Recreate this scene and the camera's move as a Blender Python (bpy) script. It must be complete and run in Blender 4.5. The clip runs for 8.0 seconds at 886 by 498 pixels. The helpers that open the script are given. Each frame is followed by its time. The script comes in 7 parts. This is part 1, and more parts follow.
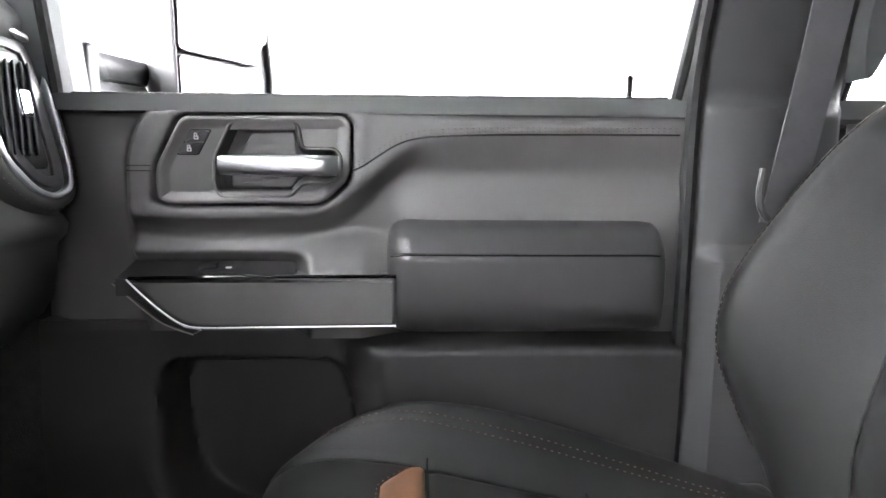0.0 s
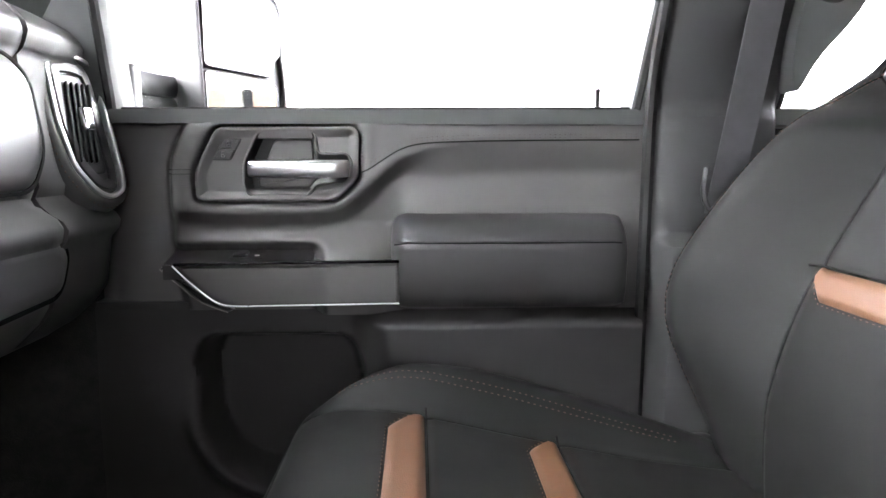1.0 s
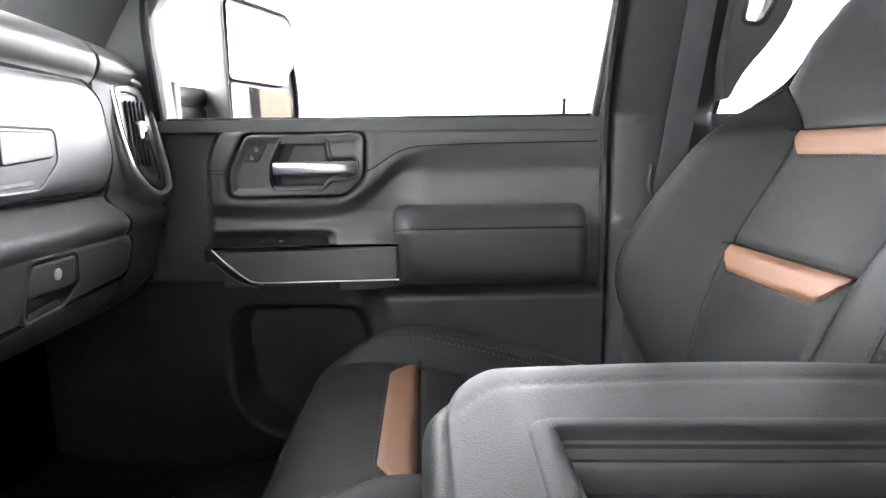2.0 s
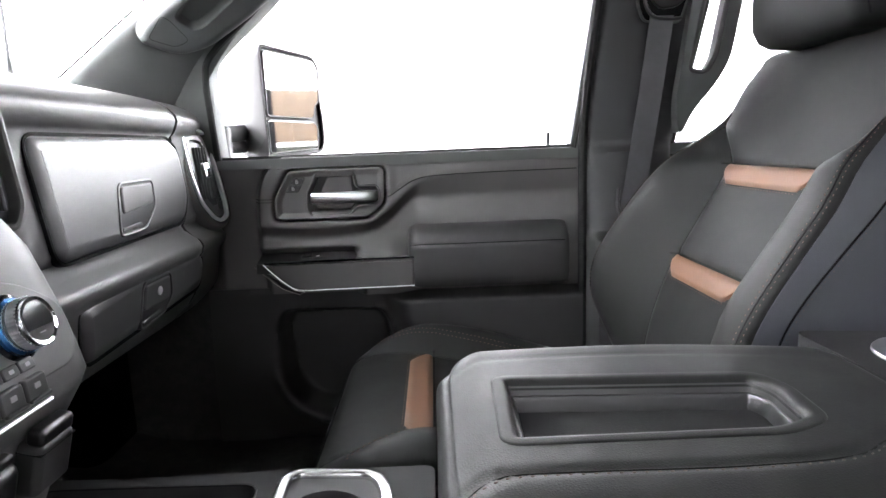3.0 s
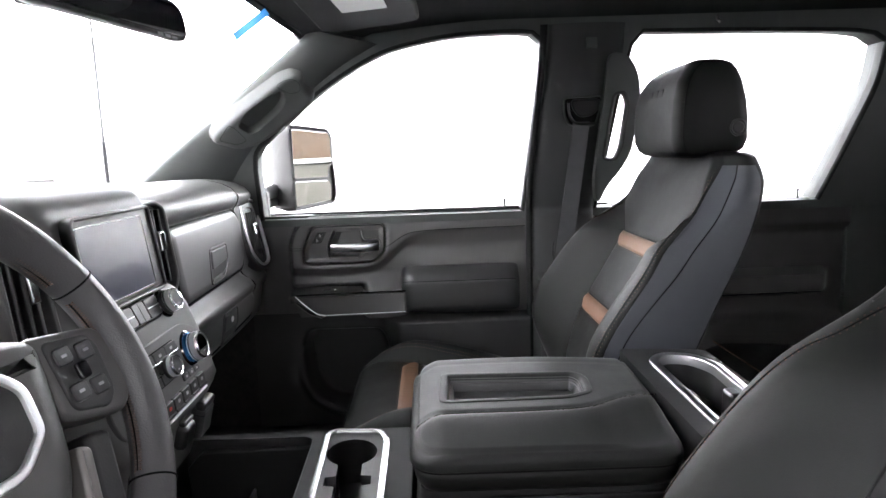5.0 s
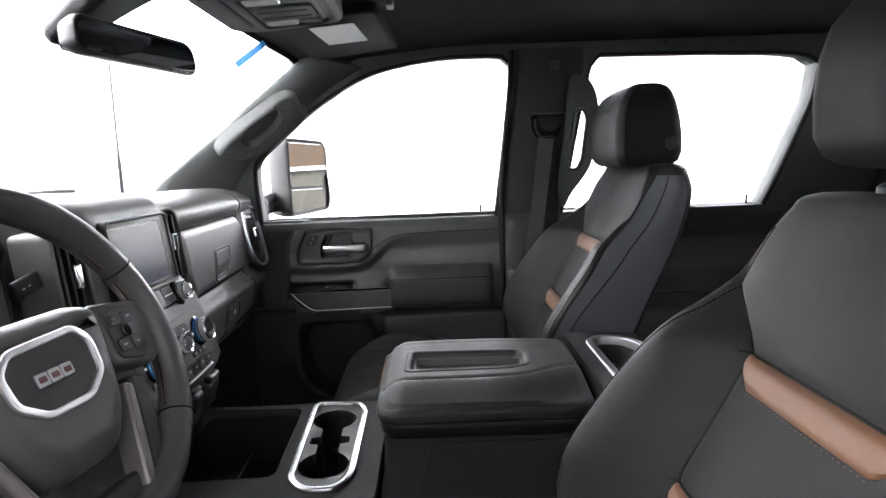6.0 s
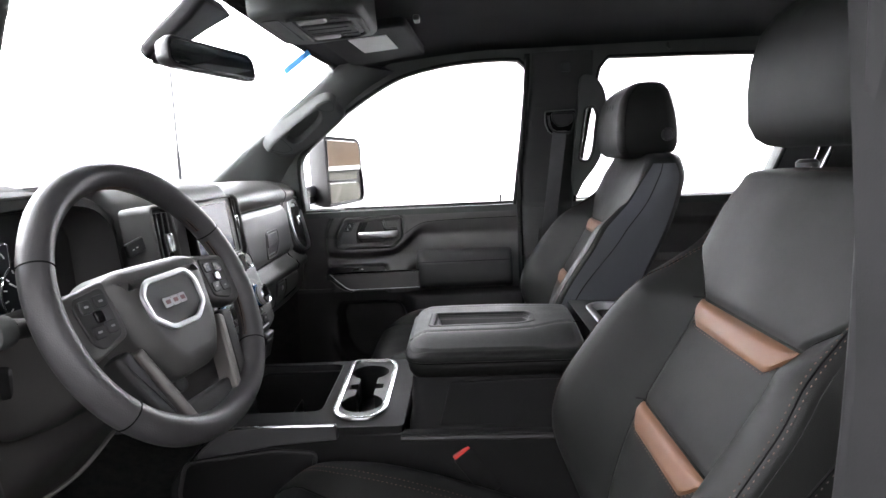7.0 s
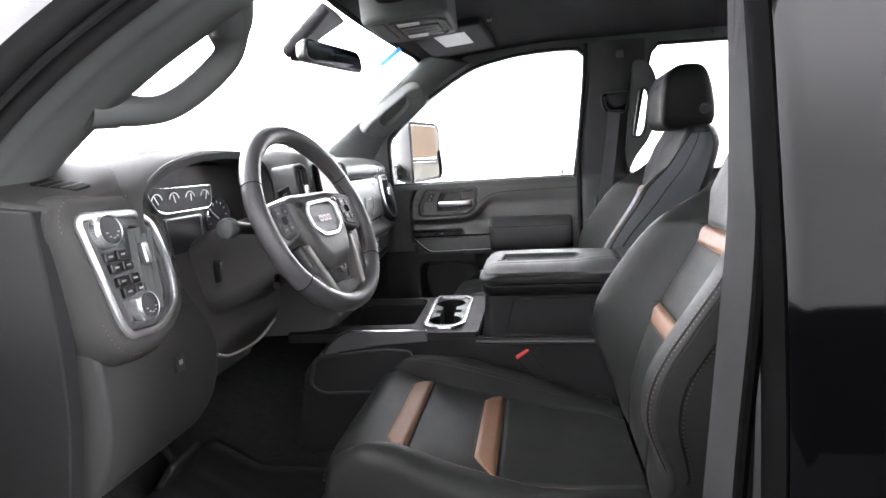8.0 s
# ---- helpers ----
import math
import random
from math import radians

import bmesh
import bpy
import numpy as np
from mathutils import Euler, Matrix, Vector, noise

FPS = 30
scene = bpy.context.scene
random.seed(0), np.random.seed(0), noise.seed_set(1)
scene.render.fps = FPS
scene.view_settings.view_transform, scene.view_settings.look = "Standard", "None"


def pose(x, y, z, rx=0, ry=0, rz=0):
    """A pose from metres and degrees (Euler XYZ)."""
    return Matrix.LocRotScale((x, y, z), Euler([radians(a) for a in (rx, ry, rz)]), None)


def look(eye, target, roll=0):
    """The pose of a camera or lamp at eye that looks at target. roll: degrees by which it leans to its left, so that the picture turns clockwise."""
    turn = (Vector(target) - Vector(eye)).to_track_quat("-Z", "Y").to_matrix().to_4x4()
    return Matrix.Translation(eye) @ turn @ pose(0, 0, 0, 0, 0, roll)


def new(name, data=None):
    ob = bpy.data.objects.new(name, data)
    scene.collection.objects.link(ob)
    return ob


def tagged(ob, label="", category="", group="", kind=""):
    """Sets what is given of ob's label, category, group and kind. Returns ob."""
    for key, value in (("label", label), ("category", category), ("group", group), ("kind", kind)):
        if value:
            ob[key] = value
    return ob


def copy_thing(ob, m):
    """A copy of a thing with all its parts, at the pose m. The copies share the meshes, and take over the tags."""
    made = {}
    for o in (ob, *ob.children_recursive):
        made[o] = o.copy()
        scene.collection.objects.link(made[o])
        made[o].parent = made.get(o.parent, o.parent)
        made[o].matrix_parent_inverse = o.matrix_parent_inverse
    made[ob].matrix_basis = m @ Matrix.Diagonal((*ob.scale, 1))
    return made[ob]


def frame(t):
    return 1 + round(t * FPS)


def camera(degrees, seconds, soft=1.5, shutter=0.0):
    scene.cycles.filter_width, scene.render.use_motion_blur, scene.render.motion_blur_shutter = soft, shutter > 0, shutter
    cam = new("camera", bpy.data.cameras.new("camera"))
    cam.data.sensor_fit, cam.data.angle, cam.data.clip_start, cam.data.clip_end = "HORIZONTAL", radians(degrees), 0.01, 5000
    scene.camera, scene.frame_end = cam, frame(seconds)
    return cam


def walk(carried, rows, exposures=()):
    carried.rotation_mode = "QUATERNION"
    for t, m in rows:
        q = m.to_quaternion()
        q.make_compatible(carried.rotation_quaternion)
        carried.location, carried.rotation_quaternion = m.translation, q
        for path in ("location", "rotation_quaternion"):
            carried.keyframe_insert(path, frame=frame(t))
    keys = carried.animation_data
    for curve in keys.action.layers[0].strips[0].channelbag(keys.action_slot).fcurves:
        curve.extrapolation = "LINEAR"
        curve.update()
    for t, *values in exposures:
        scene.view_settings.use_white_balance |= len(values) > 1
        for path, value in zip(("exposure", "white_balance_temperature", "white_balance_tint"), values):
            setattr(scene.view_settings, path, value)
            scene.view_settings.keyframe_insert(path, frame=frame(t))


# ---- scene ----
cam = camera(72.4, 8.0)
PATH = [
    (0, (0.0240, 0.1100, 1.3450), (0.1100, 2.0900, 1.0730), 0.5),
    (0.5, (0.0220, 0.0490, 1.3480), (0.1040, 2.0280, 1.0690), 0.3),
    (1, (0.0260, -0.0190, 1.3540), (0.1090, 1.9580, 1.0670), -0),
    (1.5, (0.0380, -0.0990, 1.3540), (0.1110, 1.8790, 1.0610), -0.2),
    (2.8, (0.0440, -0.3630, 1.4220), (0.0780, 1.6070, 1.0810), -1.9),
    (3, (0.0440, -0.4090, 1.4380), (0.0700, 1.5620, 1.1030), -2.1),
    (3.5, (0.0480, -0.5300, 1.4840), (0.0760, 1.4420, 1.1500), -2.1),
    (4, (0.0590, -0.6330, 1.5220), (0.0880, 1.3400, 1.1920), -2.1),
    (4.5, (0.0760, -0.7270, 1.5570), (0.1060, 1.2480, 1.2440), -2.1),
    (4.7, (0.0710, -0.7750, 1.5740), (0.1110, 1.2000, 1.2590), -1.9),
    (5.8, (0.1250, -0.9920, 1.6000), (0.1510, 0.9870, 1.3130), -2.3),
    (6, (0.1380, -1.0270, 1.6010), (0.1680, 0.9510, 1.3110), -2.2),
    (6.5, (0.1590, -1.1210, 1.5840), (0.1630, 0.8580, 1.2950), -2.4),
    (7, (0.1580, -1.2290, 1.5790), (0.0870, 0.7490, 1.2940), -2.7),
    (7.5, (0.1690, -1.4090, 1.5510), (0.0080, 0.5650, 1.2720), -3.2),
    (8, (0.1800, -1.5720, 1.5150), (-0.1270, 0.3830, 1.2270), -3.5),
]
walk(cam, [(t, look(eye, target, roll)) for t, eye, target, roll in PATH], [(0, 3.45), (1.5, 3.15), (3, 2.58), (3.5, 2.38), (4.5, 2.22), (6, 1.7), (6.5, 1.38), (7, 1.75), (7.5, 2.15), (8, 2.4)])

# ---- world, light ----
world = bpy.data.worlds.new("booth_light")
scene.world = world
world.use_nodes = True
wn = world.node_tree.nodes
wn["Background"].inputs[0].default_value = (1.0, 0.984, 1.055, 1)
wn["Background"].inputs[1].default_value = 10.0

# ---- building helpers ----
def V(*a):
    return Vector(a)


def frame_of(origin, ex, ey):
    """Matrix with axes ex, ey and their normal ez at origin."""
    ex = Vector(ex).normalized()
    ez = ex.cross(Vector(ey)).normalized()
    ey = ez.cross(ex)
    m = Matrix((ex, ey, ez)).transposed().to_4x4()
    m.translation = origin
    return m


def lerp_table(table, t):
    """Smooth interpolation of rows (t, a, b, ...)."""
    n = len(table)
    if t <= table[0][0]:
        return list(table[0][1:])
    if t >= table[-1][0]:
        return list(table[-1][1:])
    i = max(j for j in range(n - 1) if table[j][0] <= t)
    a, b = table[i], table[i + 1]
    z, c = table[max(i - 1, 0)], table[min(i + 2, n - 1)]
    h = b[0] - a[0]
    k = (t - a[0]) / h
    out = []
    for j in range(1, len(a)):
        ma = (b[j] - z[j]) / (b[0] - z[0]) * h
        mb = (c[j] - a[j]) / (c[0] - a[0]) * h
        out.append((2 * k ** 3 - 3 * k ** 2 + 1) * a[j] + (k ** 3 - 2 * k ** 2 + k) * ma + (3 * k ** 2 - 2 * k ** 3) * b[j] + (k ** 3 - k ** 2) * mb)
    return out


def smooth(a, b, t):
    k = min(1, max(0, (t - a) / (b - a)))
    return k * k * (3 - 2 * k)


def spline(pts, n=8, closed=False):
    """Catmull-Rom through pts (any dimension)."""
    p = [Vector(q) for q in pts]
    out, m = [], len(p)
    for i in range(m if closed else m - 1):
        a, b = p[i], p[(i + 1) % m]
        z = p[i - 1] if (closed or i) else a
        c = p[(i + 2) % m] if (closed or i + 2 < m) else b
        for j in range(n):
            t = j / n
            out.append(0.5 * ((2 * a) + (b - z) * t + (2 * z - 5 * a + 4 * b - c) * t * t + (3 * a - z - 3 * b + c) * t ** 3))
    if not closed:
        out.append(p[-1])
    return out


def loft(rings, cap=True, loop=False):
    """Skin over closed rings of equal count."""
    bm = bmesh.new()
    vs = [[bm.verts.new(p) for p in r] for r in rings]
    pairs = list(zip(vs, vs[1:])) + ([(vs[-1], vs[0])] if loop else [])
    for a, b in pairs:
        n = len(a)
        for i in range(n):
            bm.faces.new((a[i], a[(i + 1) % n], b[(i + 1) % n], b[i]))
    if cap and not loop:
        bm.faces.new(vs[0][::-1])
        bm.faces.new(vs[-1])
    bmesh.ops.recalc_face_normals(bm, faces=bm.faces)
    return bm


def sheet(fn, nu, nv, off):
    """Closed slab over the grid fn(u, v), u and v from 0 to 1, thickened by the vector off."""
    off = Vector(off)
    bm = bmesh.new()
    top = [[bm.verts.new(Vector(fn(i / nu, j / nv))) for j in range(nv + 1)] for i in range(nu + 1)]
    bot = [[bm.verts.new(v.co + off) for v in row] for row in top]
    for i in range(nu):
        for j in range(nv):
            bm.faces.new((top[i][j], top[i + 1][j], top[i + 1][j + 1], top[i][j + 1]))
            bm.faces.new((bot[i][j + 1], bot[i + 1][j + 1], bot[i + 1][j], bot[i][j]))
    for i in range(nu):
        bm.faces.new((top[i + 1][0], top[i][0], bot[i][0], bot[i + 1][0]))
        bm.faces.new((top[i][nv], top[i + 1][nv], bot[i + 1][nv], bot[i][nv]))
    for j in range(nv):
        bm.faces.new((top[0][j], top[0][j + 1], bot[0][j + 1], bot[0][j]))
        bm.faces.new((top[nu][j + 1], top[nu][j], bot[nu][j], bot[nu][j + 1]))
    bmesh.ops.recalc_face_normals(bm, faces=bm.faces)
    return bm


def area2(p):
    return sum(a[0] * b[1] - b[0] * a[1] for a, b in zip(p, p[1:] + p[:1])) / 2


def rpoly(pts, r=0.01, seg=4):
    """Polygon with rounded corners, counter-clockwise."""
    pts = [tuple(p) for p in pts]
    if area2(pts) < 0:
        pts = pts[::-1]
    out, n = [], len(pts)
    for i in range(n):
        a, b, c = Vector(pts[i - 1]), Vector(pts[i]), Vector(pts[(i + 1) % n])
        u, v = (a - b), (c - b)
        k = min(r, u.length * 0.45, v.length * 0.45)
        s, e = b + u.normalized() * k, b + v.normalized() * k
        for j in range(seg + 1):
            t = j / seg
            q = s * (1 - t) ** 2 + b * 2 * t * (1 - t) + e * t * t
            out.append((q.x, q.y))
    return out


def inset(pts, d):
    """Counter-clockwise polygon moved inwards by d."""
    out, n = [], len(pts)
    for i in range(n):
        a, b, c = Vector(pts[i - 1]), Vector(pts[i]), Vector(pts[(i + 1) % n])
        u, v = b - a, c - b
        if u.length < 1e-7:
            u = v
        if v.length < 1e-7:
            v = u
        m = Vector((-u.y, u.x)).normalized() + Vector((-v.y, v.x)).normalized()
        m = m.normalized() if m.length > 1e-6 else Vector((0, 0))
        out.append((b.x + m.x * d, b.y + m.y * d))
    return out


def rect(w, h, r=0.01, seg=4, cx=0, cy=0):
    return rpoly([(cx - w / 2, cy - h / 2), (cx + w / 2, cy - h / 2), (cx + w / 2, cy + h / 2), (cx - w / 2, cy + h / 2)], r, seg)


def lift(pts, f, w):
    return [f @ Vector((p[0], p[1], w)) for p in pts]


def slab(pts, f, h, bev=0.003, back=0.0):
    """Plate of the outline pts in the frame f, from -back to h, with a rounded front edge."""
    if area2(list(pts)) < 0:
        pts = list(pts)[::-1]
    rings = [lift(pts, f, -back)]
    for k in (0, 0.35, 0.7, 1.0):
        a = k * math.pi / 2
        rings.append(lift(inset(pts, bev * (1 - math.cos(a))), f, h - bev + bev * math.sin(a)))
    return loft(rings)


def collar(pts, f, width, h, bev=0.002, back=0.0):
    """Frame-shaped ring round the outline pts."""
    if area2(list(pts)) < 0:
        pts = list(pts)[::-1]
    rings = []
    for d, w in ((0, -back), (0, h - bev), (bev * 0.3, h - bev * 0.3), (bev, h), (width - bev, h), (width - bev * 0.3, h - bev * 0.3), (width, h - bev), (width, -back)):
        rings.append(lift(inset(pts, d), f, w))
    return loft(rings, loop=True)


def tub(pts, f, depth, wall=0.004, lip=0.004, taper=0.1):
    """Open tray sunk below the frame's plane."""
    if area2(list(pts)) < 0:
        pts = list(pts)[::-1]
    t = depth * taper
    rings = [lift(inset(pts, -lip), f, -0.002), lift(inset(pts, -lip * 0.4), f, 0.001), lift(pts, f, -0.001), lift(inset(pts, t * 0.2), f, -depth * 0.2),
             lift(inset(pts, t), f, -depth * 0.9), lift(inset(pts, t + 0.004), f, -depth)]
    bm = loft(rings, cap=False)
    low = [v for v in bm.verts][-len(pts):]
    bm.faces.new(low)
    ge = lift(inset(pts, -lip), f, -depth - wall)
    vs = [bm.verts.new(p) for p in ge]
    bm.verts.ensure_lookup_table()
    n = len(pts)
    for i in range(n):
        bm.faces.new((bm.verts[i], bm.verts[(i + 1) % n], vs[(i + 1) % n], vs[i]))
    bm.faces.new(vs)
    bmesh.ops.recalc_face_normals(bm, faces=bm.faces)
    return bm


def rbox(sx, sy, sz, f, bev=0.006, seg=4):
    """Box with all edges rounded, centred on the frame f."""
    pts = rect(sx, sy, max(bev * 1.2, 0.002), seg)
    rings = []
    for s in (-1, 1):
        ks = (1.0, 0.7, 0.35, 0) if s < 0 else (0, 0.35, 0.7, 1.0)
        for k in ks:
            a = k * math.pi / 2
            rings.append(lift(inset(pts, bev * (1 - math.cos(a))), f, s * (sz / 2 - bev + bev * math.sin(a))))
    return loft(rings)


def lathe(profile, f, n=28):
    """Turned body: rows (radius, height) along the frame's z."""
    rings = [[f @ Vector((max(r, 1e-4) * math.cos(2 * math.pi * i / n), max(r, 1e-4) * math.sin(2 * math.pi * i / n), h)) for i in range(n)] for r, h in profile]
    return loft(rings)


def knurled(r, h0, h1, f, n=40, depth=0.0009):
    rings = []
    for h, k in ((h0, 0.94), (h0 + 0.001, 1), (h1 - 0.001, 1), (h1, 0.94)):
        rings.append([f @ Vector(((r * k - (depth if i % 2 else 0)) * math.cos(2 * math.pi * i / (2 * n)), (r * k - (depth if i % 2 else 0)) * math.sin(2 * math.pi * i / (2 * n)), h)) for i in range(2 * n)])
    return loft(rings)


def tube(pts, r, n=8, closed=False, flat=1.0):
    """Round cord along pts; r may be a list."""
    pts = [Vector(p) for p in pts]
    m, rings, last = len(pts), [], None
    for i, p in enumerate(pts):
        a = pts[i - 1] if (i or closed) else p
        b = pts[(i + 1) % m] if (i + 1 < m or closed) else p
        t = (b - a).normalized()
        if last is None:
            up = Vector((0, 0, 1)) if abs(t.z) < 0.9 else Vector((1, 0, 0))
            last = (up - t * up.dot(t)).normalized()
        else:
            last = (last - t * last.dot(t)).normalized()
        s = t.cross(last)
        rr = r[i] if isinstance(r, (list, tuple)) else r
        rings.append([p + (last * math.cos(2 * math.pi * k / n) + s * math.sin(2 * math.pi * k / n) * flat) * rr for k in range(n)])
    return loft(rings, cap=not closed, loop=closed)


def resample(pts, step):
    pts = [Vector(p) for p in pts]
    out, carry = [pts[0]], 0.0
    for a, b in zip(pts, pts[1:]):
        L = (b - a).length
        d = step - carry
        while d <= L and L > 0:
            out.append(a.lerp(b, d / L))
            d += step
        carry = (carry + L) % step
    return out


def stitches(pts, length=0.0055, gap=0.0022, r=0.0007, n=5):
    """Row of thread stitches along pts, as one bmesh."""
    q = resample(pts, (length + gap) / 2)
    verts, faces = [], []
    for i in range(0, len(q) - 1, 2):
        a, b = q[i], q[i + 1]
        b = a.lerp(b, length / ((length + gap) / 2) * 0.5 * 1.0)
        t = (b - a)
        if t.length < 1e-6:
            continue
        t.normalize()
        up = Vector((0, 0, 1)) if abs(t.z) < 0.9 else Vector((1, 0, 0))
        u = (up - t * up.dot(t)).normalized()
        s = t.cross(u)
        base = len(verts)
        for p, k in ((a, 0.5), (a.lerp(b, 0.25), 1), (a.lerp(b, 0.75), 1), (b, 0.5)):
            for j in range(n):
                w = 2 * math.pi * j / n
                verts.append(p + (u * math.cos(w) + s * math.sin(w)) * r * k)
        for k in range(3):
            for j in range(n):
                faces.append((base + k * n + j, base + k * n + (j + 1) % n, base + (k + 1) * n + (j + 1) % n, base + (k + 1) * n + j))
        faces.append(tuple(base + j for j in range(n))[::-1])
        faces.append(tuple(base + 3 * n + j for j in range(n)))
    me = bpy.data.meshes.new("tmp")
    me.from_pydata([tuple(v) for v in verts], [], faces)
    bm = bmesh.new()
    bm.from_mesh(me)
    bpy.data.meshes.remove(me)
    return bm


def mirror(bm):
    """The same shape on the driver's side of the cab."""
    for v in bm.verts:
        v.co.y = -v.co.y
    bmesh.ops.reverse_faces(bm, faces=bm.faces)
    return bm


def part(name, bm, material, parent=None, label="", angle=38):
    """Links a bmesh as one mesh object under a thing or part."""
    me = bpy.data.meshes.new(name)
    bm.to_mesh(me)
    bm.free()
    me.polygons.foreach_set("use_smooth", [True] * len(me.polygons))
    me.set_sharp_from_angle(angle=radians(angle))
    me.materials.append(material)
    ob = new(name, me)
    flat = ob.modifiers.new("even_faces", "WEIGHTED_NORMAL")
    flat.keep_sharp, flat.weight = True, 60
    if parent:
        ob.parent = parent
        ob.matrix_parent_inverse = parent.matrix_basis.inverted()
    if label:
        tagged(ob, label)
    return ob


def thing(name, at, label, category, group="", kind=""):
    ob = new(name)
    ob.empty_display_size = 0.05
    ob.matrix_basis = Matrix.Translation(at)
    return tagged(ob, label, category, group, kind)


# ---- materials ----
def mat(name, color, rough=0.5, metal=0.0, grain=0.0, grain_size=400.0, spec=0.5, vary=0.0, vary_size=9.0, rvary=0.0, coat=0.0, kind="noise", dust=0.0):
    m = bpy.data.materials.new(name)
    m.use_nodes = True
    nt = m.node_tree
    b = nt.nodes["Principled BSDF"]
    b.inputs["Base Color"].default_value = (*color, 1)
    b.inputs["Roughness"].default_value = rough
    b.inputs["Metallic"].default_value = metal
    b.inputs["Specular IOR Level"].default_value = spec
    b.inputs["Coat Weight"].default_value = coat
    b.inputs["Coat Roughness"].default_value = 0.06
    tc = nt.nodes.new("ShaderNodeTexCoord")
    if vary or rvary or dust:
        n = nt.nodes.new("ShaderNodeTexNoise")
        n.inputs["Scale"].default_value, n.inputs["Detail"].default_value, n.inputs["Roughness"].default_value = vary_size, 7, 0.62
        nt.links.new(tc.outputs["Object"], n.inputs["Vector"])
        if vary:
            r = nt.nodes.new("ShaderNodeValToRGB")
            r.color_ramp.elements[0].position, r.color_ramp.elements[1].position = 0.3, 0.72
            r.color_ramp.elements[0].color = (*[c * (1 - vary) for c in color], 1)
            r.color_ramp.elements[1].color = (*[min(1, c * (1 + vary)) for c in color], 1)
            nt.links.new(n.outputs["Fac"], r.inputs["Fac"])
            nt.links.new(r.outputs["Color"], b.inputs["Base Color"])
        if rvary:
            q = nt.nodes.new("ShaderNodeMapRange")
            q.inputs["From Min"].default_value, q.inputs["From Max"].default_value = 0.3, 0.7
            q.inputs["To Min"].default_value, q.inputs["To Max"].default_value = rough - rvary, rough + rvary
            nt.links.new(n.outputs["Fac"], q.inputs["Value"])
            nt.links.new(q.outputs["Result"], b.inputs["Roughness"])
    if grain:
        if kind == "voronoi":
            g = nt.nodes.new("ShaderNodeTexVoronoi")
            g.feature = "DISTANCE_TO_EDGE"
            g.inputs["Scale"].default_value = grain_size
            out = g.outputs["Distance"]
        elif kind == "weave":
            g = nt.nodes.new("ShaderNodeTexWave")
            g.inputs["Scale"].default_value, g.inputs["Distortion"].default_value = grain_size, 1.5
            out = g.outputs["Fac"]
        else:
            g = nt.nodes.new("ShaderNodeTexNoise")
            g.inputs["Scale"].default_value, g.inputs["Detail"].default_value = grain_size, 4
            out = g.outputs["Fac"]
        nt.links.new(tc.outputs["Object"], g.inputs["Vector"])
        bu = nt.nodes.new("ShaderNodeBump")
        bu.inputs["Strength"].default_value, bu.inputs["Distance"].default_value = grain, 0.0012
        nt.links.new(out, bu.inputs["Height"])
        nt.links.new(bu.outputs["Normal"], b.inputs["Normal"])
    return m


LEATHER = mat("black_leather", (0.0094, 0.0097, 0.0090), 0.60, grain=0.13, grain_size=560, kind="voronoi", vary=0.12, vary_size=14, rvary=0.06, spec=0.16)
RIMLEATHER = mat("smooth_rim_leather", (0.052, 0.0505, 0.0515), 0.43, grain=0.2, grain_size=420, kind="voronoi", vary=0.12, vary_size=14, rvary=0.05)
JAMB = mat("jamb_trim", (0.012, 0.012, 0.012), 0.62, spec=0.14, grain=0.12, grain_size=600, vary=0.15, vary_size=9, rvary=0.06)
LIDSKIN = mat("lid_leather", (0.0080, 0.0082, 0.0078), 0.56, grain=0.16, grain_size=520, kind="voronoi", vary=0.12, vary_size=14, rvary=0.06, spec=0.13)
LEATHER_SIDE = mat("grey_vinyl", (0.040, 0.043, 0.049), 0.54, grain=0.2, grain_size=420, kind="voronoi", vary=0.10, vary_size=11, rvary=0.06)
TAN = mat("tan_leather", (0.103, 0.047, 0.021), 0.58, grain=0.22, grain_size=420, kind="voronoi", vary=0.10, vary_size=25, rvary=0.05)
SOFT = mat("soft_dash_vinyl", (0.063, 0.0625, 0.060), 0.50, grain=0.14, grain_size=560, kind="voronoi", vary=0.10, vary_size=10, rvary=0.04, spec=0.46)
HUBSKIN = mat("hub_vinyl", (0.062, 0.061, 0.058), 0.46, grain=0.14, grain_size=560, kind="voronoi", vary=0.10, vary_size=10, rvary=0.04, spec=0.5)
EMBLEMRED = mat("dark_red_enamel", (0.075, 0.014, 0.018), 0.3, vary=0.1, vary_size=80)
GAUGE = mat("gauge_glass", (0.018, 0.019, 0.022), 0.30, vary=0.05, vary_size=12, rvary=0.02, spec=0.3)
# The dark cab's reflection is put into the glass colour.
MIRRORDARK = mat("dark_reflection_mirror", (0.13, 0.135, 0.14), 0.03, metal=1.0)
LOWERPL = mat("lower_fascia_plastic", (0.024, 0.0238, 0.0230), 0.58, spec=0.26, grain=0.18, grain_size=620, kind="voronoi", vary=0.12, vary_size=9, rvary=0.06)
# Lighter copy of the fascia plastic, standing in for light at the knees.
KNEELIT = mat("lightened_knee_plastic", (0.052, 0.050, 0.047), 0.55, spec=0.3, grain=0.18, grain_size=620, kind="voronoi", vary=0.12, vary_size=9, rvary=0.06)
# So black that strong light leaves the door gap dark, shade put into colour.
NEARBLACK = mat("near_black_shade", (0.0008, 0.0008, 0.0008), 0.9, spec=0.03, vary=0.2, vary_size=30)
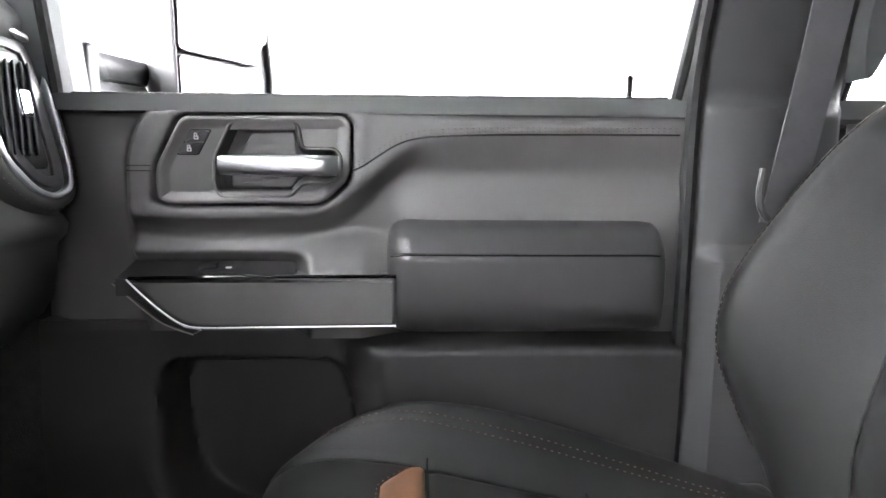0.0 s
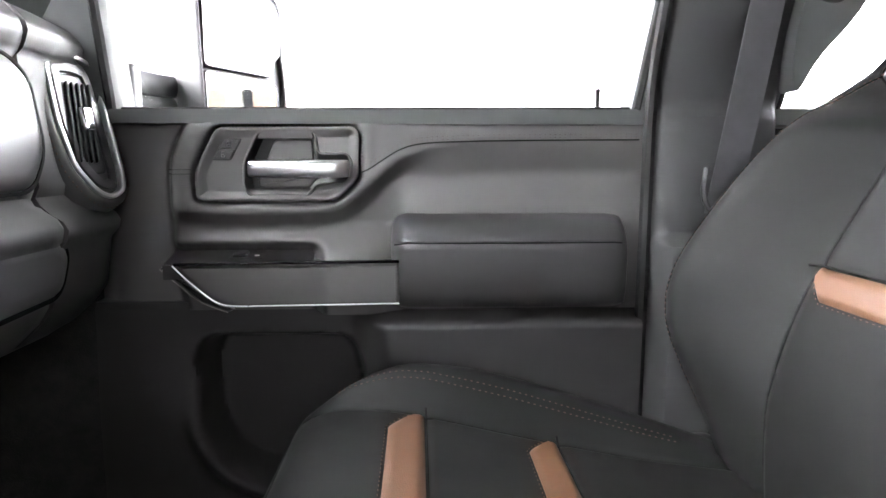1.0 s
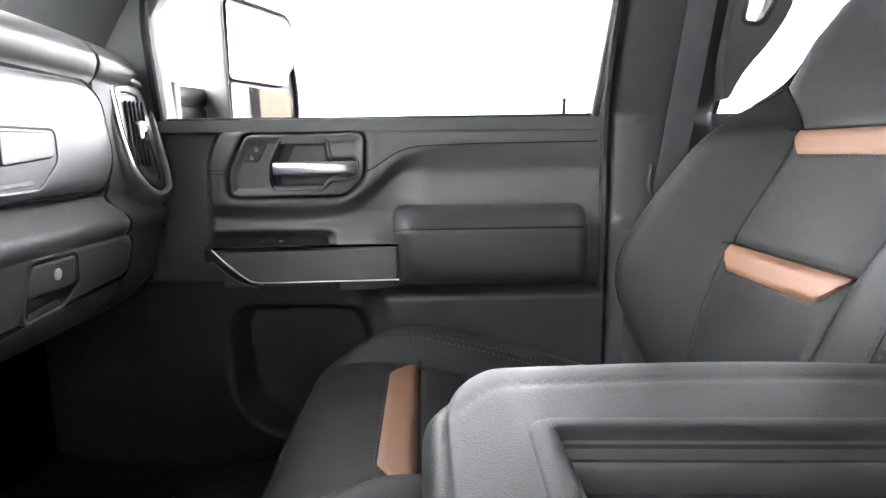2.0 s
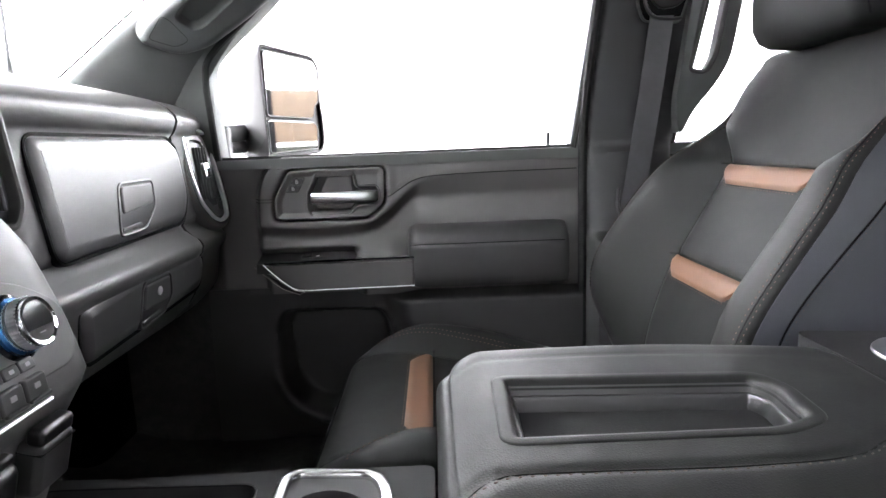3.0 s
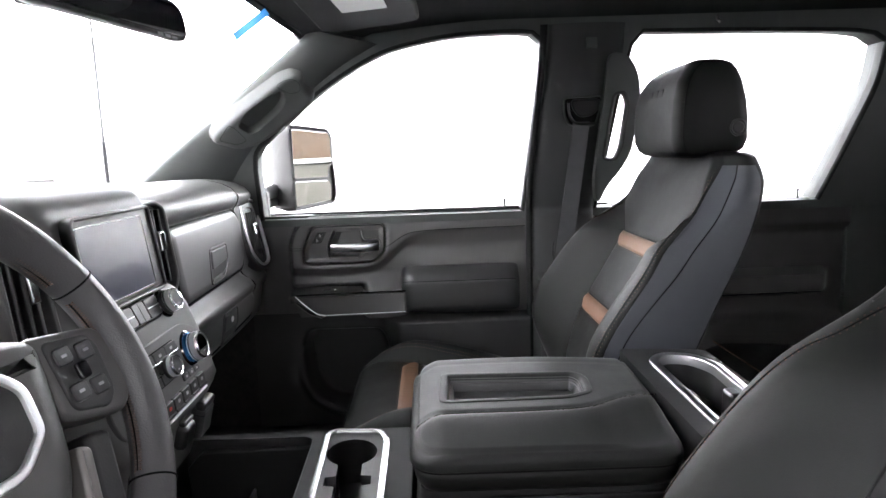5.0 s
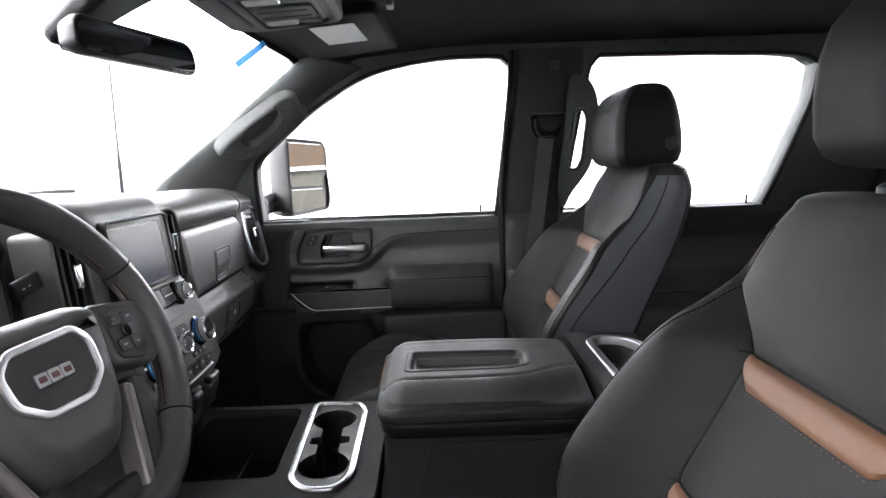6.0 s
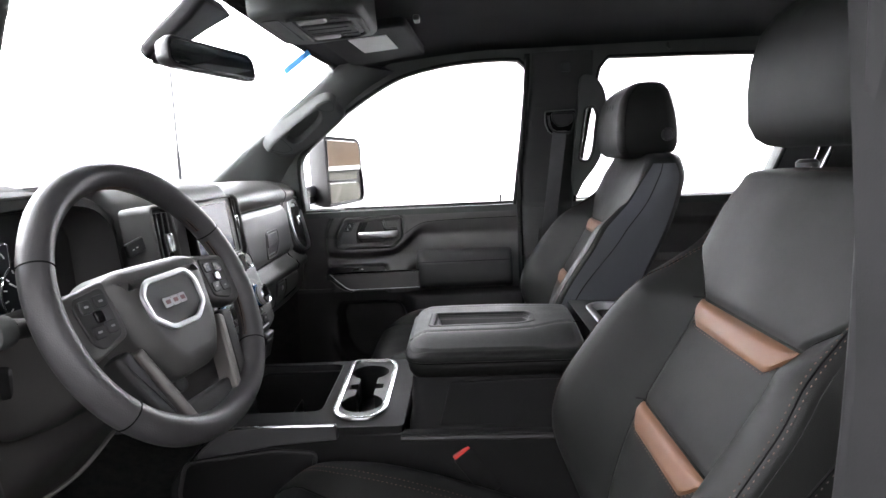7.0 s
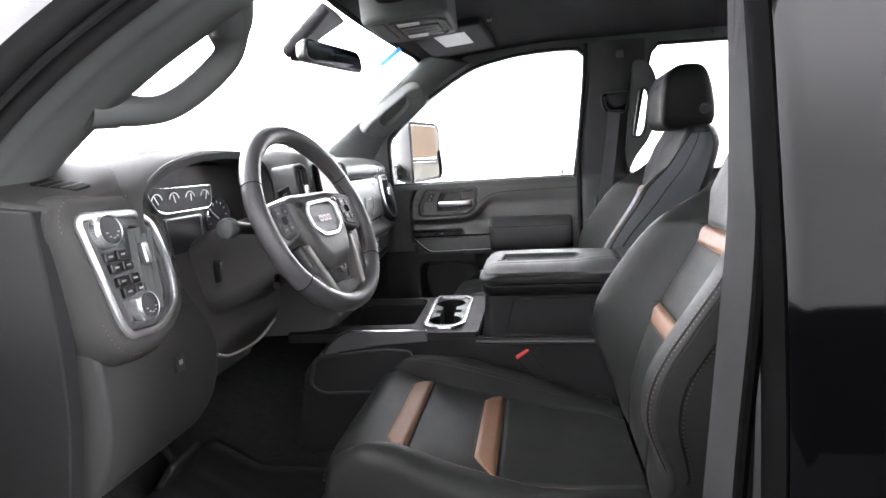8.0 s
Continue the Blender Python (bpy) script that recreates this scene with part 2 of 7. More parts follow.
# Dash vinyl made darker and duller, to hold down brightness on the driver's side.
DIMMEDPAD = mat("dimmed_pad_vinyl", (0.035, 0.0347, 0.0333), 0.70, grain=0.22, grain_size=560, kind="voronoi", vary=0.12, vary_size=10, rvary=0.05, spec=0.16)
HARD = mat("hard_plastic", (0.023, 0.0228, 0.0222), 0.48, spec=0.36, grain=0.16, grain_size=700, vary=0.12, vary_size=8, rvary=0.07)
DOORSKIN = mat("door_vinyl", (0.066, 0.065, 0.062), 0.48, grain=0.18, grain_size=480, kind="voronoi", vary=0.10, vary_size=9, rvary=0.05)
# Black pad vinyl, its colour also darkened for the seats' shade.
SHADEDPAD = mat("pad_vinyl", (0.027, 0.0268, 0.0262), 0.46, grain=0.18, grain_size=480, kind="voronoi", vary=0.10, vary_size=9, rvary=0.05, spec=0.4)
DARKPL = mat("dark_plastic", (0.007, 0.007, 0.007), 0.42, grain=0.1, grain_size=700, vary=0.15, vary_size=12, rvary=0.08)
RUBBER = mat("rubber_seal", (0.012, 0.012, 0.012), 0.75, spec=0.25, grain=0.1, grain_size=300, vary=0.2, vary_size=18, rvary=0.08)
PIANO = mat("gloss_black", (0.008, 0.008, 0.009), 0.10, vary=0.2, rvary=0.03, vary_size=30)
CHROME = mat("chrome", (0.86, 0.87, 0.88), 0.09, metal=1.0, rvary=0.04, vary_size=40)
SATIN = mat("satin_metal", (0.68, 0.69, 0.70), 0.31, metal=1.0, rvary=0.04, vary_size=60)
BRUSHED = mat("dark_brushed_trim", (0.17, 0.16, 0.15), 0.40, metal=0.45, rvary=0.06, vary_size=30, grain=0.05, grain_size=600)
CARPET = mat("black_carpet", (0.034, 0.034, 0.033), 0.95, grain=0.9, grain_size=500, vary=0.3, vary_size=40, spec=0.1)
CLOTH = mat("headliner_cloth", (0.016, 0.016, 0.017), 0.92, grain=0.35, grain_size=900, vary=0.15, vary_size=12, spec=0.2)
# Middle pillar only, darker than the other pillar trim.
PILLARDARK = mat("darker_pillar_trim", (0.031, 0.0315, 0.031), 0.56, spec=0.3, grain=0.14, grain_size=800, vary=0.10, vary_size=9, rvary=0.05)
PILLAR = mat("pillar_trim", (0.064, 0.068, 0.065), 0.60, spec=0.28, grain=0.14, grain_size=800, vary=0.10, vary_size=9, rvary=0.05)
WEB = mat("belt_webbing", (0.048, 0.048, 0.050), 0.60, grain=0.12, grain_size=260, kind="weave", vary=0.15, vary_size=30)
PAINT = mat("black_paint", (0.0005, 0.0005, 0.0006), 0.06, spec=0.26, vary=0.2, rvary=0.02, vary_size=6)
THREAD = mat("copper_thread", (0.085, 0.045, 0.028), 0.7, vary=0.2, vary_size=200)
GREYTHREAD = mat("grey_thread", (0.07, 0.055, 0.047), 0.7, vary=0.2, vary_size=200)
SEAM = mat("seam_shadow_piping", (0.004, 0.004, 0.004), 0.7, spec=0.1, vary=0.2, vary_size=60)
CAPS = mat("matt_cap", (0.040, 0.040, 0.041), 0.6, spec=0.25, vary=0.1, vary_size=60)
SCREEN = mat("display_glass", (0.030, 0.033, 0.055), 0.26, vary=0.03, rvary=0.006, vary_size=12, spec=0.22)
KNOBMETAL = mat("satin_knob_metal", (0.80, 0.81, 0.82), 0.40, metal=1.0, rvary=0.03, vary_size=60)
RED = mat("red_plastic", (0.62, 0.035, 0.025), 0.38, vary=0.1, vary_size=40)
BLUE = mat("blue_tape", (0.006, 0.19, 0.52), 0.55, vary=0.12, vary_size=60)
WHITE = mat("white_print", (0.75, 0.75, 0.74), 0.55, vary=0.05, vary_size=50)
GREYPRINT = mat("grey_print", (0.26, 0.26, 0.26), 0.6, vary=0.05, vary_size=50)
# Blue over the whole of each chrome dial ring.
RING_BLUE = mat("blue_ring_metal", (0.06, 0.22, 0.50), 0.25, metal=0.7, vary=0.1, vary_size=60)
GROUND = mat("booth_floor", (0.013, 0.013, 0.013), 0.75, spec=0.06, vary=0.10, vary_size=1.3, rvary=0.1, grain=0.2, grain_size=60)
BROWN = mat("brown_panel", (0.050, 0.027, 0.011), 0.55, vary=0.25, vary_size=3.0, grain=0.4, grain_size=30)
MORTAR = mat("beige_paint", (0.075, 0.070, 0.058), 0.6, vary=0.1, vary_size=4.0)
# Mirror colour lowered to tone down an overbright reflection.
MIRRORLOW = mat("darkened_mirror", (0.42, 0.43, 0.42), 0.02, metal=1.0)
SATINPL = mat("satin_plastic", (0.050, 0.050, 0.050), 0.46, grain=0.06, grain_size=900, vary=0.06, vary_size=5, rvary=0.012, spec=0.65)
CUPMETAL = mat("soft_chrome", (0.50, 0.505, 0.51), 0.20, metal=1.0, rvary=0.05, vary_size=40)
DULLMETAL = mat("dull_satin_metal", (0.30, 0.30, 0.305), 0.36, metal=1.0, rvary=0.05, vary_size=50)
WHITEWALL = mat("white_wall_paint", (0.80, 0.80, 0.795), 0.8, vary=0.04, vary_size=0.6, grain=0.15, grain_size=14)
BOOTHWALL = mat("booth_wall_paint", (0.30, 0.30, 0.295), 0.8, vary=0.10, vary_size=0.5, grain=0.2, grain_size=14)
DARKWALL = mat("dark_wall", (0.006, 0.006, 0.0065), 0.8, spec=0.04, vary=0.2, vary_size=0.8, grain=0.3, grain_size=12)
CEILPAINT = mat("ceiling_paint", (0.55, 0.55, 0.54), 0.8, vary=0.08, vary_size=0.8)
LENS = mat("lamp_lens", (0.80, 0.80, 0.78), 0.22, vary=0.05, vary_size=80)

GLASS = bpy.data.materials.new("window_glass")
GLASS.use_nodes = True
gn = GLASS.node_tree
gb = gn.nodes["Principled BSDF"]
gb.inputs["Base Color"].default_value = (0.97, 0.985, 0.975, 1)
gb.inputs["Roughness"].default_value = 0.0
gb.inputs["IOR"].default_value = 1.45
gb.inputs["Transmission Weight"].default_value = 1.0

# ---- setting: ground, floor, walls of the cab, roof ----
def fill_holes(outer, holes, y0, y1, bend):
    """Wall plate in the xz plane with openings; bend(x, z) moves it sideways."""
    bm = bmesh.new()
    loops = []
    for pts in [outer] + holes:
        vs = [bm.verts.new((p[0], 0, p[1])) for p in pts]
        loops.append([bm.edges.new((vs[i], vs[(i + 1) % len(vs)])) for i in range(len(vs))])
    bmesh.ops.triangle_fill(bm, edges=[e for l in loops for e in l], use_beauty=True)
    front = [f for f in bm.faces]
    ext = bmesh.ops.extrude_face_region(bm, geom=front)
    moved = [g for g in ext["geom"] if isinstance(g, bmesh.types.BMVert)]
    ids = set(moved)
    for v in bm.verts:
        v.co.y = (y1 if v in ids else y0) + bend(v.co.x, v.co.z)
    bmesh.ops.recalc_face_normals(bm, faces=bm.faces)
    return bm


def tumble(x, z):
    """Lean of the cab's side above the belt."""
    return -0.21 * max(0.0, z - 1.43)


ground = part("ground", sheet(lambda u, v: (-150 + 300 * u, -150 + 300 * v, 0), 2, 2, (0, 0, -0.3)), GROUND)
tagged(ground, "dark grey smooth concrete floor of the photo booth", "ground", kind="structure")

floor = part("floor", sheet(lambda u, v: (-1.0 + 2.8 * u, -0.90 + 1.80 * v, 0.80 + 0.16 * smooth(0.17, 0.0, u) + 0.004 * noise.noise(V(9 * u, 9 * v, 0))), 60, 40, (0, 0, -0.06)), CARPET)
tagged(floor, "black carpeted cab floor with a raised toe board", "floor", kind="structure")
firewall = part("wall_front", rbox(0.06, 1.86, 0.80, frame_of((-1.02, 0, 1.16), (1, 0, 0), (0, 1, 0)), 0.01), CARPET)
tagged(firewall, "black carpeted firewall under the windscreen", "wall", kind="structure")

WIN_FRONT = spline([(-0.391, 1.424), (-0.391, 1.51), (-0.389, 1.58), (-0.372, 1.625), (-0.291, 1.691), (-0.226, 1.743), (-0.130, 1.804), (-0.030, 1.852), (0.070, 1.876), (0.175, 1.889), (0.300, 1.892), (0.352, 1.888)], 4) + spline([(0.376, 1.868), (0.379, 1.83), (0.362, 1.655), (0.336, 1.426)], 4)
WIN_REAR = spline([(0.535, 1.428), (0.56, 1.60), (0.585, 1.76), (0.604, 1.852)], 4) + spline([(0.632, 1.884), (0.90, 1.880), (1.15, 1.872), (1.235, 1.862)], 4) + spline([(1.274, 1.840), (1.270, 1.74), (1.238, 1.63), (1.203, 1.52), (1.170, 1.428)], 4)
SIDE_OUT = [(-0.52, 1.405), (-0.50, 1.47), (-0.41, 1.62), (-0.30, 1.755), (-0.14, 1.86), (0.05, 1.93), (0.30, 1.955), (1.0, 1.955), (1.50, 1.93), (1.70, 1.86), (1.80, 1.405)]


def wall_side():
    return fill_holes(SIDE_OUT, [[(p[0], p[1]) for p in WIN_FRONT], [(p[0], p[1]) for p in WIN_REAR]], 0.835, 0.92, tumble)


wr = part("wall_right", wall_side(), PILLAR, angle=25)
tagged(wr, "dark grey plastic pillar and window surround trim", "pillar trim", kind="structure")


def glass(name, pts, y, inner=0.006):
    bm = bmesh.new()
    for w in (0, inner):
        bm.faces.new([bm.verts.new((p[0], y + w + tumble(p[0], p[1]), p[1])) for p in pts])
    a, b = list(bm.faces)
    va, vb = list(a.verts), list(b.verts)
    for i in range(len(va)):
        j = (i + 1) % len(va)
        bm.faces.new((va[i], va[j], vb[j], vb[i]))
    bmesh.ops.recalc_face_normals(bm, faces=bm.faces)
    return bm


def grow(pts, d):
    p = [(q[0], q[1]) for q in pts]
    if area2(p) < 0:
        p = p[::-1]
    return inset(p, -d)


for nm, pts, lab in (("window_1", WIN_FRONT, "clear raised glass of the front passenger door"), ("window_2", WIN_REAR, "clear raised glass of the rear passenger door")):
    w = part(nm, glass(nm, grow(pts, 0.004), 0.880), GLASS)
    w.visible_shadow = False
    tagged(w, lab, "window", kind="structure")
    f = [V(p[0], 0.842 + tumble(p[0], p[1]), p[1]) for p in (pts if area2([(q[0], q[1]) for q in pts]) > 0 else pts)]
    part("window_seal", tube(f, 0.008, 8), RUBBER, w, "black rubber window seal")

for nm, y in (("wall_right_front", 0.885), ("wall_left_front", -0.885)):
    q = 0.0 if y > 0 else 0.105
    kp = part(nm, slab(rpoly([(-1.0, 0.78), (-0.40 - q, 0.78), (-0.40 - q, 1.36), (-0.44 - q * 0.6, 1.44), (-0.60, 1.50), (-1.0, 1.50)], 0.03), frame_of((0, y + (0.02 if y > 0 else -0.0), 0), (1, 0, 0), (0, 0, 1)), 0.02, 0.006), CARPET if y > 0 else DARKPL)
    tagged(kp, "black side panel of the footwell", "side panel", kind="structure")

# windscreen
def screen_pt(u, v):
    y = -0.78 + 1.56 * u
    k = 1 - (y / 0.78) ** 2
    top = V(-0.215 - 0.10 * k, y * 0.93, 1.888 + 0.035 * k)
    low = V(-0.80 - 0.22 * k, y, 1.475 + 0.02 * k)
    return low.lerp(top, v)


ws = part("window_3", sheet(screen_pt, 24, 4, (-0.004, 0, 0.004)), GLASS)
ws.visible_shadow = False
tagged(ws, "clear curved windscreen glass", "windscreen", kind="structure")

# roof lining
def roof_pt(u, v):
    y = -0.80 + 1.60 * v
    k = max(0, 1 - (y / 0.80) ** 2)
    x0 = -0.205 - 0.10 * k
    x = x0 + (1.78 - x0) * u
    z = 1.885 + 0.045 * k + 0.03 * smooth(0.0, 0.25, u) - 0.05 * smooth(0.75, 1, u)
    if abs(y) > 0.70:
        z -= 0.02 * smooth(0.70, 0.80, abs(y))
    return (x, y, z)


ceil = part("ceiling", sheet(roof_pt, 50, 40, (0, 0, 0.03)), CLOTH)
tagged(ceil, "black woven headliner cloth over the cab", "headliner", kind="structure")
roof = part("roof", sheet(lambda u, v: (-0.24 + 2.10 * u, -0.86 + 1.72 * v, 1.985 - 0.05 * (2 * v - 1) ** 4 - 0.03 * smooth(0.2, 0, u)), 20, 20, (0, 0, 0.012)), PAINT)
tagged(roof, "gloss black painted steel cab roof", "roof", kind="structure")
header = part("trim", tube([Vector(roof_pt(0.0, v / 30)) + V(-0.004, 0, 0.006) for v in range(31)], 0.013, 8), CLOTH)
tagged(header, "black edge of the headliner along the windscreen", "trim", kind="structure")

back = part("wall_back", fill_holes(rpoly([(-0.88, 0.8), (0.88, 0.8), (0.80, 1.93), (-0.80, 1.93)], 0.05), [rpoly([(-0.62, 1.45), (0.62, 1.45), (0.56, 1.83), (-0.56, 1.83)], 0.05)], 0, 0.06, lambda x, z: 0), PILLAR)
back.matrix_basis = Matrix.Translation((1.74, 0, 0)) @ Matrix.Rotation(math.pi / 2, 4, "Z")
tagged(back, "dark trimmed back wall of the cab", "wall", kind="structure")


# front pillar trim with a moulded bulge
P_DOOR = spline([(-0.53, 0.845, 1.425), (-0.43, 0.84, 1.53), (-0.36, 0.825, 1.622), (-0.287, 0.800, 1.698), (-0.220, 0.788, 1.752), (-0.120, 0.776, 1.818), (-0.02, 0.766, 1.868)], 6)
P_SCREEN = spline([(-0.785, 0.775, 1.46), (-0.672, 0.765, 1.545), (-0.557, 0.755, 1.634), (-0.452, 0.745, 1.708), (-0.367, 0.735, 1.775), (-0.258, 0.722, 1.857), (-0.195, 0.71, 1.90)], 6)


def pillar_pt(u, v):
    i = u * (len(P_DOOR) - 1)
    k = int(min(i, len(P_DOOR) - 2))
    a = P_DOOR[k].lerp(P_DOOR[k + 1], i - k)
    b = P_SCREEN[k].lerp(P_SCREEN[k + 1], i - k)
    p = a.lerp(b, v)
    bulge = math.sin(math.pi * min(1, max(0, v))) ** 0.6
    return p + V(0.007, -0.026, -0.007) * bulge


ob = part("pillar_right", sheet(pillar_pt, 40, 16, (-0.02, 0.05, 0.03)), PILLAR)
tagged(ob, "dark grey textured windscreen pillar trim", "pillar trim", kind="structure")

# left side of the cab: open door aperture, so pillar jambs only
RAIL = spline([(-0.562, 0.80), (-0.566, 1.10), (-0.566, 1.34), (-0.561, 1.46), (-0.541, 1.518), (-0.483, 1.571), (-0.412, 1.621), (-0.340, 1.667), (-0.229, 1.729), (-0.12, 1.788), (-0.02, 1.836), (0.07, 1.866), (0.175, 1.885), (0.30, 1.892), (0.37, 1.892)], 6)


def rail_at(u, y, n):
    """Point of the driver's door opening: u along it, y across, n out of the opening."""
    i = u * (len(RAIL) - 1)
    k = int(min(i, len(RAIL) - 2))
    p = RAIL[k].lerp(RAIL[k + 1], i - k)
    t = (RAIL[min(k + 4, len(RAIL) - 1)] - RAIL[max(k - 3, 0)]).normalized()
    p = p + Vector((-t.y, t.x)) * n
    return V(p.x, y + 0.10 * max(0.0, p.y - 1.66), p.y)


def swept(profile, u0, u1, nu, off):
    prof = spline(profile, 4)
    return sheet(lambda u, v: rail_at(u0 + (u1 - u0) * u, *prof[round(v * (len(prof) - 1))]), nu, len(prof) - 1, off)


pl = part("pillar_left", swept([(-0.705, 0.110), (-0.712, 0.060), (-0.735, 0.014), (-0.765, -0.008), (-0.795, -0.012), (-0.818, -0.004), (-0.832, 0.003), (-0.846, 0.006), (-0.858, 0.016), (-0.861, 0.026)], 0.20, 0.80, 90, (-0.012, 0.0, 0.022)), PILLAR, angle=60)
tagged(pl, "dark grey textured windscreen pillar trim", "pillar trim", kind="structure")
wl = part("wall_left", swept([(-0.863, 0.030), (-0.872, 0.036), (-0.890, 0.036), (-0.905, 0.030), (-0.918, 0.020), (-0.930, 0.016), (-0.940, 0.021), (-0.947, 0.030), (-0.953, 0.036)], 0.0, 1.0, 120, (-0.012, 0.012, 0.022)), JAMB, angle=60)
tagged(wl, "dark grey frame along the open driver's door and roof", "door jamb", kind="structure")
wl2 = part("wall_left_rear", mirror(fill_holes([(0.388, 0.74), (0.397, 1.40), (0.411, 1.65), (0.410, 1.895), (0.36, 1.91), (0.36, 1.955)] + SIDE_OUT[7:] + [(1.80, 0.74)], [[(p[0], p[1]) for p in WIN_REAR]], 0.872, 0.99, tumble)), JAMB, angle=25)
tagged(wl2, "dark grey middle pillar and door jamb behind the driver", "door jamb", kind="structure")
sl = part("door_seal", tube([rail_at(i / 120, -0.878, 0.022) for i in range(121)] + spline([V(0.412, -0.860, 1.84), V(0.409, -0.858, 1.66), V(0.400, -0.866, 1.40), V(0.376, -0.866, 1.1), V(0.357, -0.866, 0.86)], 4), 0.012, 10), RUBBER)
tagged(sl, "black rubber weatherstrip round the driver's door opening", "weatherstrip", kind="structure")
sl2 = part("outer_seal", tube([rail_at(0.2 + 0.8 * i / 100, -0.912, 0.018) for i in range(101)], 0.006, 8), RUBBER)
tagged(sl2, "black rubber second weatherstrip along the roof rail", "weatherstrip", kind="structure")

# ---- passenger door ----
def nsmooth(a, b, t):
    """smooth() for arrays."""
    k = np.clip((t - a) / (b - a), 0, 1)
    return k * k * (3 - 2 * k)


def signed_gap(X, Z, pts):
    """Distance of the points X, Z from a polygon's edge, negative inside."""
    d2, inside = np.full(X.shape, 1e9), np.zeros(X.shape, bool)
    for (x0, z0), (x1, z1) in zip(pts, list(pts[1:]) + [pts[0]]):
        ex_, ez_ = x1 - x0, z1 - z0
        t = np.clip(((X - x0) * ex_ + (Z - z0) * ez_) / (ex_ * ex_ + ez_ * ez_ + 1e-12), 0, 1)
        d2 = np.minimum(d2, (X - x0 - t * ex_) ** 2 + (Z - z0 - t * ez_) ** 2)
        if abs(ez_) > 1e-12:
            inside ^= ((z0 > Z) != (z1 > Z)) & (X < x0 + (Z - z0) / ez_ * ex_)
    return np.where(inside, -1, 1) * np.sqrt(d2)


def relief(xs, zs, depth, y0, off):
    """Moulded panel over a grid of x and z; depth(X, Z) says how far it stands into the cab from y0."""
    X, Z = np.meshgrid(np.array(xs), np.array(zs), indexing="ij")
    Y = y0 - depth(X, Z)
    n, m = len(xs) - 1, len(zs) - 1
    return sheet(lambda u, v: (X[round(u * n), round(v * m)], Y[round(u * n), round(v * m)], Z[round(u * n), round(v * m)]), n, m, off)


def even(a, b, n):
    return [a + (b - a) * i / n for i in range(n + 1)]


PAD_EDGE = spline([(-0.45, 1.300), (-0.36, 1.286), (-0.286, 1.273), (-0.207, 1.268), (-0.125, 1.270), (-0.080, 1.281), (-0.045, 1.304), (-0.013, 1.334), (0.015, 1.352), (0.06, 1.364), (0.15, 1.370), (0.36, 1.373)], 6)
STITCH = spline([(-0.052, 1.3385), (-0.040, 1.344), (-0.020, 1.357), (0.0, 1.369), (0.023, 1.3765), (0.059, 1.380), (0.153, 1.3825), (0.34, 1.384)], 8)
FRONT_EDGE = spline([(1.15, -0.309), (1.23, -0.316), (1.28, -0.319), (1.339, -0.318), (1.366, -0.313), (1.400, -0.297), (1.422, -0.272), (1.45, -0.235)], 6)
BEZEL = rpoly([(-0.282, 1.300), (-0.283, 1.340), (-0.250, 1.402), (-0.062, 1.404), (-0.052, 1.394), (-0.054, 1.330), (-0.088, 1.297), (-0.265, 1.296)], 0.013, 5)
POCKET = rpoly([(-0.300, 1.06), (-0.285, 1.102), (-0.080, 1.100), (-0.058, 1.07), (-0.02, 0.868), (-0.200, 0.866), (-0.262, 0.898), (-0.292, 0.955)], 0.030, 6)


def curve_at(curve, t):
    return np.interp(t, [p[0] for p in curve], [p[1] for p in curve])


def door_depth(X, Z):
    """How far the upper trim stands into the cab."""
    edge, wide = curve_at(PAD_EDGE, X), 1 + 1.6 * nsmooth(0.0, 0.08, X)
    front = nsmooth(-0.010, 0.008, X - curve_at([(p[0], p[1]) for p in FRONT_EDGE], Z))
    up = nsmooth(-0.017 * wide, 0.014, Z - edge)
    p = 0.010 * front + (0.017 - 0.005 * nsmooth(-0.05, 0.10, X)) * up * front
    p += 0.0025 * front * up * np.exp(-((Z - edge - 0.020) / 0.014) ** 2)
    # the face slopes out to the armrest below the pad, with a notch for the switch deck
    deck = nsmooth(-0.100, -0.128, X) * nsmooth(1.246, 1.226, Z)
    p += 0.036 * nsmooth(1.272, 1.212, Z) * front * nsmooth(0.02, -0.05, X) * (1 - deck)
    p += 0.010 * nsmooth(1.345, 1.285, Z) * nsmooth(-0.03, 0.05, X)
    p -= 0.024 * nsmooth(1.398, 1.430, Z) ** 1.6
    gap = signed_gap(X, Z, BEZEL)
    p += 0.0015 * front * np.exp(-((gap - 0.012) / 0.007) ** 2) - 0.004 * np.exp(-((gap - 0.001) / 0.0022) ** 2)
    p -= 0.045 * nsmooth(0.001, -0.004, gap)
    p -= 0.02 * nsmooth(-0.40, -0.44, X)
    return p


def lower_depth(X, Z):
    gap = signed_gap(X, Z, POCKET)
    bulge = nsmooth(1.147, 1.121, Z) * nsmooth(-0.075, -0.015, X - 0.10 * (1.12 - Z))
    p = 0.004 + 0.040 * bulge - 0.010 * nsmooth(1.05, 0.85, Z) * bulge
    p -= 0.058 * nsmooth(0.004, -0.016, gap)
    p += 0.014 * np.exp(-((gap - 0.014) / 0.012) ** 2) * nsmooth(1.02, 0.93, Z) * nsmooth(0.0, -0.1, X)
    p += 0.010 * nsmooth(1.15, 0.95, Z) * nsmooth(-0.29, -0.35, X)
    p -= 0.004 * np.exp(-((Z - 1.150) / 0.004) ** 2)
    return p


def door_y(x, z):
    return 0.862 - float(door_depth(np.array([[x]]), np.array([[z]]))[0, 0])


door = thing("door_1", (-0.05, 0.95, 0.82), "closed passenger door with dark vinyl trim panel", "door", kind="structure")
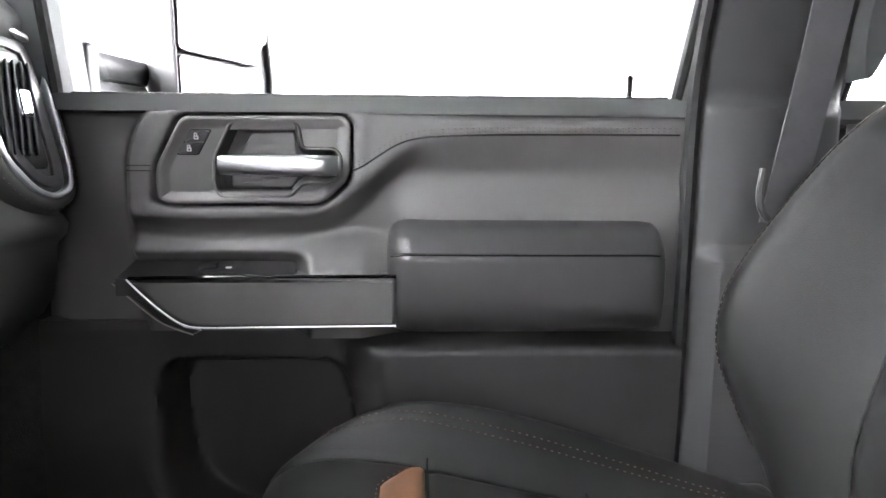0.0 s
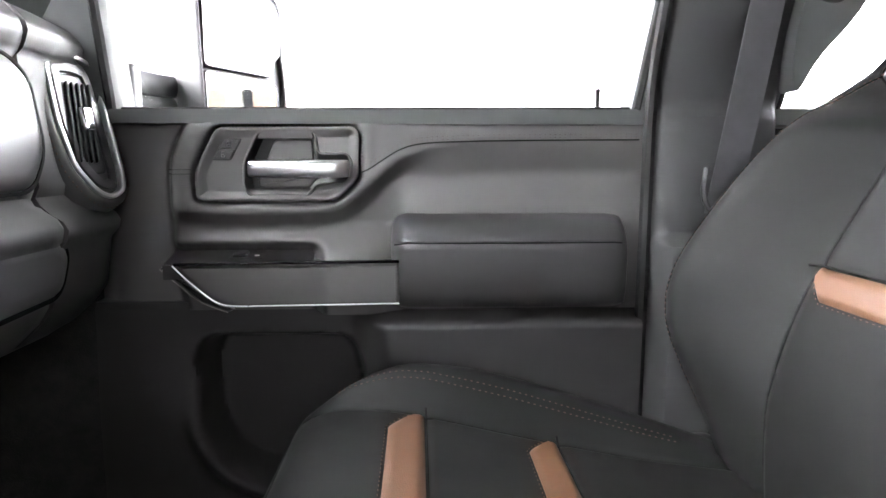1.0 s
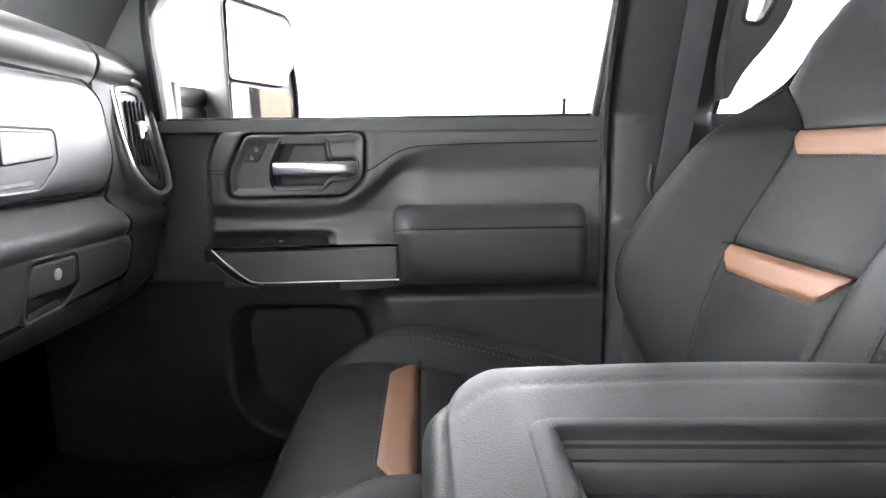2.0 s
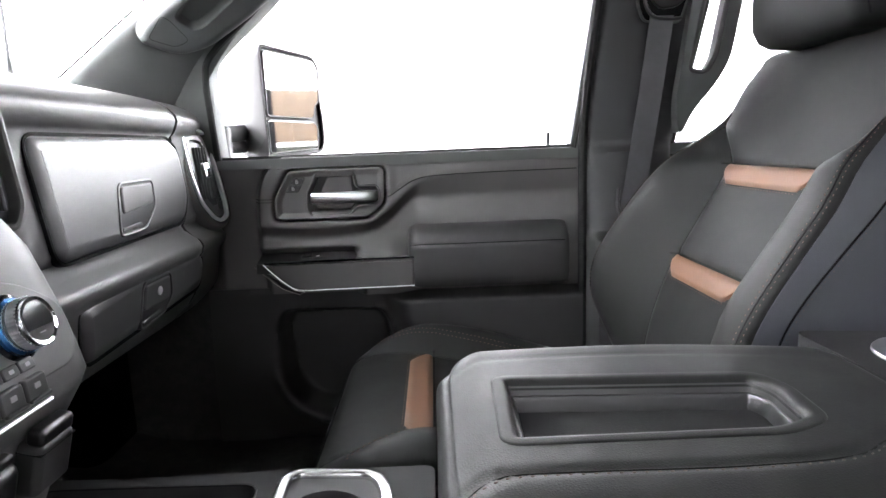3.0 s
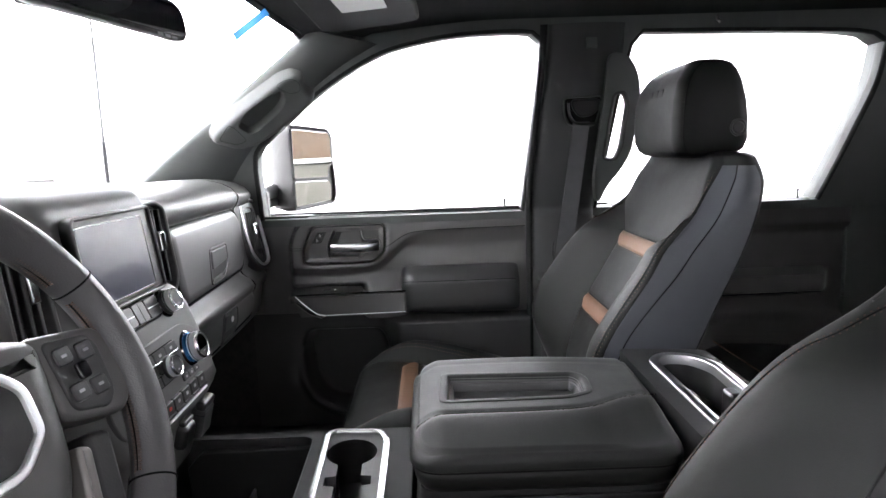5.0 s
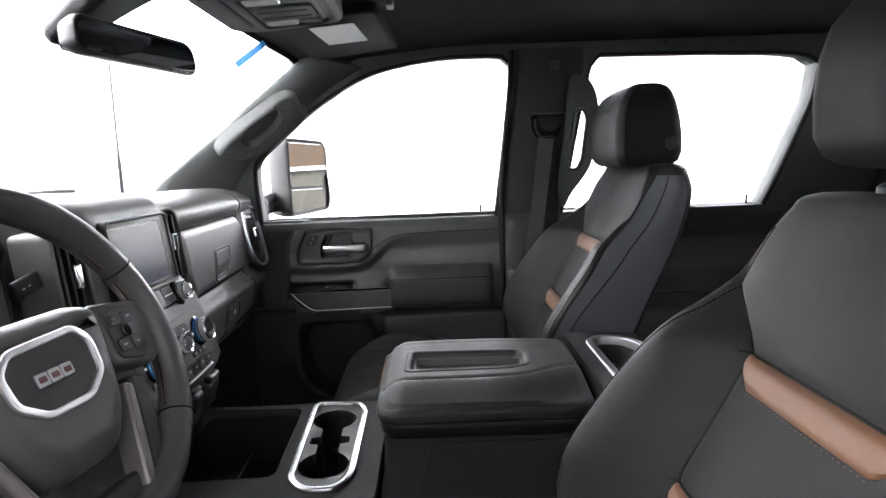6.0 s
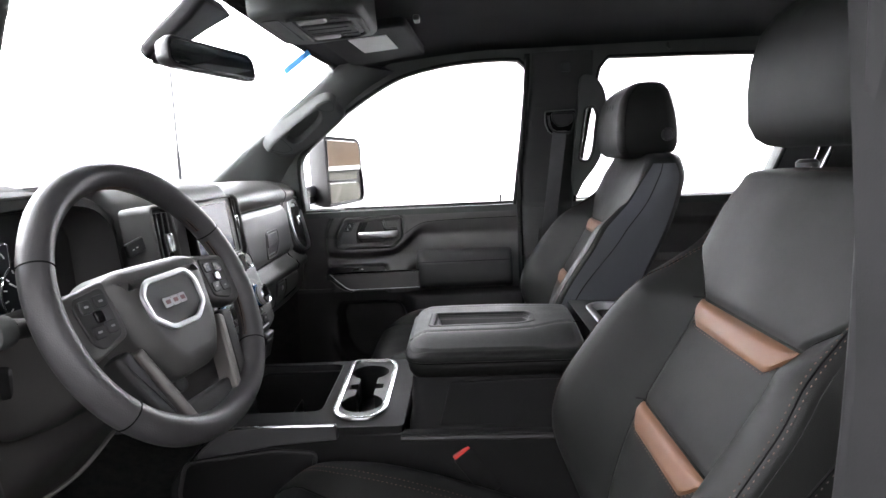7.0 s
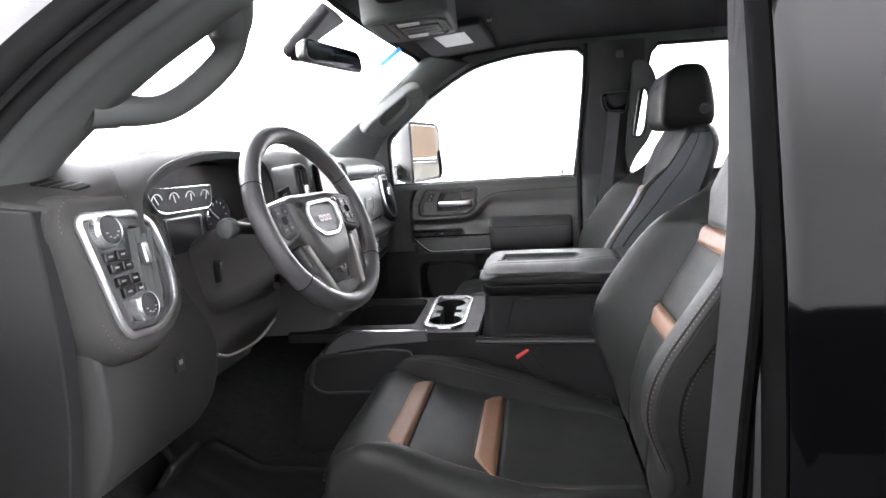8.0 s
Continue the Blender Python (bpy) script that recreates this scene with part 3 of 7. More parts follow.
part("trim_panel", relief(even(-0.44, 0.348, 210), even(1.140, 1.427, 110), door_depth, 0.862, (0, 0.07, 0)), DOORSKIN, door, "dark grey moulded vinyl trim panel", angle=60)
part("lower_panel", relief(even(-0.44, 0.348, 120), even(0.815, 1.152, 76), lower_depth, 0.857, (0, 0.08, 0)), HARD, door, "black lower panel with map pocket", angle=60)
part("outer_skin", rbox(0.86, 0.62, 0.05, frame_of((-0.03, 0.985, 1.12), (1, 0, 0), (0, 0, 1)), 0.02), PAINT, door, "gloss black painted outer skin")
part("belt_weatherstrip", tube([V(-0.43, 0.876, 1.425), V(-0.1, 0.876, 1.426), V(0.345, 0.876, 1.428)], 0.005, 8), RUBBER, door, "black rubber strip along the sill")
for dz, nm in ((0.0035, "stitching"), (0.0075, "stitching")):
    part(nm, stitches([V(p.x, door_y(p.x, p.y + dz) - 0.0004, p.y + dz) for p in STITCH[1:]], 0.0048, 0.0024, 0.0006), GREYTHREAD, door, "fine brown stitching")
part("seam", tube([V(p.x, door_y(p.x, p.y) + 0.0002, p.y) for p in STITCH], 0.0011, 6), SEAM, door)
for dz in (0.0, 0.006):
    part("seam", tube([V(x, door_y(x, 1.3365 + dz) + 0.0003, 1.3365 + dz) for x in even(-0.325, -0.286, 10)], 0.0008, 6), SEAM, door)

DF = frame_of((0, 0.834, 0), (1, 0, 0), (0, 0, 1))  # z of the frame looks into the cab
CUP = rpoly([(-0.213, 1.352), (-0.193, 1.393), (-0.117, 1.394), (-0.112, 1.363), (-0.073, 1.363), (-0.066, 1.354), (-0.066, 1.335), (-0.076, 1.326), (-0.113, 1.324), (-0.127, 1.307), (-0.207, 1.307), (-0.214, 1.320)], 0.007, 4)


def dished(pts, rows, hole, f):
    """Plate whose rim follows rows of (inset, height), pierced by a hole."""
    bm = bmesh.new()
    vs = [[bm.verts.new(f @ Vector((p[0], p[1], w))) for p in inset(pts, d)] for d, w in rows]
    n = len(pts)
    for a, b in zip(vs, vs[1:]):
        for i in range(n):
            bm.faces.new((a[i], a[(i + 1) % n], b[(i + 1) % n], b[i]))
    hv = [bm.verts.new(f @ Vector((p[0], p[1], rows[-1][1]))) for p in hole]
    es = [bm.edges.get((vs[-1][i], vs[-1][(i + 1) % n])) for i in range(n)] + [bm.edges.new((hv[i], hv[(i + 1) % len(hv)])) for i in range(len(hv))]
    bmesh.ops.triangle_fill(bm, edges=es, use_beauty=True)
    bmesh.ops.recalc_face_normals(bm, faces=bm.faces)
    return bm


part("handle_bezel", dished(inset(BEZEL, 0.0012), [(0.0, -0.012), (0.0, -0.003), (0.001, -0.0008), (0.003, 0.0005), (0.006, 0.0), (0.010, -0.0025), (0.014, -0.0045), (0.0165, -0.005)], inset(CUP, -0.0028), DF), DOORSKIN, door, "dark grey plastic handle bezel", angle=60)
part("recess_rim", loft([lift(inset(CUP, d), DF, w) for d, w in ((-0.0032, -0.012), (-0.0030, -0.0045), (-0.0024, -0.0022), (-0.0012, -0.0012), (0.0004, -0.0016), (0.002, -0.004), (0.0045, -0.016), (0.007, -0.021))] + [lift(inset(CUP, 0.007), DF, -0.024)], cap=False), DOORSKIN, door, "rounded rim of the handle recess", angle=60)
part("handle_recess", slab(inset(CUP, 0.004), DF, -0.020, 0.001, 0.028), HARD, door, "dark recess behind the handle")
part("recess_plate", slab(rpoly([(-0.193, 1.340), (-0.173, 1.384), (-0.122, 1.385), (-0.119, 1.340)], 0.006), DF, -0.0165, 0.0025, 0.021), DOORSKIN, door)
part("recess_plate", slab(rpoly([(-0.198, 1.317), (-0.198, 1.334), (-0.116, 1.334), (-0.127, 1.317)], 0.004), DF, -0.0165, 0.0025, 0.021), DOORSKIN, door)


def bar_ring(x, h, hz, hw):
    """Section of the handle bar at x: half height hz, half depth hw, centre h in front of the bezel."""
    return [DF @ V(x, 1.3440 + hz * math.copysign(abs(math.sin(a)) ** 0.6, math.sin(a)), h + hw * math.copysign(abs(math.cos(a)) ** 0.75, math.cos(a))) for a in [2 * math.pi * i / 20 for i in range(20)]]


bar = [(-0.2015, 0.022, 0.0075, 0.004), (-0.2005, 0.023, 0.0098, 0.006), (-0.197, 0.025, 0.0108, 0.0072), (-0.180, 0.028, 0.0112, 0.0075), (-0.140, 0.030, 0.0114, 0.0075), (-0.105, 0.029, 0.0116, 0.0075), (-0.085, 0.026, 0.0118, 0.0075), (-0.075, 0.021, 0.0118, 0.0075), (-0.070, 0.014, 0.0115, 0.007), (-0.069, 0.004, 0.011, 0.005)]
part("door_handle", loft([bar_ring(*r) for r in bar]), SATIN, door, "satin chrome inner door handle", angle=60)
part("handle_arm", slab(rect(0.030, 0.016, 0.005, 4, -0.090, 1.344), DF, 0.020, 0.004, 0.02), DARKPL, door)
for k in (0, 1):
    dx, dz = -0.0085 * k, -0.0138 * k
    b = part("lock_button", slab(rpoly([(-0.2475 + dx, 1.3705 + dz), (-0.239 + dx, 1.3835 + dz), (-0.2165 + dx, 1.3835 + dz), (-0.224 + dx, 1.3705 + dz)], 0.0022), DF, -0.0028, 0.0010, 0.02), DARKPL, door, "black lock button")
    part("lock_mark", collar(rect(0.0050, 0.0044, 0.001, 2, -0.2325 + dx, 1.3752 + dz), DF, 0.0011, -0.0022, 0.0002), GREYPRINT, b)
    part("lock_mark", collar(rect(0.0034, 0.0046, 0.0016, 3, -0.2330 + dx, 1.3785 + dz), DF, 0.0008, -0.0023, 0.0002), GREYPRINT, b)
part("button_gap", collar(rpoly([(-0.2575, 1.3552), (-0.2395, 1.3850), (-0.2150, 1.3850), (-0.2315, 1.3552)], 0.003), DF, 0.0016, -0.0043, 0.0003, 0.01), SEAM, door)

# armrest beam with bright edges
AF = frame_of((0, 0.862, 0), (1, 0, 0), (0, 0, 1))
arm = rpoly([(-0.306, 1.2145), (-0.268, 1.176), (-0.246, 1.160), (-0.222, 1.1555), (0.0, 1.1575), (0.0, 1.217), (-0.30, 1.2165)], 0.006, 4)
part("armrest", slab(arm, AF, 0.062, 0.006, 0.01), DOORSKIN, door, "dark grey armrest beam")
part("switch_deck", sheet(lambda u, v: (-0.319 + (0.199 - 0.016 * smooth(0.55, 1.0, v)) * u, 0.802 + 0.062 * v, 1.2145 + 0.0155 * v + 0.0015 * math.sin(math.pi * u)), 30, 10, (0, 0, -0.02)), HARD, door, "dark switch deck", angle=60)
SWF = frame_of((-0.214, 0.822, 1.2215), (1, 0, 0), (0, 1, 0.25))
part("switch_well", slab(rect(0.046, 0.020, 0.005, 4, 0.002, 0.004), SWF, 0.0012, 0.0008), DARKPL, door)
sw_ = part("window_switch", rbox(0.022, 0.013, 0.006, frame_of(SWF @ V(-0.006, 0.004, 0.003), (1, 0, 0.2), (0, 1, 0.3)), 0.002), DARKPL, door, "black window switch")
part("switch_mark", rbox(0.007, 0.004, 0.001, frame_of(SWF @ V(0.016, 0.004, 0.0016), (1, 0, 0), (0, 1, 0.25)), 0.0004), WHITE, sw_)
part("top_strip", tube(spline([V(-0.304, 0.8015, 1.2150), V(-0.2, 0.8012, 1.2170), V(-0.1, 0.8010, 1.2176), V(0.0, 0.801, 1.2180)], 5), 0.0022, 8), PIANO, door, "gloss black edge strip")
part("chrome_strip", tube(spline([V(-0.3055, 0.8000, 1.2140), V(-0.288, 0.7985, 1.1965), V(-0.266, 0.7985, 1.1765), V(-0.246, 0.7985, 1.1625), V(-0.222, 0.7985, 1.1580), V(-0.16, 0.7985, 1.1584), V(0.0, 0.7985, 1.1598)], 6), 0.0011, 8), SATIN, door, "chrome edge strip")
part("chrome_strip", tube(spline([V(-0.325, 0.806, 1.2085), V(-0.305, 0.806, 1.190), V(-0.272, 0.806, 1.162), V(-0.236, 0.806, 1.1475)], 5), 0.0007, 8), BRUSHED, door, "chrome edge strip")
part("armrest_flank", slab(rpoly([(-0.326, 1.210), (-0.272, 1.161), (-0.236, 1.147), (-0.222, 1.1555), (-0.246, 1.160), (-0.306, 1.2150)], 0.003), AF, 0.055, 0.004, 0.01), DARKPL, door, "gloss black facet of the armrest")


def pad_ring(x, k, drop):
    """Section of the elbow pad at x; k from 0 at its ends to 1."""
    y = 0.872 - 0.080 * k
    prof = [(0.880, 1.150), (0.880, 1.283), (0.858, 1.283), (y + 0.044, 1.279), (y + 0.028, 1.272), (y + 0.015, 1.262), (y + 0.006, 1.252), (y + 0.0025, 1.2455), (y + 0.0040, 1.2435), (y + 0.0015, 1.2415), (y, 1.234), (y + 0.0005, 1.20), (y + 0.002, 1.175), (y + 0.008, 1.158), (y + 0.020, 1.149), (y + 0.040, 1.147)]
    return [V(x, min(q[0], 0.880), q[1] - (drop if 1.15 < q[1] else 0) + (drop * 0.5 if q[1] < 1.2 else 0)) for q in prof]


pad_rows = [(-0.0125, 0.45, 0.012), (-0.0105, 0.62, 0.008), (-0.006, 0.78, 0.004), (0.002, 0.90, 0.002), (0.012, 0.965, 0), (0.026, 0.995, 0), (0.08, 1.005, 0), (0.16, 1.01, 0), (0.25, 1.0, 0), (0.295, 0.985, 0), (0.308, 0.955, 0.001), (0.316, 0.90, 0.003), (0.320, 0.80, 0.006), (0.3215, 0.65, 0.010)]
part("elbow_pad", loft([pad_ring(*r) for r in pad_rows]), SHADEDPAD, door, "padded dark vinyl elbow rest", angle=60)
part("seam", tube([V(x, 0.872 - 0.080 * k + 0.0032, 1.2434 - d) for x, k, d in pad_rows[2:-3]], 0.0011, 6), SEAM, door)
part("lock_pin", lathe([(0.0038, 0), (0.0036, 0.020), (0.0042, 0.024), (0.0040, 0.028), (0.001, 0.030)], frame_of((0.290, 0.880, 1.430), (1, 0, 0), (0, 1, 0)), 12), DARKPL, door, "black lock pin")

# ---- passenger side middle pillar ----

def bp_pt(u, v):
    z = 0.84 + (1.90 - 0.84) * v
    x0 = 0.352 + 0.035 * smooth(1.45, 1.9, z)
    x1 = 0.535 + 0.055 * smooth(1.45, 1.85, z)
    x = x0 + (x1 - x0) * u
    k = math.sin(math.pi * u) ** 0.35
    step = 0.012 * smooth(1.426, 1.418, z)
    low = 0.030 * smooth(1.252, 1.235, z) * smooth(0.02, 0.12, u) * smooth(0.75, 0.5, u)
    return (x, 0.845 - 0.030 * k - step * k - low + tumble(x, z), z)


bp = part("pillar_trim", sheet(bp_pt, 24, 120, (0, 0.03, 0)), PILLARDARK)
tagged(bp, "dark grey middle pillar trim behind the passenger door", "pillar trim", kind="structure")
part("cover_cap", slab(rect(0.028, 0.028, 0.004), frame_of((0.495, 0.720, 1.851), (1, 0, 0), (0, 0.21, 1)), 0.003, 0.001), PILLAR, bp)
part("door_edge_seal", tube([V(0.350 + 0.028 * smooth(1.45, 1.9, z), 0.828 + tumble(0, z), z) for z in [0.85 + 0.05 * i for i in range(22)]], 0.009, 8), RUBBER, bp, "black rubber door seal")

# grab handle loop on the pillar
loop_out = rpoly([(0.535, 1.435), (0.555, 1.488), (0.592, 1.534), (0.616, 1.58), (0.628, 1.72), (0.618, 1.775), (0.590, 1.82), (0.54, 1.83), (0.52, 1.50)], 0.03, 5)
hole = rpoly([(0.541, 1.562), (0.573, 1.558), (0.588, 1.59), (0.598, 1.705), (0.586, 1.732), (0.558, 1.728)], 0.012, 5)
bm = fill_holes([tuple(p) for p in loop_out], [[tuple(p) for p in hole]], 0.800, 0.836, tumble)
gh = part("grab_handle", bm, PILLAR, angle=30)
tagged(gh, "dark grey moulded grab handle loop on the middle pillar", "grab handle")
part("slot_rim", tube([V(p[0], 0.802 + tumble(p[0], p[1]), p[1]) for p in hole], 0.005, 8, closed=True), HARD, gh)

# seat belt
belt = thing("seat_belt", (0.45, 0.80, 1.30), "black webbing seat belt hanging on the middle pillar", "seat belt")
tp, bt = V(0.478, 0.752, 1.660), V(0.432, 0.775, 1.285)
part("webbing", sheet(lambda u, v: tp.lerp(bt, v) + V(-0.022 + 0.044 * u, -0.004 * math.sin(math.pi * v), 0), 4, 12, (0, 0.002, 0)), WEB, belt)
GB = frame_of((0.470, 0.7575, 1.68), (1, 0, 0), (0, -0.20, 0.98))
part("guide_recess", collar(rpoly([(-0.040, 0.044), (0.062, 0.046), (0.058, 0.012), (0.046, -0.034), (-0.024, -0.030), (-0.038, 0.0)], 0.012, 4), GB, 0.004, 0.003, 0.0015, 0.03), PILLAR, belt, "grey rim of the belt opening")
part("guide_pocket", slab(rpoly([(-0.037, 0.041), (0.059, 0.043), (0.055, 0.012), (0.043, -0.031), (-0.022, -0.027), (-0.035, 0.0)], 0.010, 4), GB, 0.001, 0.0005, 0.02), SEAM, belt, "dark belt opening")
part("guide_loop", slab(rpoly([(-0.022, 0.037), (0.056, 0.039), (0.052, 0.010), (0.034, -0.006), (0.002, -0.008), (-0.016, 0.012)], 0.012, 5), GB, 0.010, 0.005, 0.02), DARKPL, belt, "black plastic belt guide", angle=60)
part("guide_lip", tube(spline([GB @ V(-0.028, 0.030, 0.006), GB @ V(-0.024, 0.0, 0.009), GB @ V(-0.008, -0.020, 0.010), GB @ V(0.020, -0.025, 0.010), GB @ V(0.044, -0.024, 0.008)], 5), 0.0035, 8), DARKPL, belt)
part("belt_stop", tube(spline([V(0.408, 0.772, 1.345), V(0.404, 0.768, 1.31), V(0.415, 0.765, 1.288), V(0.44, 0.765, 1.285)], 5), 0.004, 8), DARKPL, belt, "small black belt clip")

# ---- front seats ----
BACK = [  # z, insert front, bolster front, rear, half width
    (1.00, 0.390, 0.385, 0.500, 0.205), (1.05, 0.392, 0.372, 0.530, 0.228), (1.10, 0.398, 0.352, 0.558, 0.247), (1.16, 0.416, 0.333, 0.580, 0.258),
    (1.22, 0.440, 0.341, 0.602, 0.262), (1.30, 0.488, 0.388, 0.638, 0.259), (1.39, 0.541, 0.462, 0.684, 0.250), (1.46, 0.577, 0.562, 0.711, 0.243),
    (1.52, 0.604, 0.597, 0.726, 0.232), (1.555, 0.622, 0.620, 0.722, 0.212)]
SEAMS = [(1.0, 0.43), (1.10, 0.44), (1.243, 0.455), (1.30, 0.475), (1.37, 0.505), (1.40, 0.545), (1.425, 0.70), (1.445, 0.84), (1.462, 0.955), (1.60, 1.0)]  # height, edge of the insert
SY = 0.481


def seam_at(z):
    return lerp_table(SEAMS, z)[0]


def back_row(z):
    return lerp_table(BACK, z)


def back_front(z, w):
    """x of the backrest's front at height z and sideways w."""
    xi, xb, xr, hw = back_row(z)
    t, ts = min(1, abs(w) / hw), seam_at(z)
    if w < 0:
        xb = min(xi, xb + 0.030 * smooth(1.45, 1.34, z) * smooth(1.0, 1.08, z)) - 0.014 * math.exp(-((z - 1.47) / 0.05) ** 2)
    x = xi + (xb - xi) * smooth(ts - 0.03, max(min(ts + 0.30, 1.0), 0.84), t)
    if w < 0 and t > 0.90:
        q = (t - 0.90) / 0.10
        x += 0.015 * (1 - math.sqrt(max(0, 1 - q * q)))
    elif w > 0 and t > 0.80:
        q = (t - 0.80) / 0.20
        x += (0.024 + 0.016 * smooth(1.42, 1.26, z)) * (1 - math.sqrt(max(0, 1 - q * q)))
    x += 0.005 * math.exp(-((t - ts) / 0.022) ** 2)
    for s in (1.243, 1.392):
        x += 0.005 * math.exp(-((z - s) / 0.006) ** 2) * smooth(ts + 0.04, ts - 0.02, t)
    return x


def drawn_in(z, w):
    """How far the shoulder's front edge is drawn in on the low side."""
    return 0.044 * smooth(1.37, 1.53, z) * smooth(0.45, 1.0, -w / back_row(z)[3])


def back_ring(z, k=1.0):
    xi, xb, xr, hw = back_row(min(z, 1.555))
    pts = []
    zz = min(z, 1.555)
    ts = min(seam_at(zz), 0.93)
    ws = [-1, -0.996, -0.985, -0.97] + [-(0.955 + (ts + 0.05 - 0.955) * i / 8) for i in range(8)] + [-ts - 0.045, -ts - 0.022, -ts - 0.010, -ts, -ts + 0.010, -ts + 0.022, -ts + 0.045] + [-(ts - 0.06) * (1 - i / 7) for i in range(8)]
    ws = ws + [-a for a in ws[-2::-1]]
    xc = (xi + xr) / 2
    for t in ws:
        x = back_front(zz, t * hw)
        pts.append(V(xc + (x - xc) * k, SY + (t * hw + drawn_in(zz, t * hw)) * (1 - 0.5 * (1 - k)), z))
    front_edge, near_edge = back_front(zz, hw), back_front(zz, -hw)
    for s in (0.3, 0.6, 0.85):
        pts.append(V(xc + (front_edge + (xr - 0.045 - front_edge) * s - xc) * k, SY + hw * (1 - 0.5 * (1 - k)) * 1.0, z))
    for t in (0.97, 0.88, 0.7, 0.4, 0, -0.4, -0.7, -0.88, -0.97):
        pts.append(V(xc + (xr - 0.045 * abs(t) ** 5 - xc) * k, SY + t * hw * (1 - 0.5 * (1 - k)), z))
    for s in (0.9, 0.75, 0.6, 0.45, 0.32, 0.2, 0.1):
        pts.append(V(xc + (near_edge + (xr - 0.045 - near_edge) * s - xc) * k, SY - (hw - drawn_in(zz, -hw) * smooth(0.75, 0.0, s)) * (1 - 0.5 * (1 - k)), z))
    return pts


CUSH = [  # x, middle height, bolster height, bottom, half width
    (-0.128, 1.012, 1.006, 0.965, 0.205), (-0.118, 1.040, 1.034, 0.945, 0.220), (-0.10, 1.056, 1.056, 0.930, 0.228), (-0.06, 1.068, 1.085, 0.92, 0.236),
    (0.0, 1.068, 1.106, 0.915, 0.245), (0.06, 1.058, 1.104, 0.915, 0.250), (0.12, 1.044, 1.092, 0.915, 0.253), (0.20, 1.026, 1.068, 0.915, 0.255),
    (0.30, 1.008, 1.036, 0.92, 0.250), (0.38, 1.002, 1.012, 0.93, 0.235), (0.43, 0.995, 0.995, 0.94, 0.215)]


def cush_seam(x):
    return lerp_table([(-0.128, 0.84), (-0.084, 0.80), (-0.03, 0.73), (0.05, 0.665), (0.15, 0.645), (0.43, 0.62)], x)[0]


def cush_top(x, w):
    zm, zb, zl, hw = lerp_table(CUSH, x)
    t, ts = min(1, abs(w) / hw), cush_seam(x)
    z = zm + (zb - zm) * smooth(ts - 0.02, max(ts + 0.18, 0.85), t)
    if t > 0.86:
        q = (t - 0.86) / 0.14
        z -= 0.034 * (1 - math.sqrt(max(0, 1 - q * q)))
    z -= 0.004 * math.exp(-((t - ts) / 0.02) ** 2)
    for s in (0.034, 0.188):
        z -= 0.004 * math.exp(-((x - s) / 0.006) ** 2) * smooth(ts + 0.03, ts - 0.03, t)
    return z


def cush_ring(x):
    zm, zb, zl, hw = lerp_table(CUSH, x)
    ts = cush_seam(x)
    ws = [-1, -0.996, -0.985, -0.965, -0.94, -0.91] + [-(0.89 + (ts + 0.035 - 0.89) * i / 4) for i in range(5)] + [-ts - 0.02, -ts - 0.01, -ts, -ts + 0.01, -ts + 0.02] + [-(ts - 0.04) * (1 - i / 6) for i in range(7)]
    ws = ws + [-a for a in ws[-2::-1]]
    pts = [V(x, SY + t * hw, cush_top(x, t * hw)) for t in ws]
    e = cush_top(x, hw)
    for s in (0.35, 0.75):
        pts.append(V(x, SY + hw + 0.004, e + (zl - e) * s))
    for t in (0.97, 0.8, 0, -0.8, -0.97):
        pts.append(V(x, SY + hw * t, zl))
    for s in (0.75, 0.35):
        pts.append(V(x, SY - hw - 0.004, e + (zl - e) * s))
    return pts


def on_back(z, w, up=0.0):
    return V(back_front(z, w) - up * 0.85, SY + w + drawn_in(z, w), z + up * 0.5)


def on_cush(x, w, up=0.0):
    return V(x, SY + w, cush_top(x, w) + up)


def accent_height(q):
    """Depth of an inlay at q, 0 at its middle and 1 at its ends: a rounded bar cut off at a slant."""
    return max(0.04, min(1, (1 - q) / 0.24)) ** 0.6


def accent_back(z0):
    """Tan inlay with a straight top edge and a bowed lower edge."""
    half = (seam_at(z0) - 0.015) * back_row(z0)[3]
    def f(u, v):
        w = -half + 2 * half * u
        return on_back(z0 - 0.002 - 0.030 * accent_height(abs(2 * u - 1)) * v, w, 0.004 * min(1, 6 * v + 0.2, 6 * (1 - v) + 0.2))
    return sheet(f, 48, 8, (0.006, 0, 0)), half


def accent_cush(x0):
    half = (cush_seam(x0) - 0.015) * lerp_table(CUSH, x0)[3]
    def f(u, v):
        w = -half + 2 * half * u
        return on_cush(x0 - 0.002 - 0.039 * accent_height(abs(2 * u - 1)) * v, w, 0.0035 * min(1, 6 * v + 0.2, 6 * (1 - v) + 0.2))
    return sheet(f, 48, 8, (0, 0, -0.006)), half


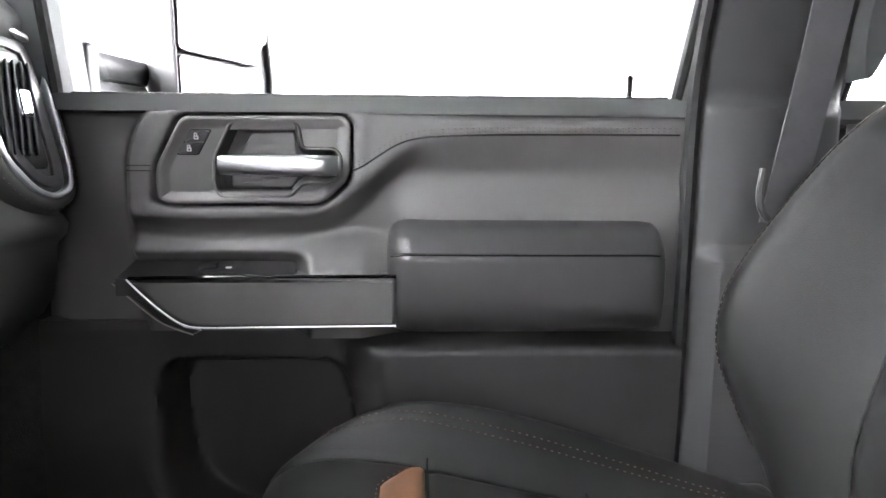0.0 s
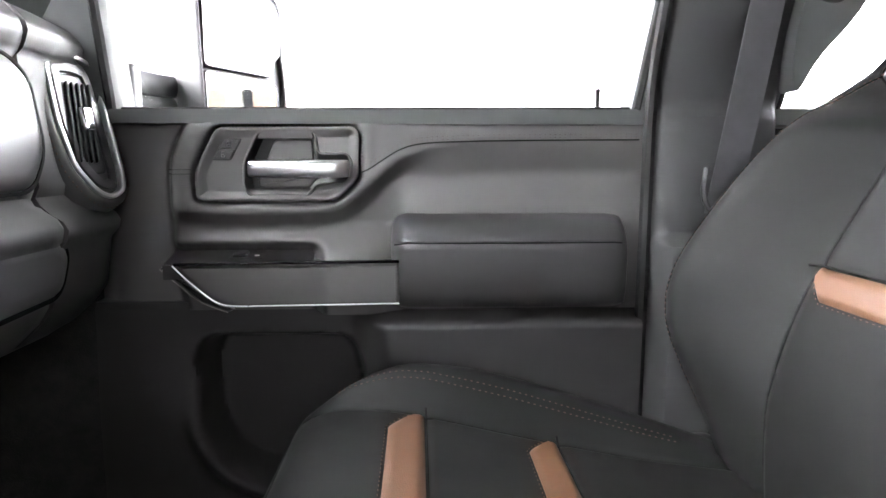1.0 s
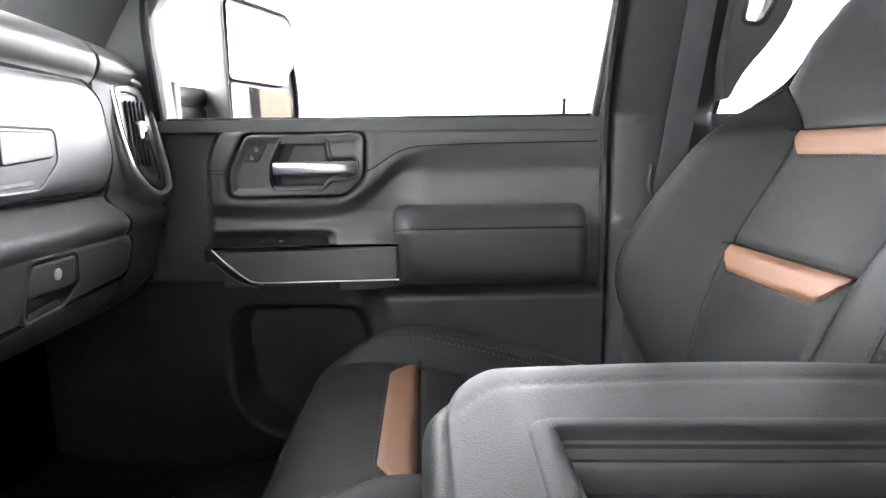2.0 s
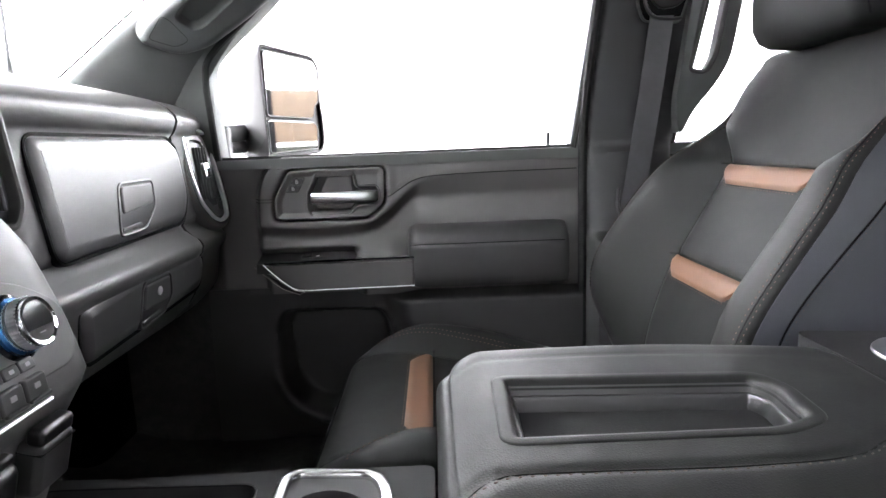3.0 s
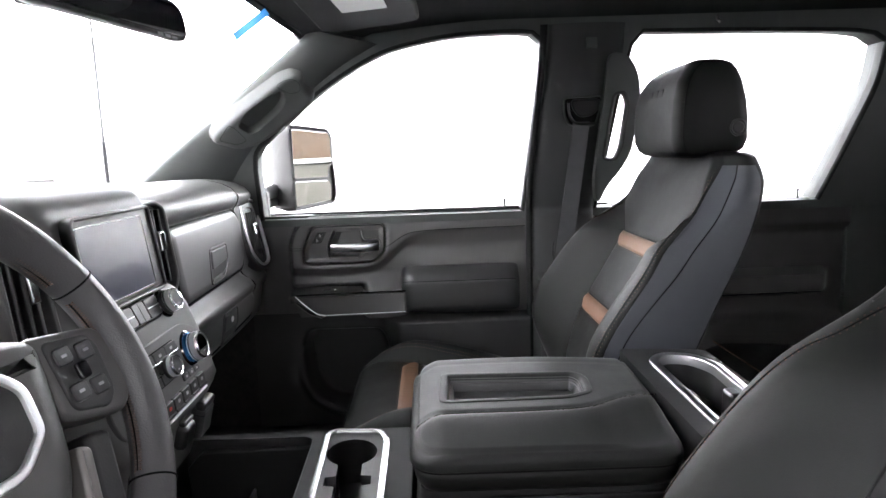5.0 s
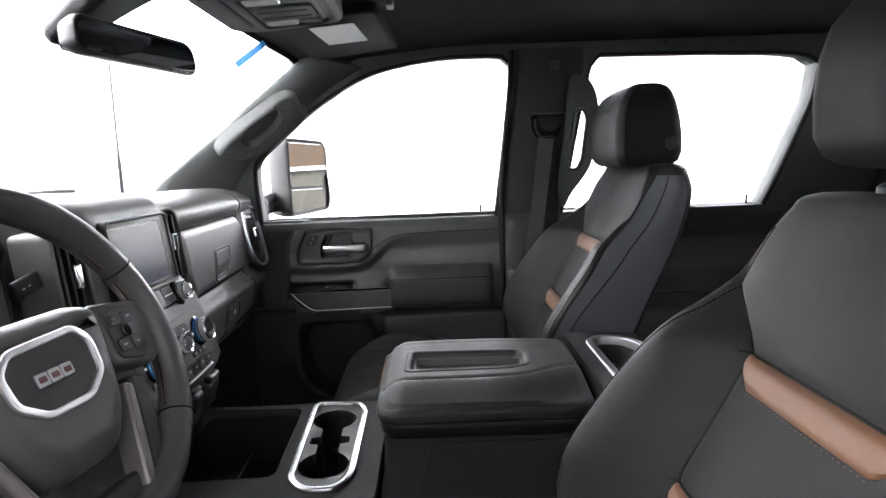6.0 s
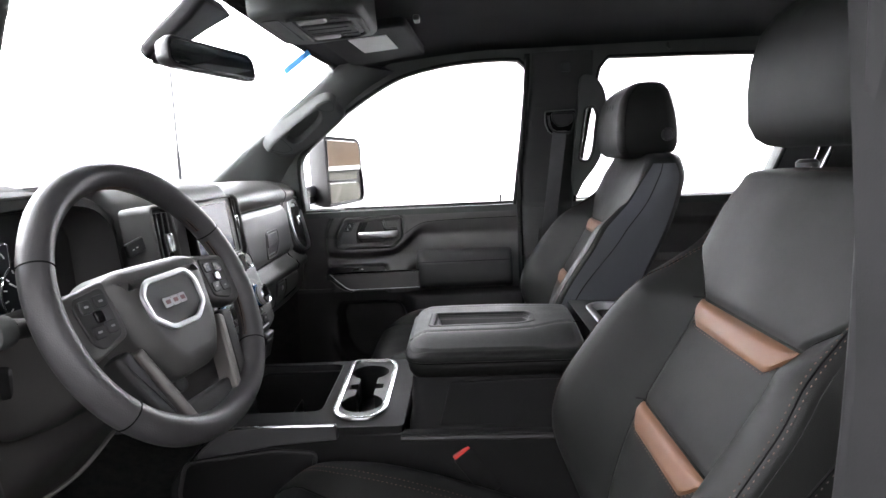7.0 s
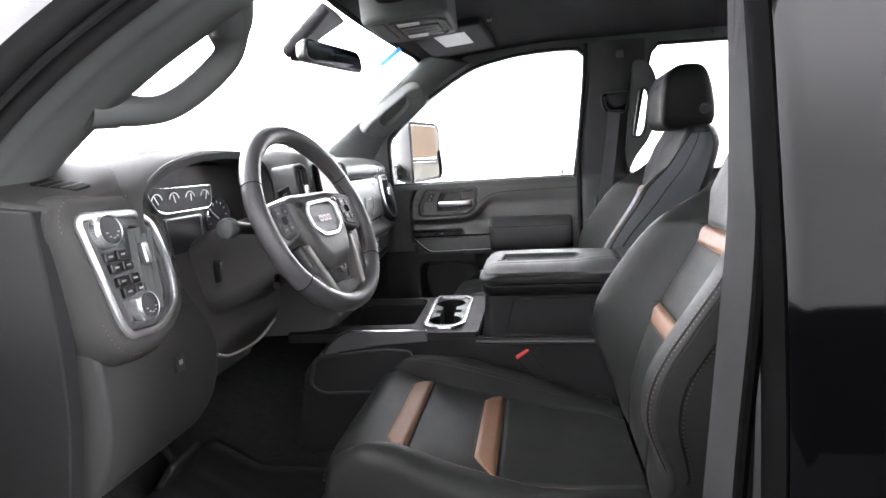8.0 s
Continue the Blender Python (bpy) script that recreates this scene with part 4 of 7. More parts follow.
def build_seat(outer, slide=0.0, lifted=0.0, tip=0.0):
    """A front seat; outer is the side of the door, slide moves its cushion along the backrest."""
    seat = thing("front_seat", (0.15, SY, 0.82), "black leather front seat with tan accents and brown stitching", "car seat", "front seats")
    zs = [1.00, 1.02, 1.05, 1.08, 1.10, 1.13, 1.16, 1.19, 1.22, 1.232, 1.238, 1.243, 1.248, 1.254, 1.27, 1.30, 1.33, 1.36, 1.38, 1.387, 1.392, 1.397, 1.404, 1.414, 1.424, 1.434, 1.444, 1.454, 1.464, 1.48, 1.50, 1.52, 1.54, 1.555]
    rings = [back_ring(z) for z in zs] + [back_ring(1.563, k=0.95), back_ring(1.569, k=0.86), back_ring(1.573, k=0.70), back_ring(1.575, k=0.4)]
    part("backrest", loft(rings), LEATHER, seat, "black leather backrest", angle=60)
    xs = [-0.128, -0.124, -0.118, -0.11, -0.10, -0.08, -0.06, -0.03, 0.0, 0.016, 0.024, 0.030, 0.034, 0.038, 0.044, 0.06, 0.09, 0.12, 0.16, 0.176, 0.183, 0.188, 0.193, 0.20, 0.22, 0.26, 0.30, 0.34, 0.38, 0.43]
    part("cushion", loft([cush_ring(x) for x in xs]), LEATHER, seat, "black leather seat cushion", angle=60)
    for z0 in (1.392, 1.243):
        bm, half = accent_back(z0)
        a = part("accent_strip", bm, TAN, seat, "tan leather accent strip")
        part("seam", tube([on_back(z0, -half - 0.012 + 2 * (half + 0.012) * i / 30, 0.0006) for i in range(31)], 0.0014, 6), SEAM, seat)
        low = [on_back(z0 - 0.0045 - 0.030 * accent_height(abs(2 * i / 40 - 1)), -half + 2 * half * i / 40, 0.0012) for i in range(41)]
        part("stitching", stitches(low, r=0.0006), THREAD, a)
    for x0 in (0.034, 0.188):
        bm, half = accent_cush(x0)
        a = part("accent_strip", bm, TAN, seat, "tan leather accent strip")
        part("seam", tube([on_cush(x0, -half - 0.01 + 2 * (half + 0.01) * i / 30, 0.0006) for i in range(31)], 0.0014, 6), SEAM, seat)
        low = [on_cush(x0 - 0.005 - 0.039 * accent_height(abs(2 * i / 40 - 1)), -half + 2 * half * i / 40, 0.0012) for i in range(41)]
        part("stitching", stitches(low, r=0.0006), THREAD, a)
    for s in (-1, 1):
        part("seam", tube([on_back(z, s * seam_at(z) * back_row(z)[3], 0.0) for z in [1.03 + 0.432 * i / 70 for i in range(71)]], 0.0014, 6), SEAM, seat)
        zz = [1.06 + 0.47 * i / 80 for i in range(81)]
        for t in ((0.955, 0.985) if s < 0 else (0.885, 0.908)):
            part("stitching", stitches([on_back(z, s * t * back_row(z)[3], 0.0005) for z in zz], 0.0048, 0.0026, 0.0005), THREAD, seat, "brown double stitching")
        part("seam", tube([on_back(z, s * (0.970 if s < 0 else 0.897) * back_row(z)[3], 0.0002) for z in zz], 0.0010, 6), SEAM, seat)
        def flank_x(z, u, s=s):
            a = back_front(z, s * back_row(z)[3]) + 0.002
            return a + (back_row(z)[2] - 0.046 - a) * u
        def flank_y(z, u, up, s=s):
            return SY + s * (back_row(z)[3] + up) + (drawn_in(z, -back_row(z)[3]) * smooth(0.75, 0.0, u) if s < 0 else 0)
        cut = [1.06 + 0.49 * i / 60 for i in range(61)]
        side = [V(flank_x(z, q), flank_y(z, q, 0.0050), z) for z, q in [(z, 0.17 + 0.21 * smooth(1.22, 1.45, z)) for z in cut]]
        part("seam", tube(side, 0.0013, 6), SEAM, seat)
        def flank(u, v, flank_x=flank_x, flank_y=flank_y):
            z = 1.035 + 0.515 * v
            return V(flank_x(z, u), flank_y(z, u, 0.0012 + 0.0040 * math.sin(math.pi * u) ** 0.7), z)
        # The door-side panel gets the darker leather in place of shade.
        part("side_panel", sheet(flank, 12, 36, (0, -0.004 * s, 0)), LEATHER if s == outer else LEATHER_SIDE, seat, "side panel in darker leather, standing for shade" if s == outer else "grey vinyl side panel", angle=60)
        part("stitching", stitches([p + V(0.005, 0.0005 * s, 0) for p in side], 0.0048, 0.0026, 0.0005), GREYTHREAD, seat)
        xx = [-0.118 + 0.46 * i / 60 for i in range(61)]
        part("seam", tube([on_cush(x, s * cush_seam(x) * lerp_table(CUSH, x)[3], 0.0) for x in xx], 0.0014, 6), SEAM, seat)
        for t in (0.115, 0.14):
            part("stitching", stitches([on_cush(x, s * min(0.93, cush_seam(x) + t) * lerp_table(CUSH, x)[3], 0.0004) for x in xx[6:]], r=0.0006), THREAD, seat, "brown double stitching")
    part("piping", tube([V(-0.1225, SY + 0.222 * math.sin(math.pi * (i / 30 - 0.5)), 1.026 - 0.004 * math.cos(2 * math.pi * i / 30)) for i in range(31)], 0.003, 8), LEATHER, seat)
    part("seat_base", rbox(0.44, 0.40, 0.10, frame_of((0.16, SY, 0.875), (1, 0, 0), (0, 1, 0)), 0.015), DARKPL, seat, "black plastic seat base")
    for s in (-1, 1):
        part("seat_rail", rbox(0.50, 0.05, 0.035, frame_of((0.15, SY + s * 0.17, 0.822), (1, 0, 0), (0, 1, 0)), 0.006), DARKPL, seat)
        part("side_shield", rbox(0.34, 0.10, 0.03, frame_of((0.25, SY + s * 0.245, 0.945), (1, 0, 0), (0, 0, 1)), 0.012), HARD, seat, "dark plastic side shield")
    for ob in seat.children_recursive:
        low = max((v.co.z for v in ob.data.vertices))
        if ob.name.split(".")[0] in ("cushion", "piping") or low < 1.112:
            for v in ob.data.vertices:
                w, x = v.co.y - SY, v.co.x
                if tip and v.co.z > 0.97:
                    v.co.z += tip * smooth(0.03, -0.10, x) - 0.9 * tip * smooth(-0.12, -0.24, w) * smooth(0.02, 0.12, x) * smooth(0.34, 0.24, x)
                    v.co.x += (0.026 + 0.5 * tip * smooth(-0.13, -0.25, w)) * smooth(0.02, -0.10, x)
                v.co.x += slide
    # stitched cap round the head restraint's posts
    cap = rpoly([(0.645, SY - 0.118), (0.653, SY - 0.130), (0.700, SY - 0.116), (0.710, SY), (0.700, SY + 0.116), (0.653, SY + 0.130), (0.645, SY + 0.118), (0.640, SY)], 0.012, 4)
    cp = part("top_cap", loft([lift(inset(cap, d), Matrix.Identity(4), w) for d, w in ((0.0, 1.560), (0.0, 1.5700), (0.003, 1.5735), (0.010, 1.5758), (0.024, 1.5770))]), LEATHER, seat, "smooth black leather cap", angle=60)
    part("stitching", stitches(lift(inset(cap, 0.0045), Matrix.Identity(4), 1.5745), r=0.0006), THREAD, cp, "brown stitching")
    # head restraint
    def hr_ring(z, x0, x1, hw, r):
        return [V(q[0], q[1], z) for q in rpoly([(x0 + 0.012, SY - hw * 0.985), (x1 - 0.02, SY - hw * 0.93), (x1, SY - hw * 0.70), (x1, SY + hw * 0.70), (x1 - 0.02, SY + hw * 0.93), (x0 + 0.012, SY + hw * 0.985), (x0, SY + hw * 0.86), (x0, SY - hw * 0.86)], r, 5)]
    rows = [(1.566, 0.598, 0.690, 0.094, 0.02), (1.570, 0.582, 0.708, 0.114, 0.022), (1.580, 0.571, 0.720, 0.126, 0.024), (1.60, 0.563, 0.726, 0.132, 0.024), (1.64, 0.562, 0.725, 0.134, 0.024), (1.68, 0.565, 0.720, 0.133, 0.024),
            (1.715, 0.574, 0.713, 0.127, 0.024), (1.738, 0.590, 0.706, 0.117, 0.024), (1.752, 0.608, 0.698, 0.105, 0.022), (1.759, 0.622, 0.688, 0.09, 0.02), (1.762, 0.634, 0.676, 0.06, 0.016)]
    hr = part("headrest", loft([hr_ring(*r) for r in rows]), LEATHER, seat, "black leather headrest", angle=60)
    for s in (-1, 1):
        ln = [V(x0 + 0.016, SY + s * (hw * 0.975 + 0.0002), z) for z, x0, x1, hw, r in rows[2:9]]
        part("seam", tube(spline(ln, 5), 0.0013, 6), SEAM, hr)
        part("headrest_post", tube([V(0.655, SY + s * 0.07, 1.54), V(0.655 + lifted, SY + s * 0.07, 1.60 + lifted)], 0.0078, 12), CHROME, seat, "chrome headrest post")
        part("post_collar", lathe([(0.014, 0), (0.014, 0.006), (0.010, 0.010), (0.008, 0.010)], frame_of((0.655, SY + s * 0.07, 1.578), (1, 0, 0), (0, 1, 0)), 20), DARKPL, seat)
    bf = frame_of((0.688, SY - 0.1245, 1.622), (1, 0, 0), (0, 0, 1))
    b = part("release_button", lathe([(0.017, -0.004), (0.017, 0.003), (0.0145, 0.0042), (0.013, 0.003), (0.0115, 0.003), (0.010, 0.0045), (0.0, 0.005)], bf, 24), DARKPL, hr, "round black release button")
    # raised marking on the headrest front, drawn as plain bars
    mf = frame_of((0.5698, SY, 1.700), (0, -1, 0), (0.2, 0, 1))
    for cx, w in (() if lifted else ((-0.030, 0.024), (0.000, 0.026), (0.030, 0.022))):
        part("embossed_bar", slab(rect(w, 0.016, 0.003, 3, cx), mf, 0.0005, 0.0004, 0.01), LEATHER, hr)
    for ob in [hr, *hr.children_recursive]:
        for v in ob.data.vertices:
            v.co += V(0.85 * lifted, 0, lifted)
    return seat


build_seat(1)
seat_left = build_seat(-1, -0.045, 0.038, 0.024)
seat_left.matrix_basis = Matrix.Translation(V(0.15 - 0.042, -0.481, 0.82 - 0.028))

# ---- centre console ----
def plate_xy(outer, holes, z0, z1):
    bm = fill_holes(outer, holes, 0, z1 - z0, lambda x, z: 0)
    for v in bm.verts:
        x, y, z = v.co
        v.co = (x, z, z0 + y)
    bmesh.ops.recalc_face_normals(bm, faces=bm.faces)
    return bm


XY = lambda z: frame_of((0, 0, z), (1, 0, 0), (0, 1, 0))
console = thing("center_console", (0.1, -0.02, 0.81), "black floor console with cup holders and padded lid", "console")


def pillow(pts, rows):
    if area2(list(pts)) < 0:
        pts = list(pts)[::-1]
    return loft([[V(p[0], p[1], z) for p in inset(pts, d)] for z, d in rows])


CX, CY = 0.187, -0.012
lid_out = rpoly([(0.040, -0.190), (0.372, -0.196), (0.386, 0.160), (0.100, 0.172), (0.040, 0.112)], 0.045, 9)
tray_out = rpoly([(0.082, -0.066), (0.258, -0.066), (0.291, -0.050), (0.296, 0.006), (0.284, 0.030), (0.086, 0.042)], 0.012, 5)
NEAR_SEAM = spline([(0.036, -0.125), (0.054, -0.109), (0.088, -0.098), (0.213, -0.099), (0.278, -0.093), (0.309, -0.077), (0.341, -0.063), (0.384, -0.062)], 8)
FAR_SEAM = spline([(0.036, 0.050), (0.063, 0.075), (0.095, 0.083), (0.222, 0.083), (0.343, 0.064), (0.386, 0.048)], 8)


def by_angle(pts, n):
    """The outline met by n rays from the lid's middle."""
    out = []
    for i in range(n):
        d = Vector((math.cos(2 * math.pi * i / n), math.sin(2 * math.pi * i / n)))
        for a, b in zip(pts, pts[1:] + pts[:1]):
            a, e = Vector(a) - Vector((CX, CY)), Vector(b) - Vector(a)
            k = d.x * e.y - d.y * e.x
            if abs(k) > 1e-9:
                r, q = (a.x * e.y - a.y * e.x) / k, (a.x * d.y - a.y * d.x) / k
                if r > 0 and -1e-6 <= q <= 1 + 1e-6:
                    out.append(Vector((CX, CY)) + d * r)
                    break
    return out


def lid_top(x, y):
    """Height of the cushioned lid: a flat middle, soft flanks past the two seams."""
    yn, yf = curve_at(NEAR_SEAM, x), curve_at(FAR_SEAM, x)
    z = 1.2575
    z -= 0.016 * smooth(0.0, 0.11, yn - y) + 0.027 * smooth(0.014, 0.094, y - yf)
    z -= 0.012 * smooth(0.082, 0.036, x)
    return z - 0.0022 * math.exp(-((y - yn) / 0.004) ** 2) - 0.0009 * math.exp(-((y - yf) / 0.003) ** 2)


def cushioned_lid(n=160):
    o, t = by_angle(list(lid_out), n), by_angle(list(tray_out), n)
    rings = [[V(p.x + (CX - p.x) * 0.03, p.y + (CY - p.y) * 0.03, 1.222) for p in o], [V(p.x, p.y, 1.225) for p in o]]
    for a in (15, 30, 45, 60, 75, 90):
        k = math.sin(radians(a))
        rings.append([V(p.x + (CX - p.x) * 0.07 * (1 - math.cos(radians(a))), p.y + (CY - p.y) * 0.07 * (1 - math.cos(radians(a))), 1.228 + (lid_top(p.x, p.y) - 1.228) * k) for p in o])
    o2 = [Vector((v.x, v.y)) for v in rings[-1]]
    for i in range(1, 31):
        rings.append([V(*(a.lerp(b, i / 30)), lid_top(*a.lerp(b, i / 30))) for a, b in zip(o2, t)])
    return loft(rings, cap=False)


lid = part("lid", cushioned_lid(), LIDSKIN, console, "padded black leather lid", angle=60)
part("lid_band", pillow(lid_out, [(1.190, 0.022), (1.193, 0.014), (1.202, 0.007), (1.212, 0.0045), (1.218, 0.005), (1.2215, 0.010)]), LIDSKIN, console, "black leather band under the lid", angle=60)
part("seam", tube([V(p[0], p[1], 1.2218) for p in inset(list(lid_out), 0.0045)], 0.0022, 6, closed=True), SEAM, console)
part("seam", tube([V(p.x, p.y, lid_top(p.x, p.y)) for p in NEAR_SEAM if 0.046 < p.x < 0.378], 0.0009, 6), SEAM, lid)
part("stitching", stitches([V(p.x, p.y - 0.0045, lid_top(p.x, p.y - 0.0045) + 0.0003) for p in NEAR_SEAM if 0.046 < p.x < 0.378], 0.0045, 0.0025, 0.0005), GREYTHREAD, lid, "fine dark stitching")
TZ = XY(1.2570)
part("tray_rim", loft([lift(inset(tray_out, d), TZ, w) for d, w in ((-0.004, -0.004), (-0.003, 0.0006), (-0.001, 0.0016), (0.004, 0.0016), (0.0075, 0.0008), (0.0095, -0.002), (0.011, -0.006))], cap=False), LIDSKIN, lid, "raised rim of the lid tray", angle=60)
part("tray", loft([lift(inset(tray_out, d), TZ, w) for d, w in ((0.010, -0.003), (0.012, -0.010), (0.0135, -0.0105), (0.0150, -0.013), (0.017, -0.0215), (0.020, -0.0225))], cap=False), DARKPL, lid, "dark sunken tray", angle=40)
part("tray_floor", slab(inset(tray_out, 0.016), TZ, -0.0215, 0.0005, 0.026), JAMB, lid, "dark rubber floor of the tray")

# box below the lid, rear module
part("storage_box", pillow(rpoly([(0.048, -0.178), (0.53, -0.184), (0.53, 0.150), (0.048, 0.158)], 0.03, 5), [(1.05, -0.010), (1.10, -0.006), (1.125, 0.0), (1.16, 0.002), (1.192, 0.004)]), JAMB, console, "dark plastic storage box", angle=60)
part("box_panel", slab(rpoly([(0.100, 1.104), (0.122, 1.186), (0.52, 1.186), (0.52, 1.104)], 0.006), frame_of((0, -0.182, 0), (1, 0, 0.0), (0, 0.0, 1)), 0.0035, 0.002), JAMB, console, "flat dark side cover of the box")
rear_out = rpoly([(0.390, -0.194), (0.528, -0.188), (0.534, 0.135), (0.392, 0.158)], 0.016, 4)
well = rpoly([(0.432, -0.160), (0.498, -0.152), (0.510, 0.060), (0.490, 0.100), (0.455, 0.108), (0.434, 0.086)], 0.028, 6)
if area2(well) < 0:
    well = well[::-1]
part("rear_module", plate_xy([tuple(p) for p in rear_out], [[tuple(p) for p in well]], 1.185, 1.247), JAMB, console, "dark rear cup holder module", angle=30)
part("cup_well", tub([tuple(p) for p in well], XY(1.247), 0.075, taper=0.08), DARKPL, console, "black double cup well")
part("well_surround", loft([lift(inset(well, d), XY(1.247), w) for d, w in ((-0.015, -0.006), (-0.015, 0.0015), (-0.0135, 0.0032), (-0.007, 0.0042), (-0.002, 0.0036), (0.0, 0.0015), (0.001, -0.012))], cap=False), DULLMETAL, console, "satin metal surround of the rear cup holders", angle=60)
for x in (0.436, 0.500):
    part("cup_finger", rbox(0.022, 0.030, 0.05, frame_of((x, -0.030, 1.217), (1, 0, 0), (0, 1, 0)), 0.006), DARKPL, console, "black rubber cup finger")

# lower body
part("side_panel", slab(rpoly([(-0.44, 0.81), (-0.40, 1.02), (-0.33, 1.098), (0.0, 1.10), (0.60, 1.092), (0.62, 0.81)], 0.015), frame_of((0, -0.185, 0), (1, 0, 0), (0, 0, 1)), 0.016, 0.004), JAMB, console, "dark plastic side panel")
part("side_panel", slab(rpoly([(-0.44, 0.81), (-0.40, 1.02), (-0.33, 1.098), (0.0, 1.10), (0.60, 1.092), (0.62, 0.81)], 0.015), frame_of((0, 0.155, 0), (1, 0, 0), (0, 0, 1)), 0.016, 0.004), JAMB, console, "dark plastic side panel")
part("top_edge", tube([V(0.03, -0.203, 1.090), V(0.30, -0.203, 1.087), V(0.60, -0.203, 1.083)], 0.006, 8), HARD, console)
cup_ring = rpoly([(-0.120, 0.150), (-0.104, 0.166), (-0.020, 0.158), (-0.004, 0.120), (-0.001, -0.140), (-0.024, -0.179), (-0.078, -0.177), (-0.108, -0.142)], 0.022, 6)
cup_hole = inset(cup_ring, 0.012)
bin_hole = rpoly([(-0.345, -0.125), (-0.132, -0.122), (-0.140, 0.150), (-0.36, 0.155)], 0.02, 4)
deck = part("deck", plate_xy([tuple(p) for p in rpoly([(-0.44, -0.198), (0.035, -0.200), (0.035, 0.172), (-0.44, 0.172)], 0.012)], [[tuple(p) for p in cup_hole], [tuple(p) for p in bin_hole]], 1.092, 1.113), JAMB, console, "dark plastic console deck", angle=30)
part("open_bin", tub(bin_hole, XY(1.1125), 0.11, taper=0.05), DARKPL, console, "deep black open bin")
part("bin_divider", rbox(0.004, 0.20, 0.03, frame_of((-0.235, 0.01, 1.03), (1, 0, 0), (0, 1, 0)), 0.0015), DARKPL, console)
part("cup_ring", collar(cup_ring, XY(1.113), 0.012, 0.008, 0.004), CUPMETAL, console, "chrome surround of the cup holders")


def cup_outline():
    """Two round cups joined by a notched slot."""
    left, right = [], []
    for i in range(91):
        y = -0.136 + 0.266 * i / 90
        w = max(math.sqrt(max(0, 1 - ((y - c) / 0.0445) ** 2)) * 0.041 for c in (0.0855, -0.0915))
        w = max(w, 0.019 if -0.06 < y < 0.055 else 0.0, 0.035 if abs(y + 0.003) < 0.013 else 0.0, 0.004)
        c = -0.0615 - 0.045 * y
        left.append((c - w, y))
        right.append((c + w, y))
    return right + left[::-1]


cups = cup_outline()
part("cup_insert", plate_xy([tuple(p) for p in inset(cup_ring, 0.009)], [cups], 1.104, 1.1145), HARD, console, "black insert with two cup openings", angle=30)
part("cup_tray", loft([lift(cups, XY(0), 1.1085), lift(cups, XY(0), 1.06), lift(cups, XY(0), 1.035)], cap=False), DARKPL, console, "black double cup holder", angle=40)
part("cup_floor", slab(cup_ring, XY(1.030), 0.005, 0.002), DARKPL, console)
PF = frame_of((0, -0.200, 0), (1, 0, 0), (0, 0, 1))
part("trim_plank", slab(rpoly([(-0.352, 1.062), (-0.326, 1.090), (-0.301, 1.110), (-0.266, 1.121), (-0.086, 1.1215), (-0.084, 1.094), (-0.20, 1.086)], 0.004), PF, 0.010, 0.003), SATINPL, console, "grey brushed trim plank")
part("chrome_strip", tube(spline([V(-0.354, -0.211, 1.063), V(-0.327, -0.211, 1.092), V(-0.301, -0.211, 1.1125), V(-0.266, -0.211, 1.1225), V(-0.18, -0.211, 1.1225), V(-0.088, -0.211, 1.1225)], 4), 0.0026, 8), CHROME, console, "chrome edge strip")
part("side_cubby", slab(rpoly([(-0.392, 0.985), (-0.372, 1.058), (-0.20, 1.078), (-0.12, 1.07), (-0.15, 0.965), (-0.36, 0.96)], 0.02), PF, 0.004, 0.002), DARKPL, console, "black side cubby")
part("cubby_rim", collar(rpoly([(-0.392, 0.985), (-0.372, 1.058), (-0.20, 1.078), (-0.12, 1.07), (-0.15, 0.965), (-0.36, 0.96)], 0.02), PF, 0.008, 0.007, 0.003), HARD, console)

# belt buckle beside the driver's seat
bk = thing("belt_buckle", (0.15, -0.195, 0.99), "black seat belt buckle with a red release button", "belt buckle")
bx, by = V(0.81, 0.16, 0.57), V(-0.50, 0.0, 0.81)
bfm = frame_of(V(0.141, -0.194, 1.058) - by.normalized() * 0.046, bx, by)
part("housing", rbox(0.042, 0.095, 0.024, bfm, 0.006), JAMB, bk)
part("release_button", rbox(0.037, 0.014, 0.019, frame_of(bfm @ V(0, 0.047, 0), bx, by), 0.004), RED, bk, "red release button")

# ---- dashboard ----
dash = thing("dashboard", (-0.6, 0, 1.2), "dark soft-touch dashboard with satin glove box doors", "dashboard")


def dash_section(y):
    """Closed profile (x, z) of the dashboard at y."""
    rise = 0.020 * math.exp(-((y + 0.30) / 0.35) ** 2)
    edge = -0.004 * smooth(0.55, 0.85, abs(y))
    top = [(-1.0, 1.462), (-0.88, 1.505), (-0.74, 1.532 + rise * 0.6), (-0.62, 1.545 + rise + edge), (-0.53, 1.550 + rise + edge), (-0.48, 1.547 + rise * 0.7 + edge), (-0.445, 1.538 + edge), (-0.420, 1.525 + edge), (-0.4075, 1.511 + edge)]
    p = top + [(-0.4050, 1.499), (-0.4085, 1.488), (-0.4130, 1.479), (-0.4200, 1.472), (-0.4185, 1.42), (-0.4135, 1.37), (-0.409, 1.325), (-0.415, 1.312), (-0.410, 1.303), (-0.400, 1.293), (-0.386, 1.284), (-0.380, 1.274),
               (-0.383, 1.262), (-0.394, 1.250), (-0.399, 1.22), (-0.405, 1.185), (-0.418, 1.165), (-0.45, 1.135), (-0.52, 1.10), (-0.66, 1.06), (-0.86, 1.03), (-1.0, 1.02)]
    return p


